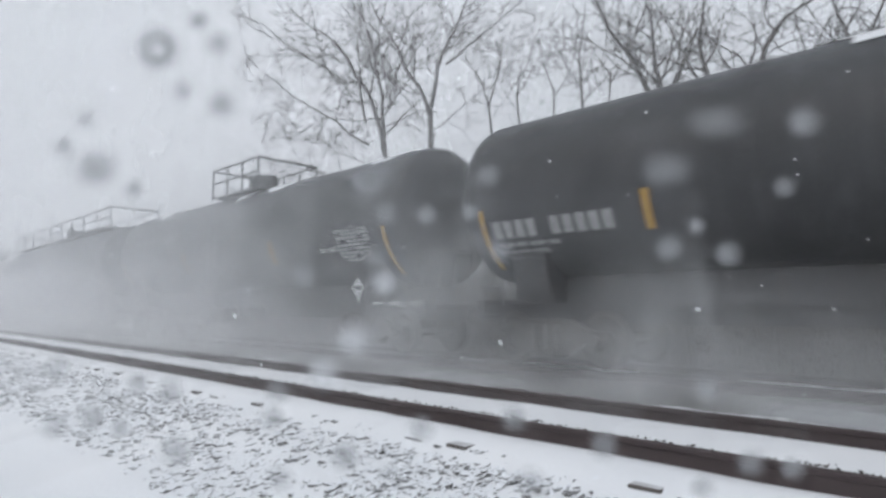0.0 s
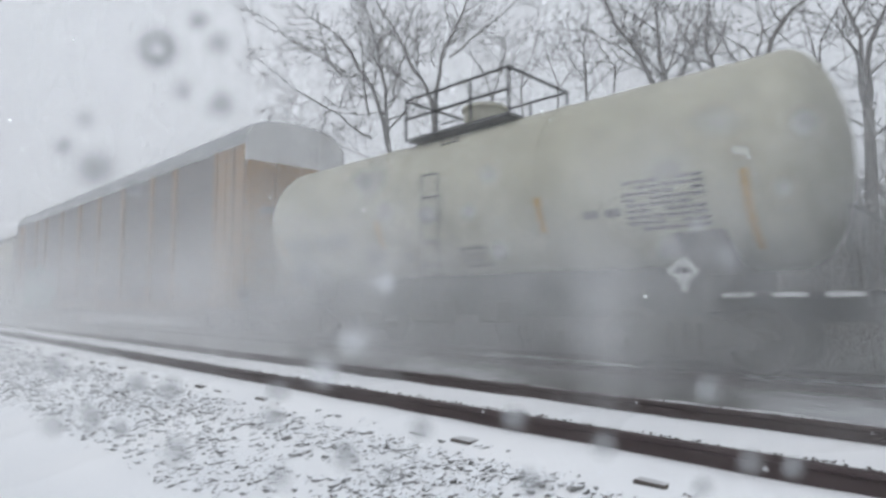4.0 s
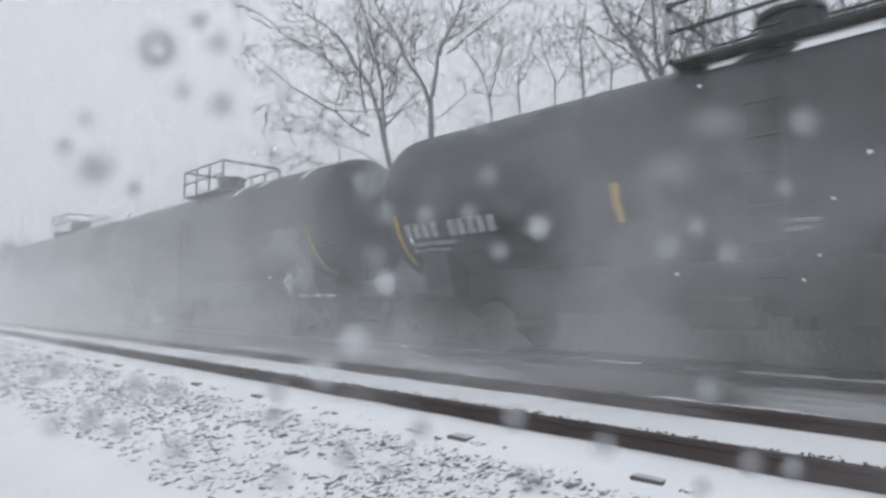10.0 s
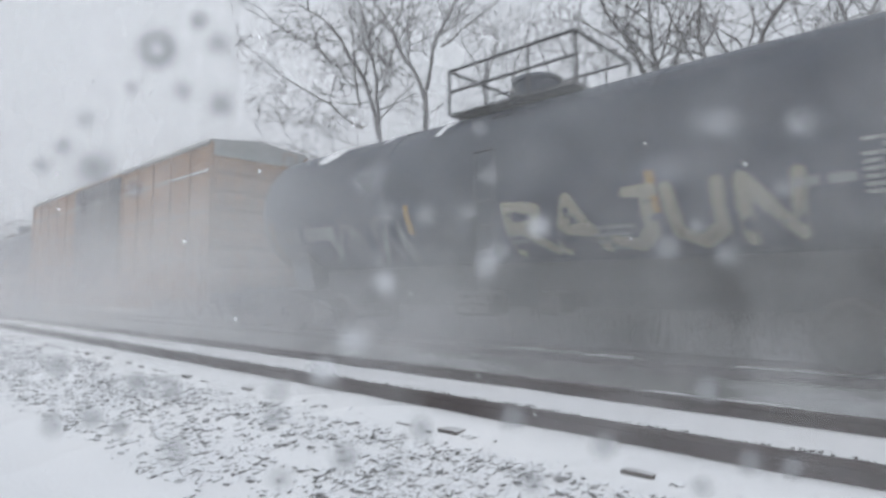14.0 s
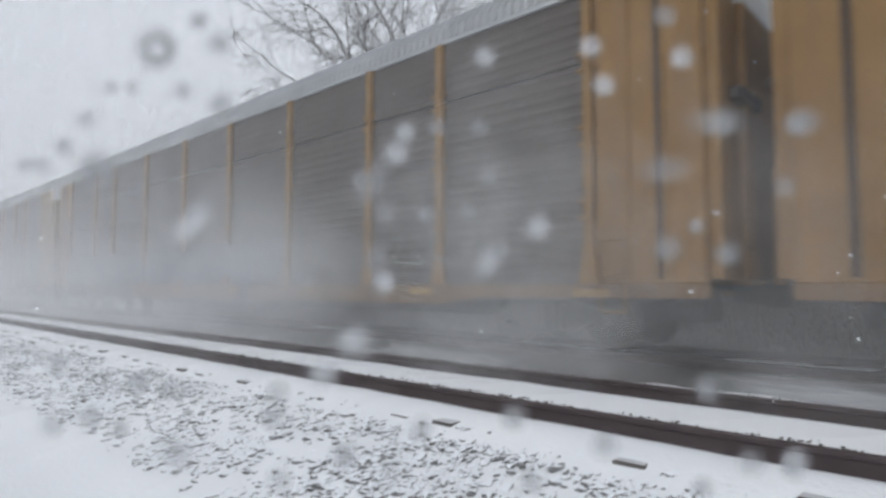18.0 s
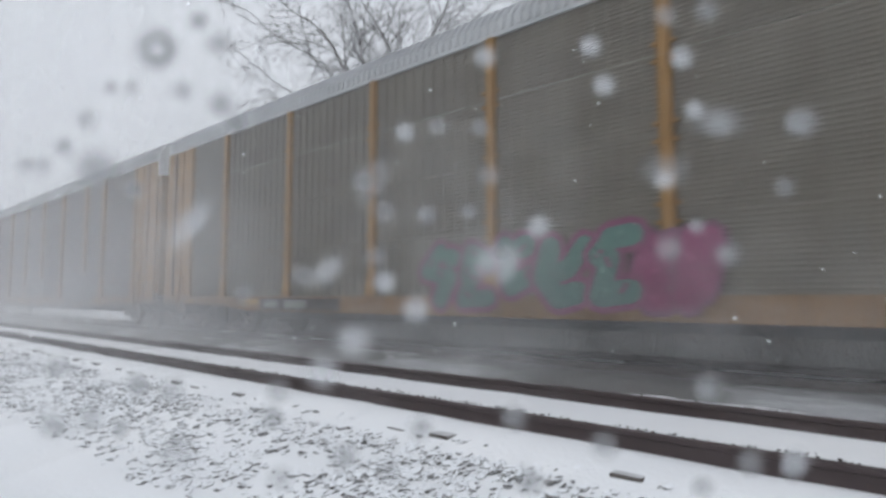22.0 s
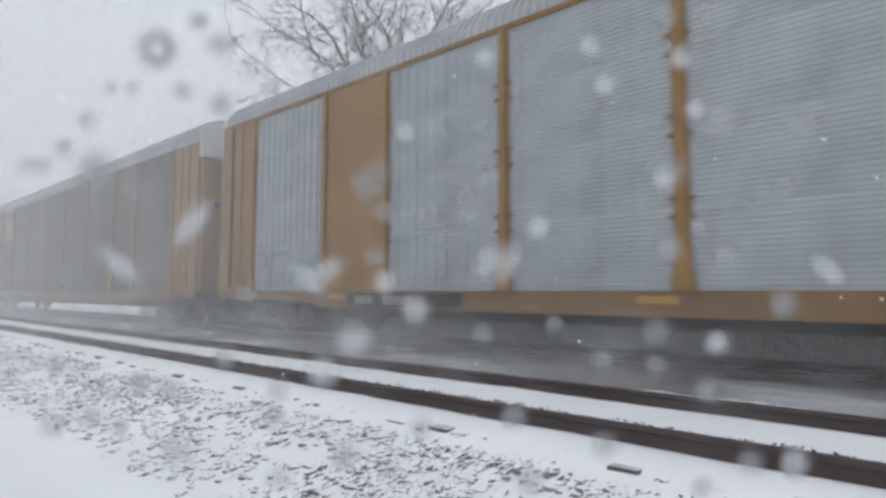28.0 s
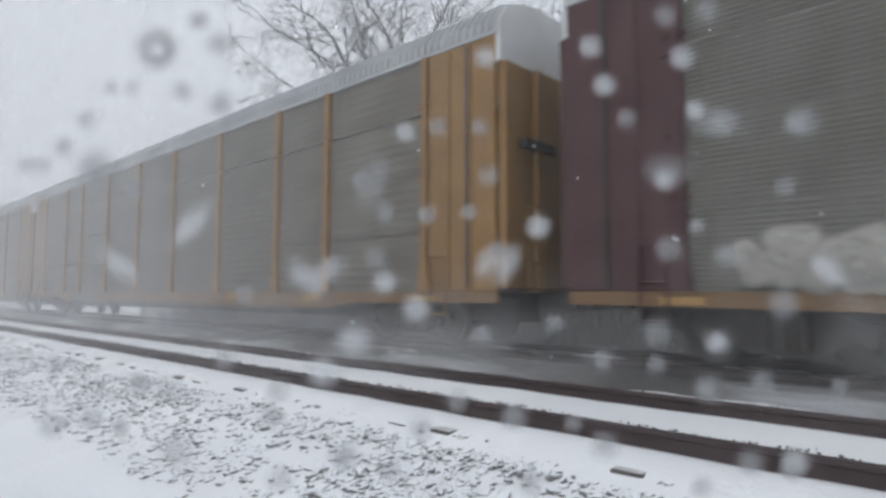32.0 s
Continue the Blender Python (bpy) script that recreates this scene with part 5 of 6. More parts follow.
def centerbeam(label, length, colour):
    car = thing("centerbeam_car", label, "railway car", "cars of the freight train")
    part("deck", boxes((-length + 0.05, -0.05, -1.5, 1.5, 0.78, 0.9)), colour, car)
    part("side_sill", boxes((-length + 0.05, -0.05, -1.52, -1.42, 0.42, 0.84), (-length + 0.05, -0.05, 1.42, 1.52, 0.42, 0.84)), colour, car)
    part("deck_snow", boxes((-length + 1.6, -1.6, -1.53, -0.3, 0.902, 0.93), (-length + 1.6, -1.6, 0.3, 1.5, 0.902, 0.93)), SNOW, car, "thin snow lying on the deck")
    part("top_beam", boxes((-length + 0.6, -0.6, -0.12, 0.12, 4.55, 5.16), (-length + 0.6, -0.6, -0.3, 0.3, 5.08, 5.17)), colour, car, "deep riveted top beam")
    for i in range(15):
        x = -2.29 - 1.235 * i
        w = 0.085 if i % 2 else 0.125
        part("post", boxes((x - w, x + w, -0.07, 0.07, 0.9, 4.6), (x - w - 0.05, x + w + 0.05, -0.11, 0.11, 0.9, 1.25)), colour, car)
    for i in range(7):
        outer, inner = (-2.29 - 2.47 * i, -2.29 - 2.47 * (i + 1)) if i < 3 else (-2.29 - 2.47 * (i + 1), -2.29 - 2.47 * i)
        part("brace", rods([((outer, 0, 0.95), (inner, 0, 4.6))], 0.085, 4), colour, car, "slanting brace")
    for x, s in ((0, 1), (-length, -1)):
        bm = boxes((min(x, x - s * 0.12), max(x, x - s * 0.12), -1.5, 1.5, 0.85, 5.15), (min(x, x - s * 1.45), max(x, x - s * 1.45), -0.1, 0.1, 0.9, 5.1))
        for y in (-1.5, -0.75, 0.75, 1.42):
            box(bm, min(x, x - s * 0.3), max(x, x - s * 0.3), y, y + 0.08, 0.85, 5.15)
        for z in (1.6, 2.5, 3.4, 4.3):
            box(bm, min(x, x - s * 0.22), max(x, x - s * 0.22), -1.48, 1.48, z, z + 0.1)
        part("bulkhead", bm, colour, car, "tall ribbed end bulkhead")
        part("gusset", prism([(x - s * 0.1, 0.9), (x - s * 1.5, 0.9), (x - s * 1.45, 1.2), (x - s * 1.2, 5.1), (x - s * 0.1, 5.15)], "y", -0.62, -0.56), colour, car)
        part("end_mark", boxes((x - s * 0.16 - 0.05, x - s * 0.16 + 0.05, -1.56, -1.51, 1.1, 2.2)), SIGNAL, car, "upright yellow reflective strip")
    bm = bmesh.new()
    for i in range(10):
        x = -1.2 - (length - 2.4) * i / 9
        box(bm, x - 0.28, x + 0.28, -1.545, -1.521, 0.9, 1.0)
    part("winch", bm, TRUCK, car, "tie-down winches along the deck edge")
    part("reflector", boxes(*[(x - 0.3, x + 0.3, -1.56, -1.546, 0.92, 1.02) for x in (-4, -length / 2, -length + 4)]), SIGNAL, car)
    bars(car, -length + 0.35, -0.67, 3.9, "xxx", 0.22, MARK_WHITE)
    for i in range(5):
        bars(car, -length + 0.35, -0.67, 3.5 - 0.2 * i, "xxxxx"[:5 - i % 2], 0.1, MARK_WHITE)
    part("center_sill", boxes((-length + 0.4, -0.4, -0.3, 0.3, 0.4, 0.8)), STEEL, car)
    add_truck(car, -2.1), add_truck(car, -length + 2.1)
    add_couplers(car, length)
    return car

# ---------------------------------------------------------------- the train, car by car
TRAIN = []          # (car, place of its leading end at 0 s)


def run(car, lead):
    car.location = (lead, FAR_TRACK, 0)
    TRAIN.append((car, lead))
    return car


BT = "black tank car streaked with grime and snow"


def run_tank(head, tail, label, colour, **more):
    """A tank car whose shell reaches from head to tail."""
    return run(tank(label, head - tail + 0.7, colour, **more), head + 0.35)


run_tank(8.5, -7.4, BT, BLACK, mark_height=0.27, stripe_at=(0.33, 0.755))
run_tank(-8.25, -24.50, BT, BLACK)
c = run_tank(-25.85, -44.50, "black tank car with a long railing along its top", BLACK, rails="long", marks=None, placard=False, stripes=spray((0.24, 0.13, 0.09)))
part("panel", boxes((-2.85, -1.75, -1.52, -1.4, 2.1, 2.55)), spray((0.22, 0.22, 0.21)), c, "dusty rectangular plate")
for i in range(3):
    bars(c, -5.2, -1.51, 2.3 - 0.13 * i, "xxxxxxxxxxxxxxxx"[:16 - 3 * i], 0.09, STENCIL)
bars(c, -18.0, -1.53, 2.6, "xxxx xxxxxx", 0.26, STENCIL)
part("panel", boxes((-14.5, -13.5, -1.54, -1.51, 2.45, 2.75)), spray((0.36, 0.2, 0.09)), c, "orange rectangular plate")
c = run_tank(-46.0, -61.60, "dull white tank car with dark block lettering", WHITE, marks=spray((0.17, 0.17, 0.17)), snow_cap=False, sill_paint=WHITE, mark_height=0.2, mark_z=2.1, r=1.58, zc=2.68, board=True, name_bars=(-14.6, 0, 2.42, "xxxxxx", 0.5), stencil=False, stripes=spray((0.4, 0.18, 0.07)), stripe_at=(0.27, 0.6))
part("panel", boxes((-3.35, -2.95, -1.53, -1.4, 1.92, 2.14)), MARK_DARK, c, "small dark plate")
c = run_tank(-62.8, -78.60, "dull white tank car with a graffiti smudge low on its side", WHITE, marks=spray((0.17, 0.17, 0.17)), snow_cap=False, sill_paint=WHITE, mark_height=0.2, mark_z=2.05, r=1.58, zc=2.68, board=True, name_bars=(-14.8, 0, 2.38, "xxxxxx", 0.5), stencil=False, stripes=spray((0.4, 0.18, 0.07)), stripe_at=(0.595, 0.77))
# brownish band in place of a yellow and red graffiti smudge
part("smudge_patch", shell([(-9 + 0.55 * i, -math.sqrt(1.595 ** 2 - (z - 2.68) ** 2), z + 0.18 * math.sin(i * 1.9)) for z in (1.9, 2.25) for i in range(10)], [(i, i + 1, i + 11, i + 10) for i in range(9)]), spray((0.27, 0.23, 0.185)), c, "faint band standing in for a graffiti smudge")
c = run_tank(-79.85, -94.50, "blue-black tank car with a small yellow panel", NAVY)
part("panel", boxes((-5.75, -4.7, -1.56, -1.51, 2.5, 2.95)), spray((0.6, 0.55, 0.08)), c, "small yellow panel")
run_tank(-96.0, -108.4, "plain cream tank car dimmed by blown snow", CREAM, marks=MARK_DARK, snow_cap=False)
c = run(autorack("ochre autorack car with a green and white graffito", YELLOW, SCREEN_DARK), -109.2)
graffiti(c, -23.4, -18.5, 0.65, 2.5, -HALF - 0.07, (0.55, 0.57, 0.57), (0.05, 0.25, 0.22), (0.08, 0.21, 0.18), 3, 3, 0.06, (0.1, 0.35, 0.3))
c = run(hopper("cream covered hopper car with an outlined graffito", 16.35, CREAM, marks=spray((0.2, 0.19, 0.17))), -136.9)
scrawl(c, -9.95, -7.95, 1.5, 2.5, -1.575, (0.16, 0.12, 0.13), 1, 8, 0.03, drawn=(
    ((0.02, 0.18), (0.05, 0.55), (0.0, 0.6), (0.08, 0.9), (0.55, 0.97), (0.62, 0.62), (0.92, 0.58), (0.98, 0.2)), ((0.1, 0.6), (0.6, 0.62)), ((0.33, 0.62), (0.33, 0.94)),
    ((0.12, 0.15), (0.2, 0.36), (0.36, 0.36), (0.42, 0.14), (0.34, 0.0), (0.18, 0.0), (0.12, 0.15)), ((0.62, 0.15), (0.68, 0.36), (0.84, 0.36), (0.9, 0.14), (0.82, 0.0), (0.68, 0.0), (0.62, 0.15)), ((0.42, 0.14), (0.62, 0.15))))
run(centerbeam("empty brown-red centre-beam flat car", 21.6, BEAM_RED), -154.6)
c = run(hopper("rust-streaked tan covered hopper car with dark letters", 16.1, TAN, ribs=13, marks=None, cut=(1.5, 1.6)), -177.7)
graffiti(c, -8.4, -6.2, 1.6, 3.6, -1.63, (0.05, 0.05, 0.06), (0.03, 0.03, 0.03), None, 1, 5, 0.1)
scrawl(c, -14.2, -10.4, 2.15, 2.5, -1.63, (0.27, 0.24, 0.2), 10, 31, 0.028, True)
graffiti(c, -4.2, -1.2, 1.5, 3.6, -1.63, (0.09, 0.085, 0.08), (0.05, 0.045, 0.045), None, 2, 6, 0.1)
c = run(hopper("pale grey covered hopper car, clean and plain", 18.7, PALE, low=1.15, cut=(1.4, 1.05)), -194.8)
for x in (-12.25, -14.95):
    part("reflector", boxes((x, x + 0.13, -1.6, -1.575, 1.62, 2.05)), SIGNAL, c, "upright yellow reflective strip")
for head, tail in ((-214.7, -229.4), (-230.75, -245.7), (-247.0, -262.05), (-263.3, -278.15)):
    run_tank(head, tail, "black tank car with white stencils and a diamond placard", BLACK, mark_height=0.27)
c = run_tank(-279.6, -294.30, "black tank car with chalky graffiti outlines", BLACK, mark_height=0.27, stripe_at=(0.48, 0.64))
part("panel", boxes((-8.35, -7.85, -1.5, -1.44, 1.42, 1.72)), spray((0.42, 0.4, 0.16)), c, "small yellow plate")
scrawl(c, -6.3, -5.2, 1.65, 2.0, 0, (0.4, 0.41, 0.42), 4, 12, 0.025, round_shell=True)
c = run(boxcar("oxide-red box car with a pale blue graffito", 15.6, MAROON, bright_bars=(), marks=spray((0.4, 0.36, 0.36))), -296.0)
part("grab_iron", boxes((-1.1, -0.98, -1.62, -1.58, 1.1, 2.1)), SIGNAL, c, "upright yellow grab strip")
graffiti(c, -13.0, -10.4, 1.25, 2.2, -1.60, (0.24, 0.2, 0.18), (0.24, 0.11, 0.05), None, 6, 24, 0.03)
graffiti(c, -6.4, -3.3, 0.72, 2.15, -1.66, (0.40, 0.46, 0.47), (0.12, 0.12, 0.13), None, 4, 21, 0.05)
c = run(boxcar("oxide-red box car with faded white lettering and graffiti", 15.0, MAROON, door=(0.39, 0.577), bright_bars=(), marks=spray((0.4, 0.36, 0.36))), -313.0)
graffiti(c, -9.6, -5.2, 0.9, 2.2, -1.66, (0.25, 0.2, 0.19), (0.5, 0.47, 0.3), None, 5, 22, 0.05)
graffiti(c, -4.6, -1.6, 0.9, 2.0, -1.66, (0.3, 0.34, 0.36), (0.5, 0.4, 0.3), None, 3, 23, 0.05)
scrawl(c, -8.0, -6.9, 3.68, 3.95, -1.66, (0.33, 0.27, 0.27), 4, 25, 0.018, True)
scrawl(c, -8.0, -6.9, 2.95, 3.3, -1.66, (0.33, 0.27, 0.27), 4, 26, 0.022, True)
scrawl(c, -7.9, -7.1, 2.65, 2.9, -1.66, (0.3, 0.25, 0.25), 4, 27, 0.018, True)
part("reflector", boxes((-6.36, -5.95, -1.68, -1.66, 1.85, 1.95)), SIGNAL, c, "small yellow reflective strip")
c = run_tank(-329.2, -344.40, "blue-black tank car with a thick cream graffito", NAVY, mark_height=0.27)
scrawl(c, -7.8, -3.3, 1.66, 2.36, 0, (0.36, 0.33, 0.25), 5, 30, 0.085, round_shell=True, text="RAJUN")
scrawl(c, -12.9, -9.9, 1.6, 2.45, 0, (0.3, 0.31, 0.32), 4, 33, 0.03, False, True)
c = run(boxcar("tall yellow box car with dark doors", 19.0, paint("orange_ochre_paint", (0.30, 0.155, 0.06), 0.55, (0.17, 0.1, 0.06), 0.5, 0.6), 5.2, 0.75, 14, (0.37, 0.64), paint("black_door_paint", (0.05, 0.045, 0.045), 0.6), WHITE, WHITE, (1.9, 3.2, 4.35), None), -346.6)
for x in (-11.6, -9.4):
    for z in (4.2, 3.9):
        bars(c, x, -1.655, z, "xxx", 0.2, MARK_WHITE)
run_tank(-367.2, -381.4, "grey tank car coupled behind a yellow box car", NAVY)
c = run(hopper("pale grey covered hopper car with blue and green graffiti", 16.3, PALE, low=1.1), -382.5)
graffiti(c, -13.9, -11.6, 0.85, 2.15, -1.58, (0.2, 0.3, 0.55), (0.05, 0.12, 0.4), None, 1, 40, 0.08, (0.1, 0.16, 0.45))
graffiti(c, -12.0, -2.0, 0.85, 2.5, -1.58, (0.14, 0.36, 0.32), (0.04, 0.1, 0.28), None, 6, 41, 0.09, (0.16, 0.42, 0.22))

LEADS = [-400.05, -427.6, -455.4, -483.05, -510.9, -538.35, -565.95, -593.85, -621.6, -649.3, -677.3, -705.65, -733.4, -761.35, -789.1, -816.9, -844.7]
OR = "ochre autorack car with grimy screens"
RED = paint("dark_red_frame_paint", (0.06, 0.02, 0.022), 0.55, (0.08, 0.05, 0.045), 0.4, 0.4)
racks = [
    dict(label=OR + " and a red graffito", screens=SCREEN_GREY),
    dict(label=OR + " and a long blue-grey graffito"),
    dict(label=OR + " and a pink and blue graffito", frame_paint=GOLD, sill=SILL),
    dict(label="bright yellow autorack car with pink graffiti", frame_paint=GOLD, sill=SILL, screens=SCREEN_GREY),
    dict(label=OR + " and a magenta and green graffito", fine=True, screens=SCREEN_MESH, posts=[1.6, 3.0, 5.8, 8.68, 11.56, 14.42, 17.32, 20.2, 23.1, 25.05]),
    dict(label=OR + " and a bubbly pale grey graffito"),
    dict(label="grey autorack car with dark frame and a red sign", frame_paint=BROWN_END, screens=SCREEN_PALE, sill=SILL),
    dict(label="ochre autorack car with galvanised screens and yellow graffiti", screens=SCREEN_NEW, fine=True),
    dict(label=OR + ", coupled between two brighter cars"),
    dict(label="ochre autorack car with bright galvanised screens", screens=SCREEN_NEW, fine=True, wide=(2, 8)),
    dict(label=OR + " and looping white graffiti", fine=True, screens=SCREEN_MESH),
    dict(label=OR + " and long turquoise graffiti", fine=True, screens=SCREEN_MESH),
    dict(label="dark red autorack car with grimy screens", screens=paint("dull_olive_screen", (0.148, 0.142, 0.122), 0.6, (0.09, 0.07, 0.055), 0.6, 0.6), frame_paint=RED, sill=SILL, fine=True),
    *(dict(label=OR, screens=SCREEN_MESH) for _ in range(4)),
]
cars = [run(autorack(**spec), lead) for lead, spec in zip(LEADS, racks)]
SIDE = -HALF - 0.07


def side_sign(car, z0, colour, label, x0=-22.0, x1=-20.35, z1=5.2):
    return part("sign_panel", boxes((x0, x1, SIDE + 0.045, SIDE + 0.06, z0, z1)), colour, car, label)


def shield(car, z0, z1):
    """A shield with a blue head over upright red and white stripes."""
    xm, w, h = -21.17, 0.66, z1 - z0
    out = [(xm - w * u, z0 + h * v) for u, v in ((0, 0), (0.45, 0.08), (0.8, 0.3), (0.92, 0.6), (1.0, 0.9), (0.8, 1.0), (0.4, 0.95), (0, 1.0))]
    out += [(2 * xm - u, v) for u, v in out[-2:0:-1]]
    part("emblem", prism(out, "y", SIDE + 0.03, SIDE + 0.042), MARK_WHITE, car, "white-edged shield")
    part("emblem", prism([(u, max(v, z0 + h * 0.64)) for u, v in out], "y", SIDE + 0.024, SIDE + 0.029), spray((0.04, 0.08, 0.3)), car, "blue head of the shield")
    for i in range(5):
        x = xm - w * 0.72 + w * 0.36 * i
        low = z0 + h * (0.12 + 0.2 * abs(i - 2) / 2 * 1.2)
        part("stripe", boxes((x - w * 0.09, x + w * 0.09, SIDE + 0.02, SIDE + 0.026, low, z0 + h * 0.62)), MARK_RED, car)


graffiti(cars[0], -15.0, -8.1, 0.72, 2.0, SIDE, (0.26, 0.08, 0.085), (0.11, 0.05, 0.05), None, 7, 51, 0.04, (0.22, 0.06, 0.06))
graffiti(cars[0], -4.3, -1.75, 1.05, 2.0, SIDE, (0.12, 0.16, 0.21), (0.06, 0.09, 0.12), None, 3, 52, 0.05)
scrawl(cars[0], -6.0, -4.5, 1.15, 1.8, SIDE, (0.09, 0.09, 0.09), 2, 50, 0.03)
graffiti(cars[0], -20.0, -17.5, 1.05, 2.0, SIDE, (0.16, 0.19, 0.21), (0.12, 0.15, 0.16), None, 2, 53, 0.04)
side_sign(cars[0], 3.15, YELLOW, "ochre panel with a shield")
shield(cars[0], 3.75, 4.95)
graffiti(cars[1], -24.9, -20.6, 1.0, 2.1, SIDE, (0.16, 0.165, 0.17), (0.05, 0.062, 0.085), None, 4, 54, 0.06, (0.1, 0.12, 0.16), text="KAPE")
graffiti(cars[1], -20.6, -9.4, 1.03, 2.1, SIDE, (0.19, 0.195, 0.2), (0.06, 0.075, 0.1), None, 10, 57, 0.05, (0.1, 0.12, 0.16))
ring = bmesh.new()
for i in range(20):
    a, b = 0.31416 * i, 0.31416 * (i + 1)
    flat_shape(ring, [(-25.34 + r * math.cos(c), 3.34 + r * math.sin(c)) for r, c in ((0.2, a), (0.2, b), (0.29, b), (0.29, a))], SIDE - 0.004)
part("stamp", ring, MARK_DARK, cars[1], "round dark stamp")
bars(cars[1], -25.49, SIDE - 0.004, 3.27, "xxx", 0.13, MARK_DARK)
scrawl(cars[1], -8.5, -3.0, 1.3, 2.0, SIDE, (0.24, 0.235, 0.22), 5, 55, 0.02)
graffiti(cars[2], -17.75, -17.05, 0.74, 2.15, SIDE, (0.06, 0.17, 0.22), (0.03, 0.08, 0.11), None, 1, 55, 0.04, text="S", fat=0.15)
graffiti(cars[2], -17.0, -12.6, 0.75, 2.4, SIDE, (0.13, 0.1, 0.14), (0.25, 0.18, 0.21), None, 5, 56, 0.06, (0.09, 0.13, 0.17))
graffiti(cars[2], -12.6, -7.4, 0.75, 2.5, SIDE, (0.11, 0.085, 0.1), (0.26, 0.175, 0.195), None, 5, 57, 0.06, (0.08, 0.14, 0.17))
graffiti(cars[2], -3.3, -1.7, 0.75, 2.5, SIDE, (0.07, 0.19, 0.25), (0.04, 0.1, 0.14), None, 2, 58, 0.05, fat=0.22)
graffiti(cars[3], -24.6, -13.0, 0.74, 2.1, SIDE, (0.125, 0.075, 0.076), (0.22, 0.165, 0.17), None, 11, 59, 0.03, (0.15, 0.06, 0.065))
graffiti(cars[3], -7.8, -3.5, 0.74, 2.0, SIDE, (0.27, 0.19, 0.2), (0.2, 0.12, 0.13), None, 5, 60, 0.05)
part("sign_panel", boxes((-19.95, -17.6, SIDE + 0.03, SIDE + 0.05, 3.13, 4.12)), spray((0.42, 0.35, 0.14)), cars[3], "yellow sign panel")
bars(cars[3], -19.5, SIDE + 0.026, 3.45, "xxx", 0.48, MARK_DARK, name="wordmark", gap=0.5)
part("sign_line", boxes((-19.5, -17.9, SIDE + 0.022, SIDE + 0.028, 3.28, 3.35)), MARK_DARK, cars[3])
graffiti(cars[4], -15.9, -11.9, 0.78, 1.95, SIDE, (0.075, 0.145, 0.125), (0.17, 0.055, 0.1), None, 5, 61, 0.09, (0.07, 0.12, 0.11))
graffiti(cars[4], -12.0, -10.9, 0.66, 1.95, SIDE, (0.2, 0.05, 0.11), (0.13, 0.05, 0.085), None, 2, 63, 0.07, fat=0.28)
graffiti(cars[5], -8.6, -5.3, 0.66, 2.0, SIDE, (0.19, 0.185, 0.185), (0.035, 0.032, 0.035), None, 6, 62, 0.045, (0.22, 0.215, 0.215), fat=0.3)
graffiti(cars[5], -14.4, -11.4, 1.0, 1.75, SIDE, (0.17, 0.165, 0.15), (0.1, 0.09, 0.09), None, 5, 63, 0.03)
graffiti(cars[5], -24.5, -21.1, 0.98, 2.5, SIDE, (0.2, 0.05, 0.06), (0.1, 0.22, 0.22), None, 4, 64, 0.06)
graffiti(cars[6], -17.1, -14.7, 0.74, 2.0, SIDE, (0.13, 0.15, 0.19), (0.09, 0.11, 0.14), None, 3, 65, 0.05)
graffiti(cars[6], -14.7, -10.9, 0.95, 2.0, SIDE, (0.19, 0.08, 0.1), (0.1, 0.05, 0.07), None, 4, 66, 0.05)
graffiti(cars[6], -10.5, -7.0, 0.74, 2.0, SIDE, (0.13, 0.15, 0.21), (0.18, 0.09, 0.11), None, 4, 67, 0.05)
part("sign_panel", boxes((-19.98, -17.55, SIDE + 0.03, SIDE + 0.05, 3.13, 4.12)), spray((0.42, 0.05, 0.06)), cars[6], "red sign panel")
bars(cars[6], -19.4, SIDE + 0.026, 3.5, "xx xxxx", 0.36, MARK_WHITE, name="wordmark", gap=0.2)
part("sign_panel", boxes((-25.6, -24.85, SIDE - 0.01, SIDE + 0.06, 1.66, 1.85)), spray((0.4, 0.35, 0.1)), cars[6], "small yellow plate")
for a, b, f, e, k, n in ((-24.7, -18.6, (0.5, 0.46, 0.22), (0.15, 0.15, 0.12), 68, 5), (-17.6, -13.7, (0.55, 0.45, 0.12), (0.1, 0.1, 0.08), 69, 3)):
    graffiti(cars[7], a - 0.5, b - 0.5, 0.9, 2.0, SIDE, f, e, None, n, k, 0.05)
graffiti(cars[7], -12.6, -7.5, 0.7, 2.05, SIDE, (0.4, 0.395, 0.2), (0.035, 0.035, 0.03), (0.11, 0.23, 0.42), 4, 70, 0.055, (0.4, 0.34, 0.12), text="BSLA", fat=0.2)
part("graffiti", boxes((-4.4, -1.72, SIDE + 0.03, SIDE + 0.034, 1.02, 2.04)), spray_blend((0.15, 0.27, 0.36), (0.18, 0.33, 0.44), 1.0, 2.0), cars[7], "pale blue panel of spray paint")
graffiti(cars[7], -4.25, -1.8, 1.08, 2.0, SIDE, (0.2, 0.38, 0.5), (0.1, 0.22, 0.34), None, 3, 71, 0.04, text="HIZ")
graffiti(cars[7], -6.9, -5.0, 0.8, 1.9, SIDE, (0.25, 0.2, 0.25), (0.3, 0.08, 0.09), None, 2, 75, 0.06)
graffiti(cars[7], -4.3, -1.7, 2.35, 4.0, SIDE, (0.27, 0.28, 0.285), (0.045, 0.045, 0.05), None, 4, 72, 0.04, fat=0.26)
scrawl(cars[7], -17.4, -14.4, 2.4, 3.3, SIDE, (0.16, 0.17, 0.18), 5, 73, 0.02)
bars(cars[7], -8.5, SIDE + 0.03, 3.65, "xxxx", 0.34, MARK_RED, name="wordmark", gap=0.5)
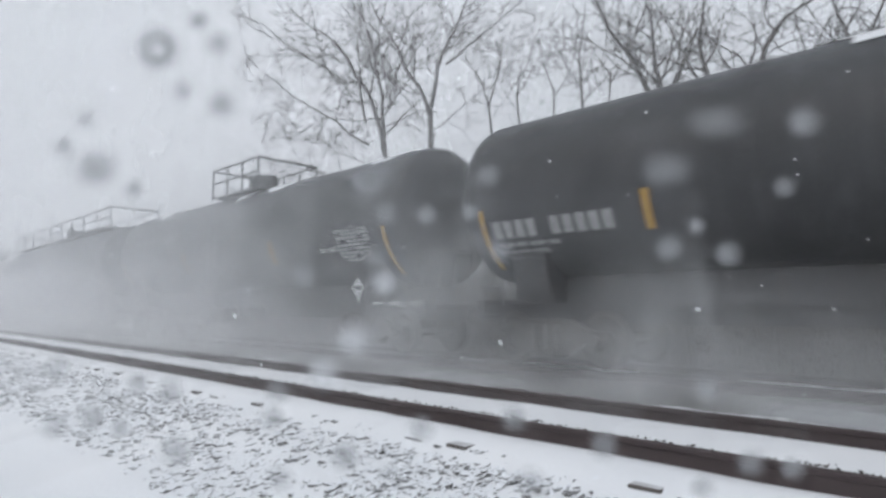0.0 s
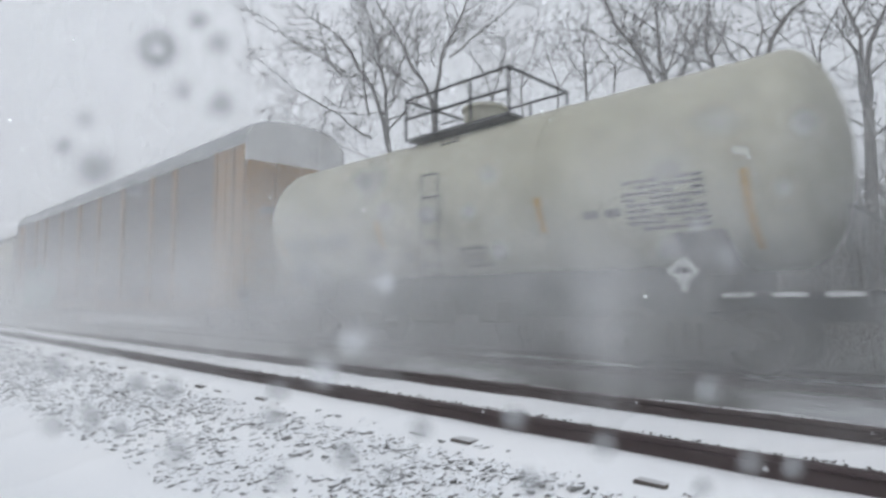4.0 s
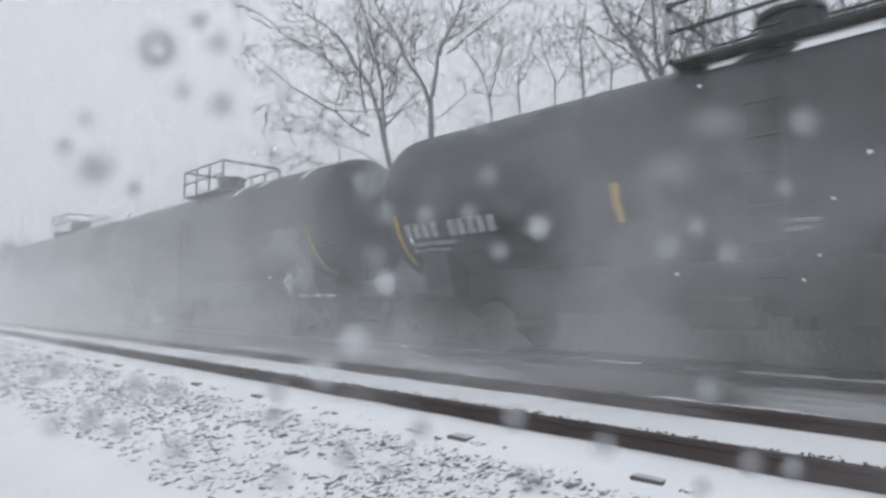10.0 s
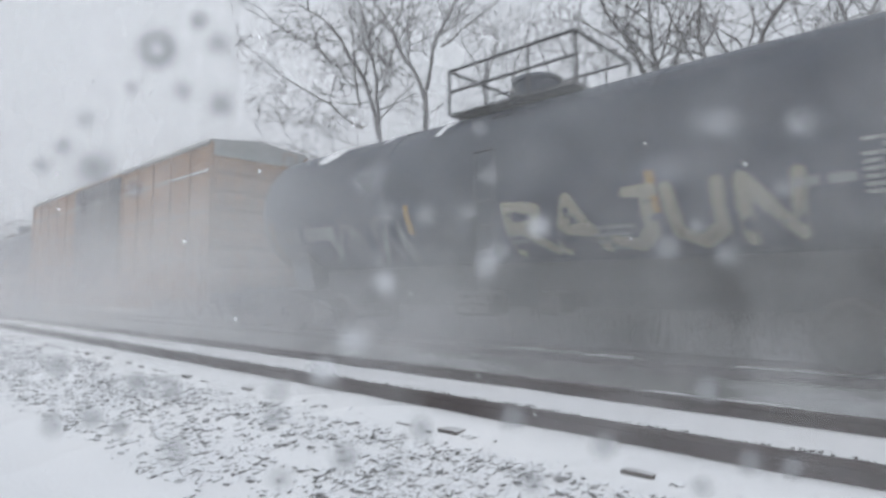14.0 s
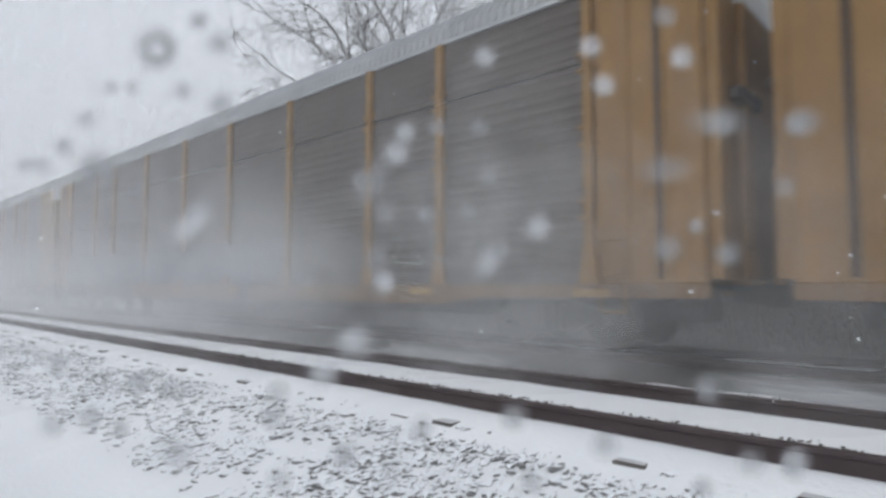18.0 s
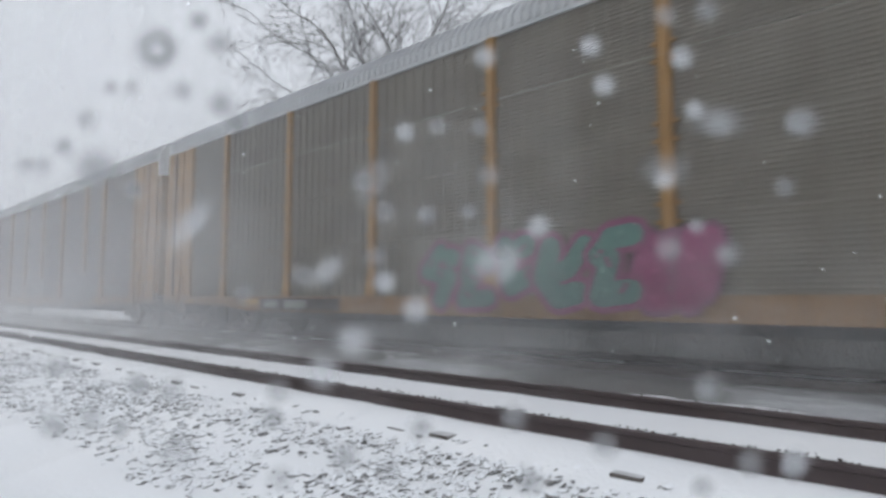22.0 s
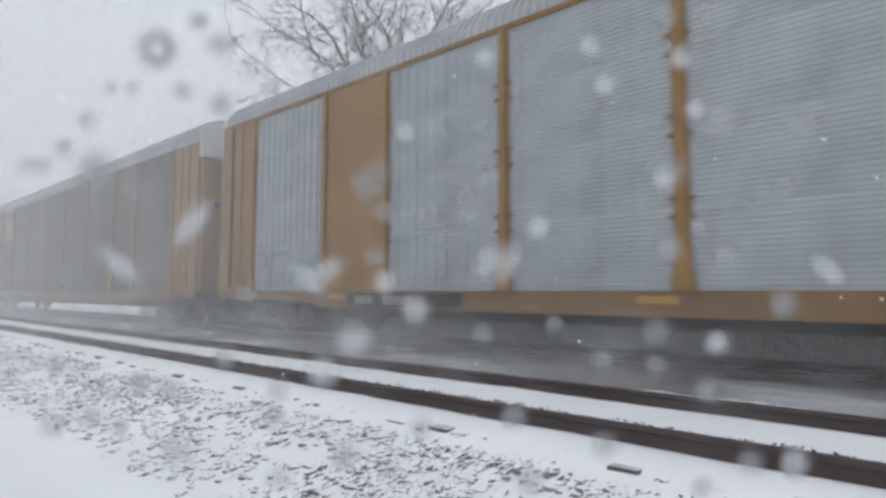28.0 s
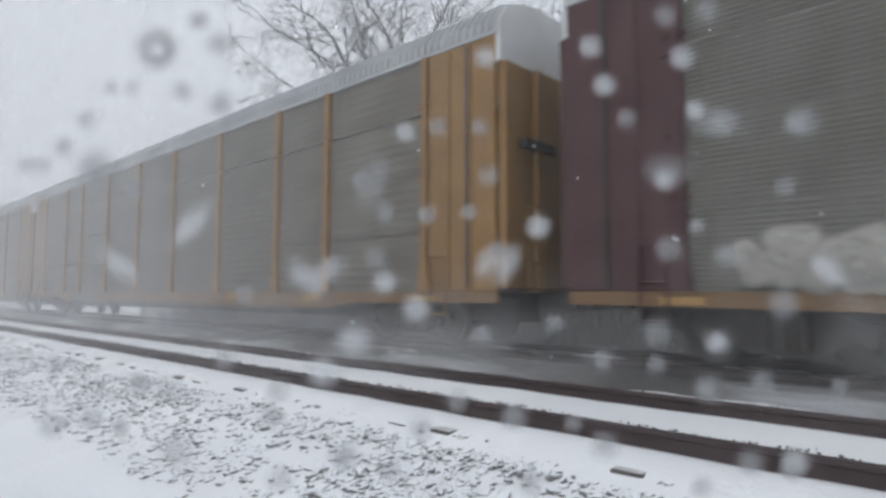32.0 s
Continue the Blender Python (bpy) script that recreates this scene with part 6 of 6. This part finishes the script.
scrawl(cars[9], -24.7, -21.9, 1.05, 1.9, SIDE, (0.14, 0.2, 0.35), 3, 74, 0.02)
bars(cars[9], -1.35, SIDE + 0.02, 3.2, "xx", 0.3, MARK_WHITE)
graffiti(cars[10], -12.0, -8.2, 0.96, 2.12, SIDE, (0.075, 0.07, 0.07), (0.33, 0.33, 0.34), None, 5, 75, 0.04, text="ANTAC", fat=0.15)
scrawl(cars[10], -25.5, -21.0, 1.1, 1.9, SIDE, (0.3, 0.29, 0.27), 4, 76, 0.05)
side_sign(cars[10], 3.6, YELLOW, "ochre panel with a shield")
shield(cars[10], 3.75, 4.95)
graffiti(cars[11], -24.8, -16.4, 0.66, 2.0, SIDE, (0.36, 0.42, 0.43), (0.05, 0.05, 0.06), (0.07, 0.075, 0.085), 7, 77, 0.055, (0.12, 0.36, 0.42))
graffiti(cars[11], -16.4, -10.0, 0.66, 2.05, SIDE, (0.3, 0.42, 0.5), (0.05, 0.05, 0.07), (0.07, 0.08, 0.1), 6, 78, 0.055, (0.13, 0.32, 0.48))
graffiti(cars[11], -9.9, -8.7, 0.7, 1.9, SIDE, (0.25, 0.05, 0.12), (0.15, 0.05, 0.15), None, 2, 79, 0.05)
graffiti(cars[11], -8.35, -4.5, 0.64, 2.25, SIDE, (0.33, 0.41, 0.41), (0.035, 0.035, 0.04), None, 3, 80, 0.11, (0.1, 0.34, 0.37), text="LEV", fat=0.15)
graffiti(cars[11], -4.6, -1.4, 0.64, 2.3, SIDE, (0.31, 0.4, 0.41), (0.035, 0.035, 0.04), None, 3, 86, 0.11, (0.1, 0.3, 0.37), fat=0.2)
side_sign(cars[11], 3.2, YELLOW, "ochre panel with a torn white notice")
part("notice", shell([(-21.8, SIDE + 0.04, 3.8), (-20.75, SIDE + 0.04, 3.86), (-20.6, SIDE + 0.04, 4.75), (-21.3, SIDE + 0.04, 4.6), (-21.78, SIDE + 0.04, 4.72)], [(0, 1, 2, 3, 4)]), MARK_WHITE, cars[11], "torn white notice")
part("notice", shell([(-21.8, SIDE + 0.036, 3.8), (-20.75, SIDE + 0.036, 3.86), (-21.2, SIDE + 0.036, 4.15), (-21.8, SIDE + 0.036, 4.3)], [(0, 1, 2, 3)]), spray((0.05, 0.3, 0.2)), cars[11], "green corner of the notice")
graffiti(cars[12], -24.4, -20.2, 1.0, 1.75, SIDE, (0.33, 0.31, 0.28), (0.22, 0.2, 0.18), None, 5, 81, 0.04)
graffiti(cars[12], -20.1, -17.9, 1.0, 2.5, SIDE, (0.36, 0.34, 0.31), (0.2, 0.18, 0.17), None, 2, 82, 0.05)
bars(cars[12], -19.8, SIDE + 0.03, 3.5, "xxxxx", 0.26, MARK_DARK), bars(cars[12], -19.6, SIDE + 0.03, 3.15, "xxxxx", 0.26, MARK_DARK)
for i in range(5):
    bars(cars[12], -1.2, SIDE + 0.024, 2.2 - 0.1 * i, "xxxxxxxx"[:8 - (i * 3) % 4], 0.045, FADED)
for z in (1.5, 1.62):
    part("stencil_line", boxes((-1.4, -0.75, SIDE + 0.02, SIDE + 0.025, z, z + 0.03)), MARK_WHITE, cars[12])
part("stencil_frame", boxes((-1.36, -0.82, SIDE + 0.02, SIDE + 0.025, 3.2, 3.22), (-1.36, -0.82, SIDE + 0.02, SIDE + 0.025, 3.48, 3.5), (-1.36, -1.34, SIDE + 0.02, SIDE + 0.025, 3.22, 3.48), (-0.84, -0.82, SIDE + 0.02, SIDE + 0.025, 3.22, 3.48)), MARK_WHITE, cars[12])

# ---------------------------------------------------------------- snow in the air
MIST = [mist_material("blown_snow", 0.24, 1.6), mist_material("thin_blown_snow", 0.17, 2.2)]


def disc_mesh(name, material, wave=0.06):
    bm = bmesh.new()
    rings = [[bm.verts.new((0, 0, 0))]] + [[bm.verts.new((r * math.cos(a * 0.3927), wave * math.sin(3 * r + a), r * math.sin(a * 0.3927))) for a in range(16)] for r in (0.5, 1.0)]
    for a in range(16):
        b = (a + 1) % 16
        bm.faces.new((rings[0][0], rings[1][a], rings[1][b]))
        bm.faces.new((rings[1][a], rings[2][a], rings[2][b], rings[1][b]))
    return link_mesh(name, bm, material, True)


VEILS = [disc_mesh("veil", m) for m in MIST]
CLOUDS = []
rng = random.Random(9)
MIST_SPEED = 11.0


def cloud(x, y, z, sx, sz, dense, slant=(0.5, 1.0), veils=5):
    c = thing("snow_cloud", "ragged cloud of snow blown up by the train", "snow cloud", "snow clouds along the train")
    c.location = (x, y, z)
    for k in range(veils):
        v = new("veil", VEILS[0 if dense else 1])
        v.parent = c
        v.location = ((k - (veils - 1) / 2) * 0.55 + rng.uniform(-0.4, 0.4), rng.uniform(-0.25, 0.25), rng.uniform(-0.15, 0.15))
        v.scale = (sx * rng.uniform(0.5, 0.75), 1, sz * rng.uniform(0.8, 1.1))
        v.rotation_euler = (rng.uniform(-0.2, 0.2), rng.uniform(-0.12, 0.12), rng.uniform(*slant))
    CLOUDS.append((c, x, y, z))


x = 10.0
while x > -400:
    lull = -146 < x < -113 or -37 < x < 4      # gaps between the gusts
    dense = x > -184 and not lull
    step = rng.uniform(2.3, 3.3) if dense else (rng.uniform(2.6, 3.8) if -262 < x < -184 else rng.uniform(3.0, 4.6) if x > -318 else rng.uniform(5.0, 7.0))
    tall = rng.random() < (0.35 if x > -318 else 0.1)
    if dense:
        cloud(x, rng.uniform(6.4, 7.2), rng.uniform(0.6, 1.4) if tall else rng.uniform(-0.1, 0.35), rng.uniform(3.2, 5.2), rng.uniform(2.2, 3.2) if tall else rng.uniform(1.3, 1.9), True)
    else:
        cloud(x, rng.uniform(6.5, 7.2), rng.uniform(0.3, 0.8) if tall else rng.uniform(-0.2, 0.15), rng.uniform(3.2, 5), rng.uniform(1.6, 2.2) if tall else rng.uniform(1.0, 1.5), not tall)
    x -= step
for x in (-128, -134, -140, -145, -150, -155, -160, -166, -172):      # gusts that cross the near track
    cloud(x, rng.uniform(3.0, 4.6), 0.0, 5.0, 1.3, False)
for x in (-23, -18.5, -14, -7, -2):      # low gusts ahead of the first lull
    cloud(x, rng.uniform(6.5, 7.1), rng.uniform(0.1, 0.5), 4.0, 1.6, True)
for x in (-24, -27, -31, -35, -40, -47, -51, -55, -59, -63, -67, -134, -139, -145, -148, -151, -154, -198, -203, -208, -220, -230):      # tall gusts
    cloud(x, rng.uniform(6.0, 6.9), rng.uniform(1.0, 1.8), 4.2, 2.2, True, (0.8, 1.3))
for x in (-15, -21, -41, -46, -54, -94, -99, -105):
    cloud(x, rng.uniform(6.0, 6.8), rng.uniform(1.5, 2.3), 4.5, 3.0, False, (0.9, 1.3))
x = 2.0
while x > -238:      # curtains across the track, thick only where one looks along the train
    cloud(x, rng.uniform(5.5, 6.5), rng.uniform(0.2, 1.3), 3.4, rng.uniform(1.7, 2.9), True, (1.25, 1.8), 2)
    x -= rng.uniform(3.6, 5.4)
x = 12.0
while x > -400:      # snow whirled under and behind the cars
    cloud(x, 11.0, rng.uniform(-0.2, 0.3), 4.5, 1.1, True, (-0.3, 0.3), 2)
    x -= rng.uniform(4.5, 6.5)
x = -52.0
while x > -128:      # thin gusts over the near track
    cloud(x, rng.uniform(3.6, 5.6), -0.1, 4.5, 0.9, False, (0.3, 0.9), 4)
    x -= rng.uniform(4.5, 7.0)
cloud(2.0, 6.4, 1.6, 4.2, 2.8, False, (0.9, 1.3)), cloud(-6.0, 6.3, 1.6, 4.2, 2.8, False, (0.9, 1.3))
x = -12.0
while x > -264:      # thin snow whirled up to the height of the cars
    cloud(x, rng.uniform(5.9, 6.7), rng.uniform(1.2, 2.2), rng.uniform(3.5, 5.0), rng.uniform(2.4, 3.4), False, (0.9, 1.3))
    x -= rng.uniform(2.2, 3.2) if -180 < x < -141 else (rng.uniform(4.5, 6.5) if x > -184 else rng.uniform(6.5, 8.5))

# distance haze is imitated by stacked flat see-through sheets
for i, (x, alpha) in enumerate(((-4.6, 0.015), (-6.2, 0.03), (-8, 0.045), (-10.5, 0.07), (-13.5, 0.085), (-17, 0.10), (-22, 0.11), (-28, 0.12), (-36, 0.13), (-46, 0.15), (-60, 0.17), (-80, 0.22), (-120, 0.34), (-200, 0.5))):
    end = 7.0 if -40 < x < -9 else 160      # cut short to haze the train from the camera, not the trees
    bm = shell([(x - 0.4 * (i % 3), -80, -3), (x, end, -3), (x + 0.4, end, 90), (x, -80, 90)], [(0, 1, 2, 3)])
    tagged(new("haze_sheet", link_mesh("haze_sheet", bm, haze_material("haze_sheet", alpha, 0.12))), "flat see-through sheet that hazes what lies behind it", "falling snow", kind="stuff")
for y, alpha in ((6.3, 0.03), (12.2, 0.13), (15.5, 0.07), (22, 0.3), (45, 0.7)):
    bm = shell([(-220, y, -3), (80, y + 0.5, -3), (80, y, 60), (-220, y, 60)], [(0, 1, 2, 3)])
    tagged(new("haze_sheet", link_mesh("haze_sheet", bm, haze_material("haze_sheet", alpha, 0.2))), "flat see-through sheet that hazes what lies behind it", "falling snow", kind="stuff")

# flakes that drive past, one drift of them
WIND = Vector((5.0, -0.4, -1.3))


def build_flakes():
    rng = random.Random(21)
    verts, faces = [], []
    for _ in range(2600):
        t = rng.uniform(-1, 33)
        p = Vector((rng.uniform(-14, 1.5), rng.uniform(1.2, 7.0), rng.uniform(-0.2, 5.0))) - WIND * t
        r = rng.uniform(0.003, 0.009)
        k = len(verts)
        for d in ((1, 0, 0), (-1, 0, 0), (0, 1, 0), (0, -1, 0), (0, 0, 1.6), (0, 0, -1.6)):
            verts.append(p + Vector(d) * r * rng.uniform(0.7, 1.3))
        faces += [[k + i for i in f] for f in ((0, 2, 4), (2, 1, 4), (1, 3, 4), (3, 0, 4), (2, 0, 5), (1, 2, 5), (3, 1, 5), (0, 3, 5))]
    me = bpy.data.meshes.new("snowflakes")
    me.from_pydata([tuple(v) for v in verts], [], faces)
    me.materials.append(SNOW)
    return tagged(new("snowflakes", me), "white snowflakes driving past in the wind", "snowflakes", kind="stuff")


FLAKES = build_flakes()

# ---------------------------------------------------------------- drops on the camera's wet glass
# empty that follows the camera's path and carries the drops; no pane is built
GLASS = thing("wet_glass", "wet cover glass beaded with drops of melted snow", "water drops")
REACH, FOCAL = 0.12, 0.12 / 1063.0
# grey and pale tints stand in for how bright each drop looks
DROP_MESH = [disc_mesh("droplet", m, 0.0) for m in (drop_material("thin_water_drop", 0.2), drop_material("water_drop", 0.235), drop_material("large_water_drop", 0.235, True), drop_material("pale_tinted_drop", 0.235, pale=0.95))]


def droplet(u, v, r, long=1.0, turn=0.0, kind=1, layers=2, parent=None):
    """u, v: offset from the middle of the camera's view; r: radius; both in pixels, to fit that view. A drop is a few
    soft flat layers.
    """
    for k in range(layers):
        d = new("droplet", DROP_MESH[kind])
        d.parent = parent or GLASS
        d.location = ((u * FOCAL, -v * FOCAL, -REACH - 0.0004 * k) if parent is None else (0, 0, -0.0004 * k))
        d.rotation_euler = (radians(90), 0, radians(turn))
        d.scale = (r * FOCAL * long * (1 - 0.09 * k), 0.0006, r * FOCAL * (1 - 0.09 * k))


rng = random.Random(14)
# on the glass from the start
for u, v, r in ((-399, -366, 34), (-462, -281, 26), (-434, -406, 26), (-394, -256, 34), (-674, -181, 26), (-549, -106, 24), (-634, -231, 22), (-144, -121, 26), (-104, -66, 28), (-119, 14, 26),
                (-29, -61, 24), (-249, 49, 26), (-354, 79, 22), (101, 4, 26), (46, -66, 20), (506, 9, 32), (401, -1, 30), (451, -41, 22), (606, -110, 26), (81, -131, 24),
                (-39, 319, 32), (126, 299, 32), (286, 349, 34), (156, 414, 34), (546, 379, 30), (621, 389, 28), (461, 424, 28), (-304, 299, 26), (471, 249, 34), (-624, 299, 30),
                (-574, 319, 24), (-694, 314, 32), (-484, 249, 34), (-174, 369, 34), (-94, 399, 26), (-684, 209, 26), (-294, 254, 30), (-544, 239, 28), (-474, 359, 36), (-289, 409, 32)):
    droplet(u, v, r * rng.uniform(1.2, 1.45), kind=rng.choice((0, 1)), layers=rng.choice((3, 4)))
droplet(-509, -356, 62, kind=2, layers=7)
for u, v, r, long, turn, layers in ((-619, -143, 46, 1.15, 10, 3), (-159, 164, 36, 1.2, 20, 2), (-104, 59, 28, 1.0, 0, 2), (-214, 219, 38, 1.0, 0, 2), (486, -226, 34, 1.9, 0, 0), (396, -141, 34, 1.6, 5, 0),
                                    (-124, -121, 30, 1.8, 65, 1), (641, -226, 34, 1.1, 0, 2)):
    droplet(u, v, r * 1.35, long, turn, 3 if v > 0 else 1, layers + 2)

# drops that fall and land on the glass one after another: seconds, place, radius, length, turn
FALLEN = []
for t, u, v, r, long, turn, layers in (
        (6.5, 172, -40, 28, 1.0, 0, 3), (8.5, 66, -220, 20, 1.0, 0, 2), (10.2, 501, -226, 30, 1.2, 0, 2), (11.3, -562, -291, 18, 1.0, 0, 2), (12.4, 636, -226, 26, 1.0, 0, 2), (13.2, -724, -151, 22, 1.0, 0, 2),
        (13.8, 81, 24, 26, 1.5, 60, 2), (14.8, -454, -46, 27, 2.3, 50, 3), (15.1, 76, -346, 26, 1.0, 0, 3), (15.3, 291, -296, 26, 1.0, 0, 3), (15.6, 266, -366, 26, 1.0, 0, 3), (15.7, -754, -151, 22, 1.0, 0, 2),
        (15.9, -69, -211, 24, 1.0, 0, 3), (16.0, -10, -221, 22, 1.0, 0, 2), (16.2, -599, -291, 18, 1.0, 0, 2), (16.3, 636, 384, 32, 1.0, 0, 3), (17.3, 431, -346, 28, 1.0, 0, 3), (17.8, 401, -421, 26, 1.0, 0, 2),
        (18.2, -49, 109, 32, 1.0, 0, 3), (18.9, 476, -431, 28, 1.0, 0, 2), (19.4, -209, 39, 26, 1.7, 40, 2), (20.2, 116, 29, 24, 2.0, 62, 2), (21.1, 401, -126, 26, 1.0, 0, 3), (21.6, 456, -251, 24, 1.0, 0, 3),
        (22.3, -394, 199, 26, 1.0, 0, 2), (22.9, 386, 149, 30, 1.0, 0, 2), (23.5, 496, 169, 28, 1.0, 0, 3), (24.2, -584, 29, 24, 2.4, -42, 3), (24.6, -499, 129, 26, 1.0, 0, 2), (25.2, 201, 134, 20, 1.0, 0, 2),
        (26.3, 616, 99, 34, 1.0, 0, 2), (26.6, 696, 39, 26, 1.9, -38, 3), (26.9, 286, 199, 24, 1.0, 0, 2), (27.2, 71, 154, 22, 1.0, 0, 2), (27.4, -244, 54, 26, 2.0, -45, 2), (27.7, 386, 209, 22, 1.0, 0, 2),
        (28.3, 26, 274, 26, 1.0, 0, 2), (28.9, 236, 314, 20, 1.0, 0, 2), (29.4, 576, 239, 26, 1.0, 0, 2), (30.2, 716, 249, 20, 1.0, 0, 2), (30.7, 331, -236, 22, 1.0, 0, 2)):
    fallen = thing("water_drop", "clear drop of melted snow landing on the glass", "water drop", "drops that land on the glass")
    droplet(u, v, r * 1.4, long, turn, 3 if long > 1.4 or layers > 2 else 1, layers + 1, fallen)
    FALLEN.append((fallen, t, Vector((u * FOCAL, -v * FOCAL, -REACH - 0.002))))


def motions():
    """All that moves: the cars at an even speed, the blown snow behind them more slowly."""
    times = (0.0, 1 / 30, 8.0, 16.0, 24.0, 32.0 - 1 / 30, 32.0)
    for car, lead in TRAIN:
        walk(car, [(t, pose(lead + SPEED * t, FAR_TRACK, 0)) for t in times])
    walk(FLAKES, [(t, Matrix.Translation(WIND * t)) for t in times])
    walk(GLASS, [(t, pose(x, y, z, rx, ry, rz)) for t, x, y, z, rx, ry, rz in PATH])
    for fallen, land, spot in FALLEN:
        rows = [(t, pose(x, y, z, rx, ry, rz) @ Matrix.Translation(spot)) for t, x, y, z, rx, ry, rz in PATH]
        settled = [row for row in rows if row[0] > land]
        rest = settled[0][1]
        fall = rest.to_3x3() @ Vector((0.0, 4.0, -1.0))
        above = [(t, Matrix.Translation(fall * (land - t)) @ rest) for t in (0.0, 0.5 * land, land)]
        walk(fallen, above + settled)
    for c, x, y, z in CLOUDS:
        walk(c, [(t, pose(x + MIST_SPEED * t, y, z)) for t in times])


motions()
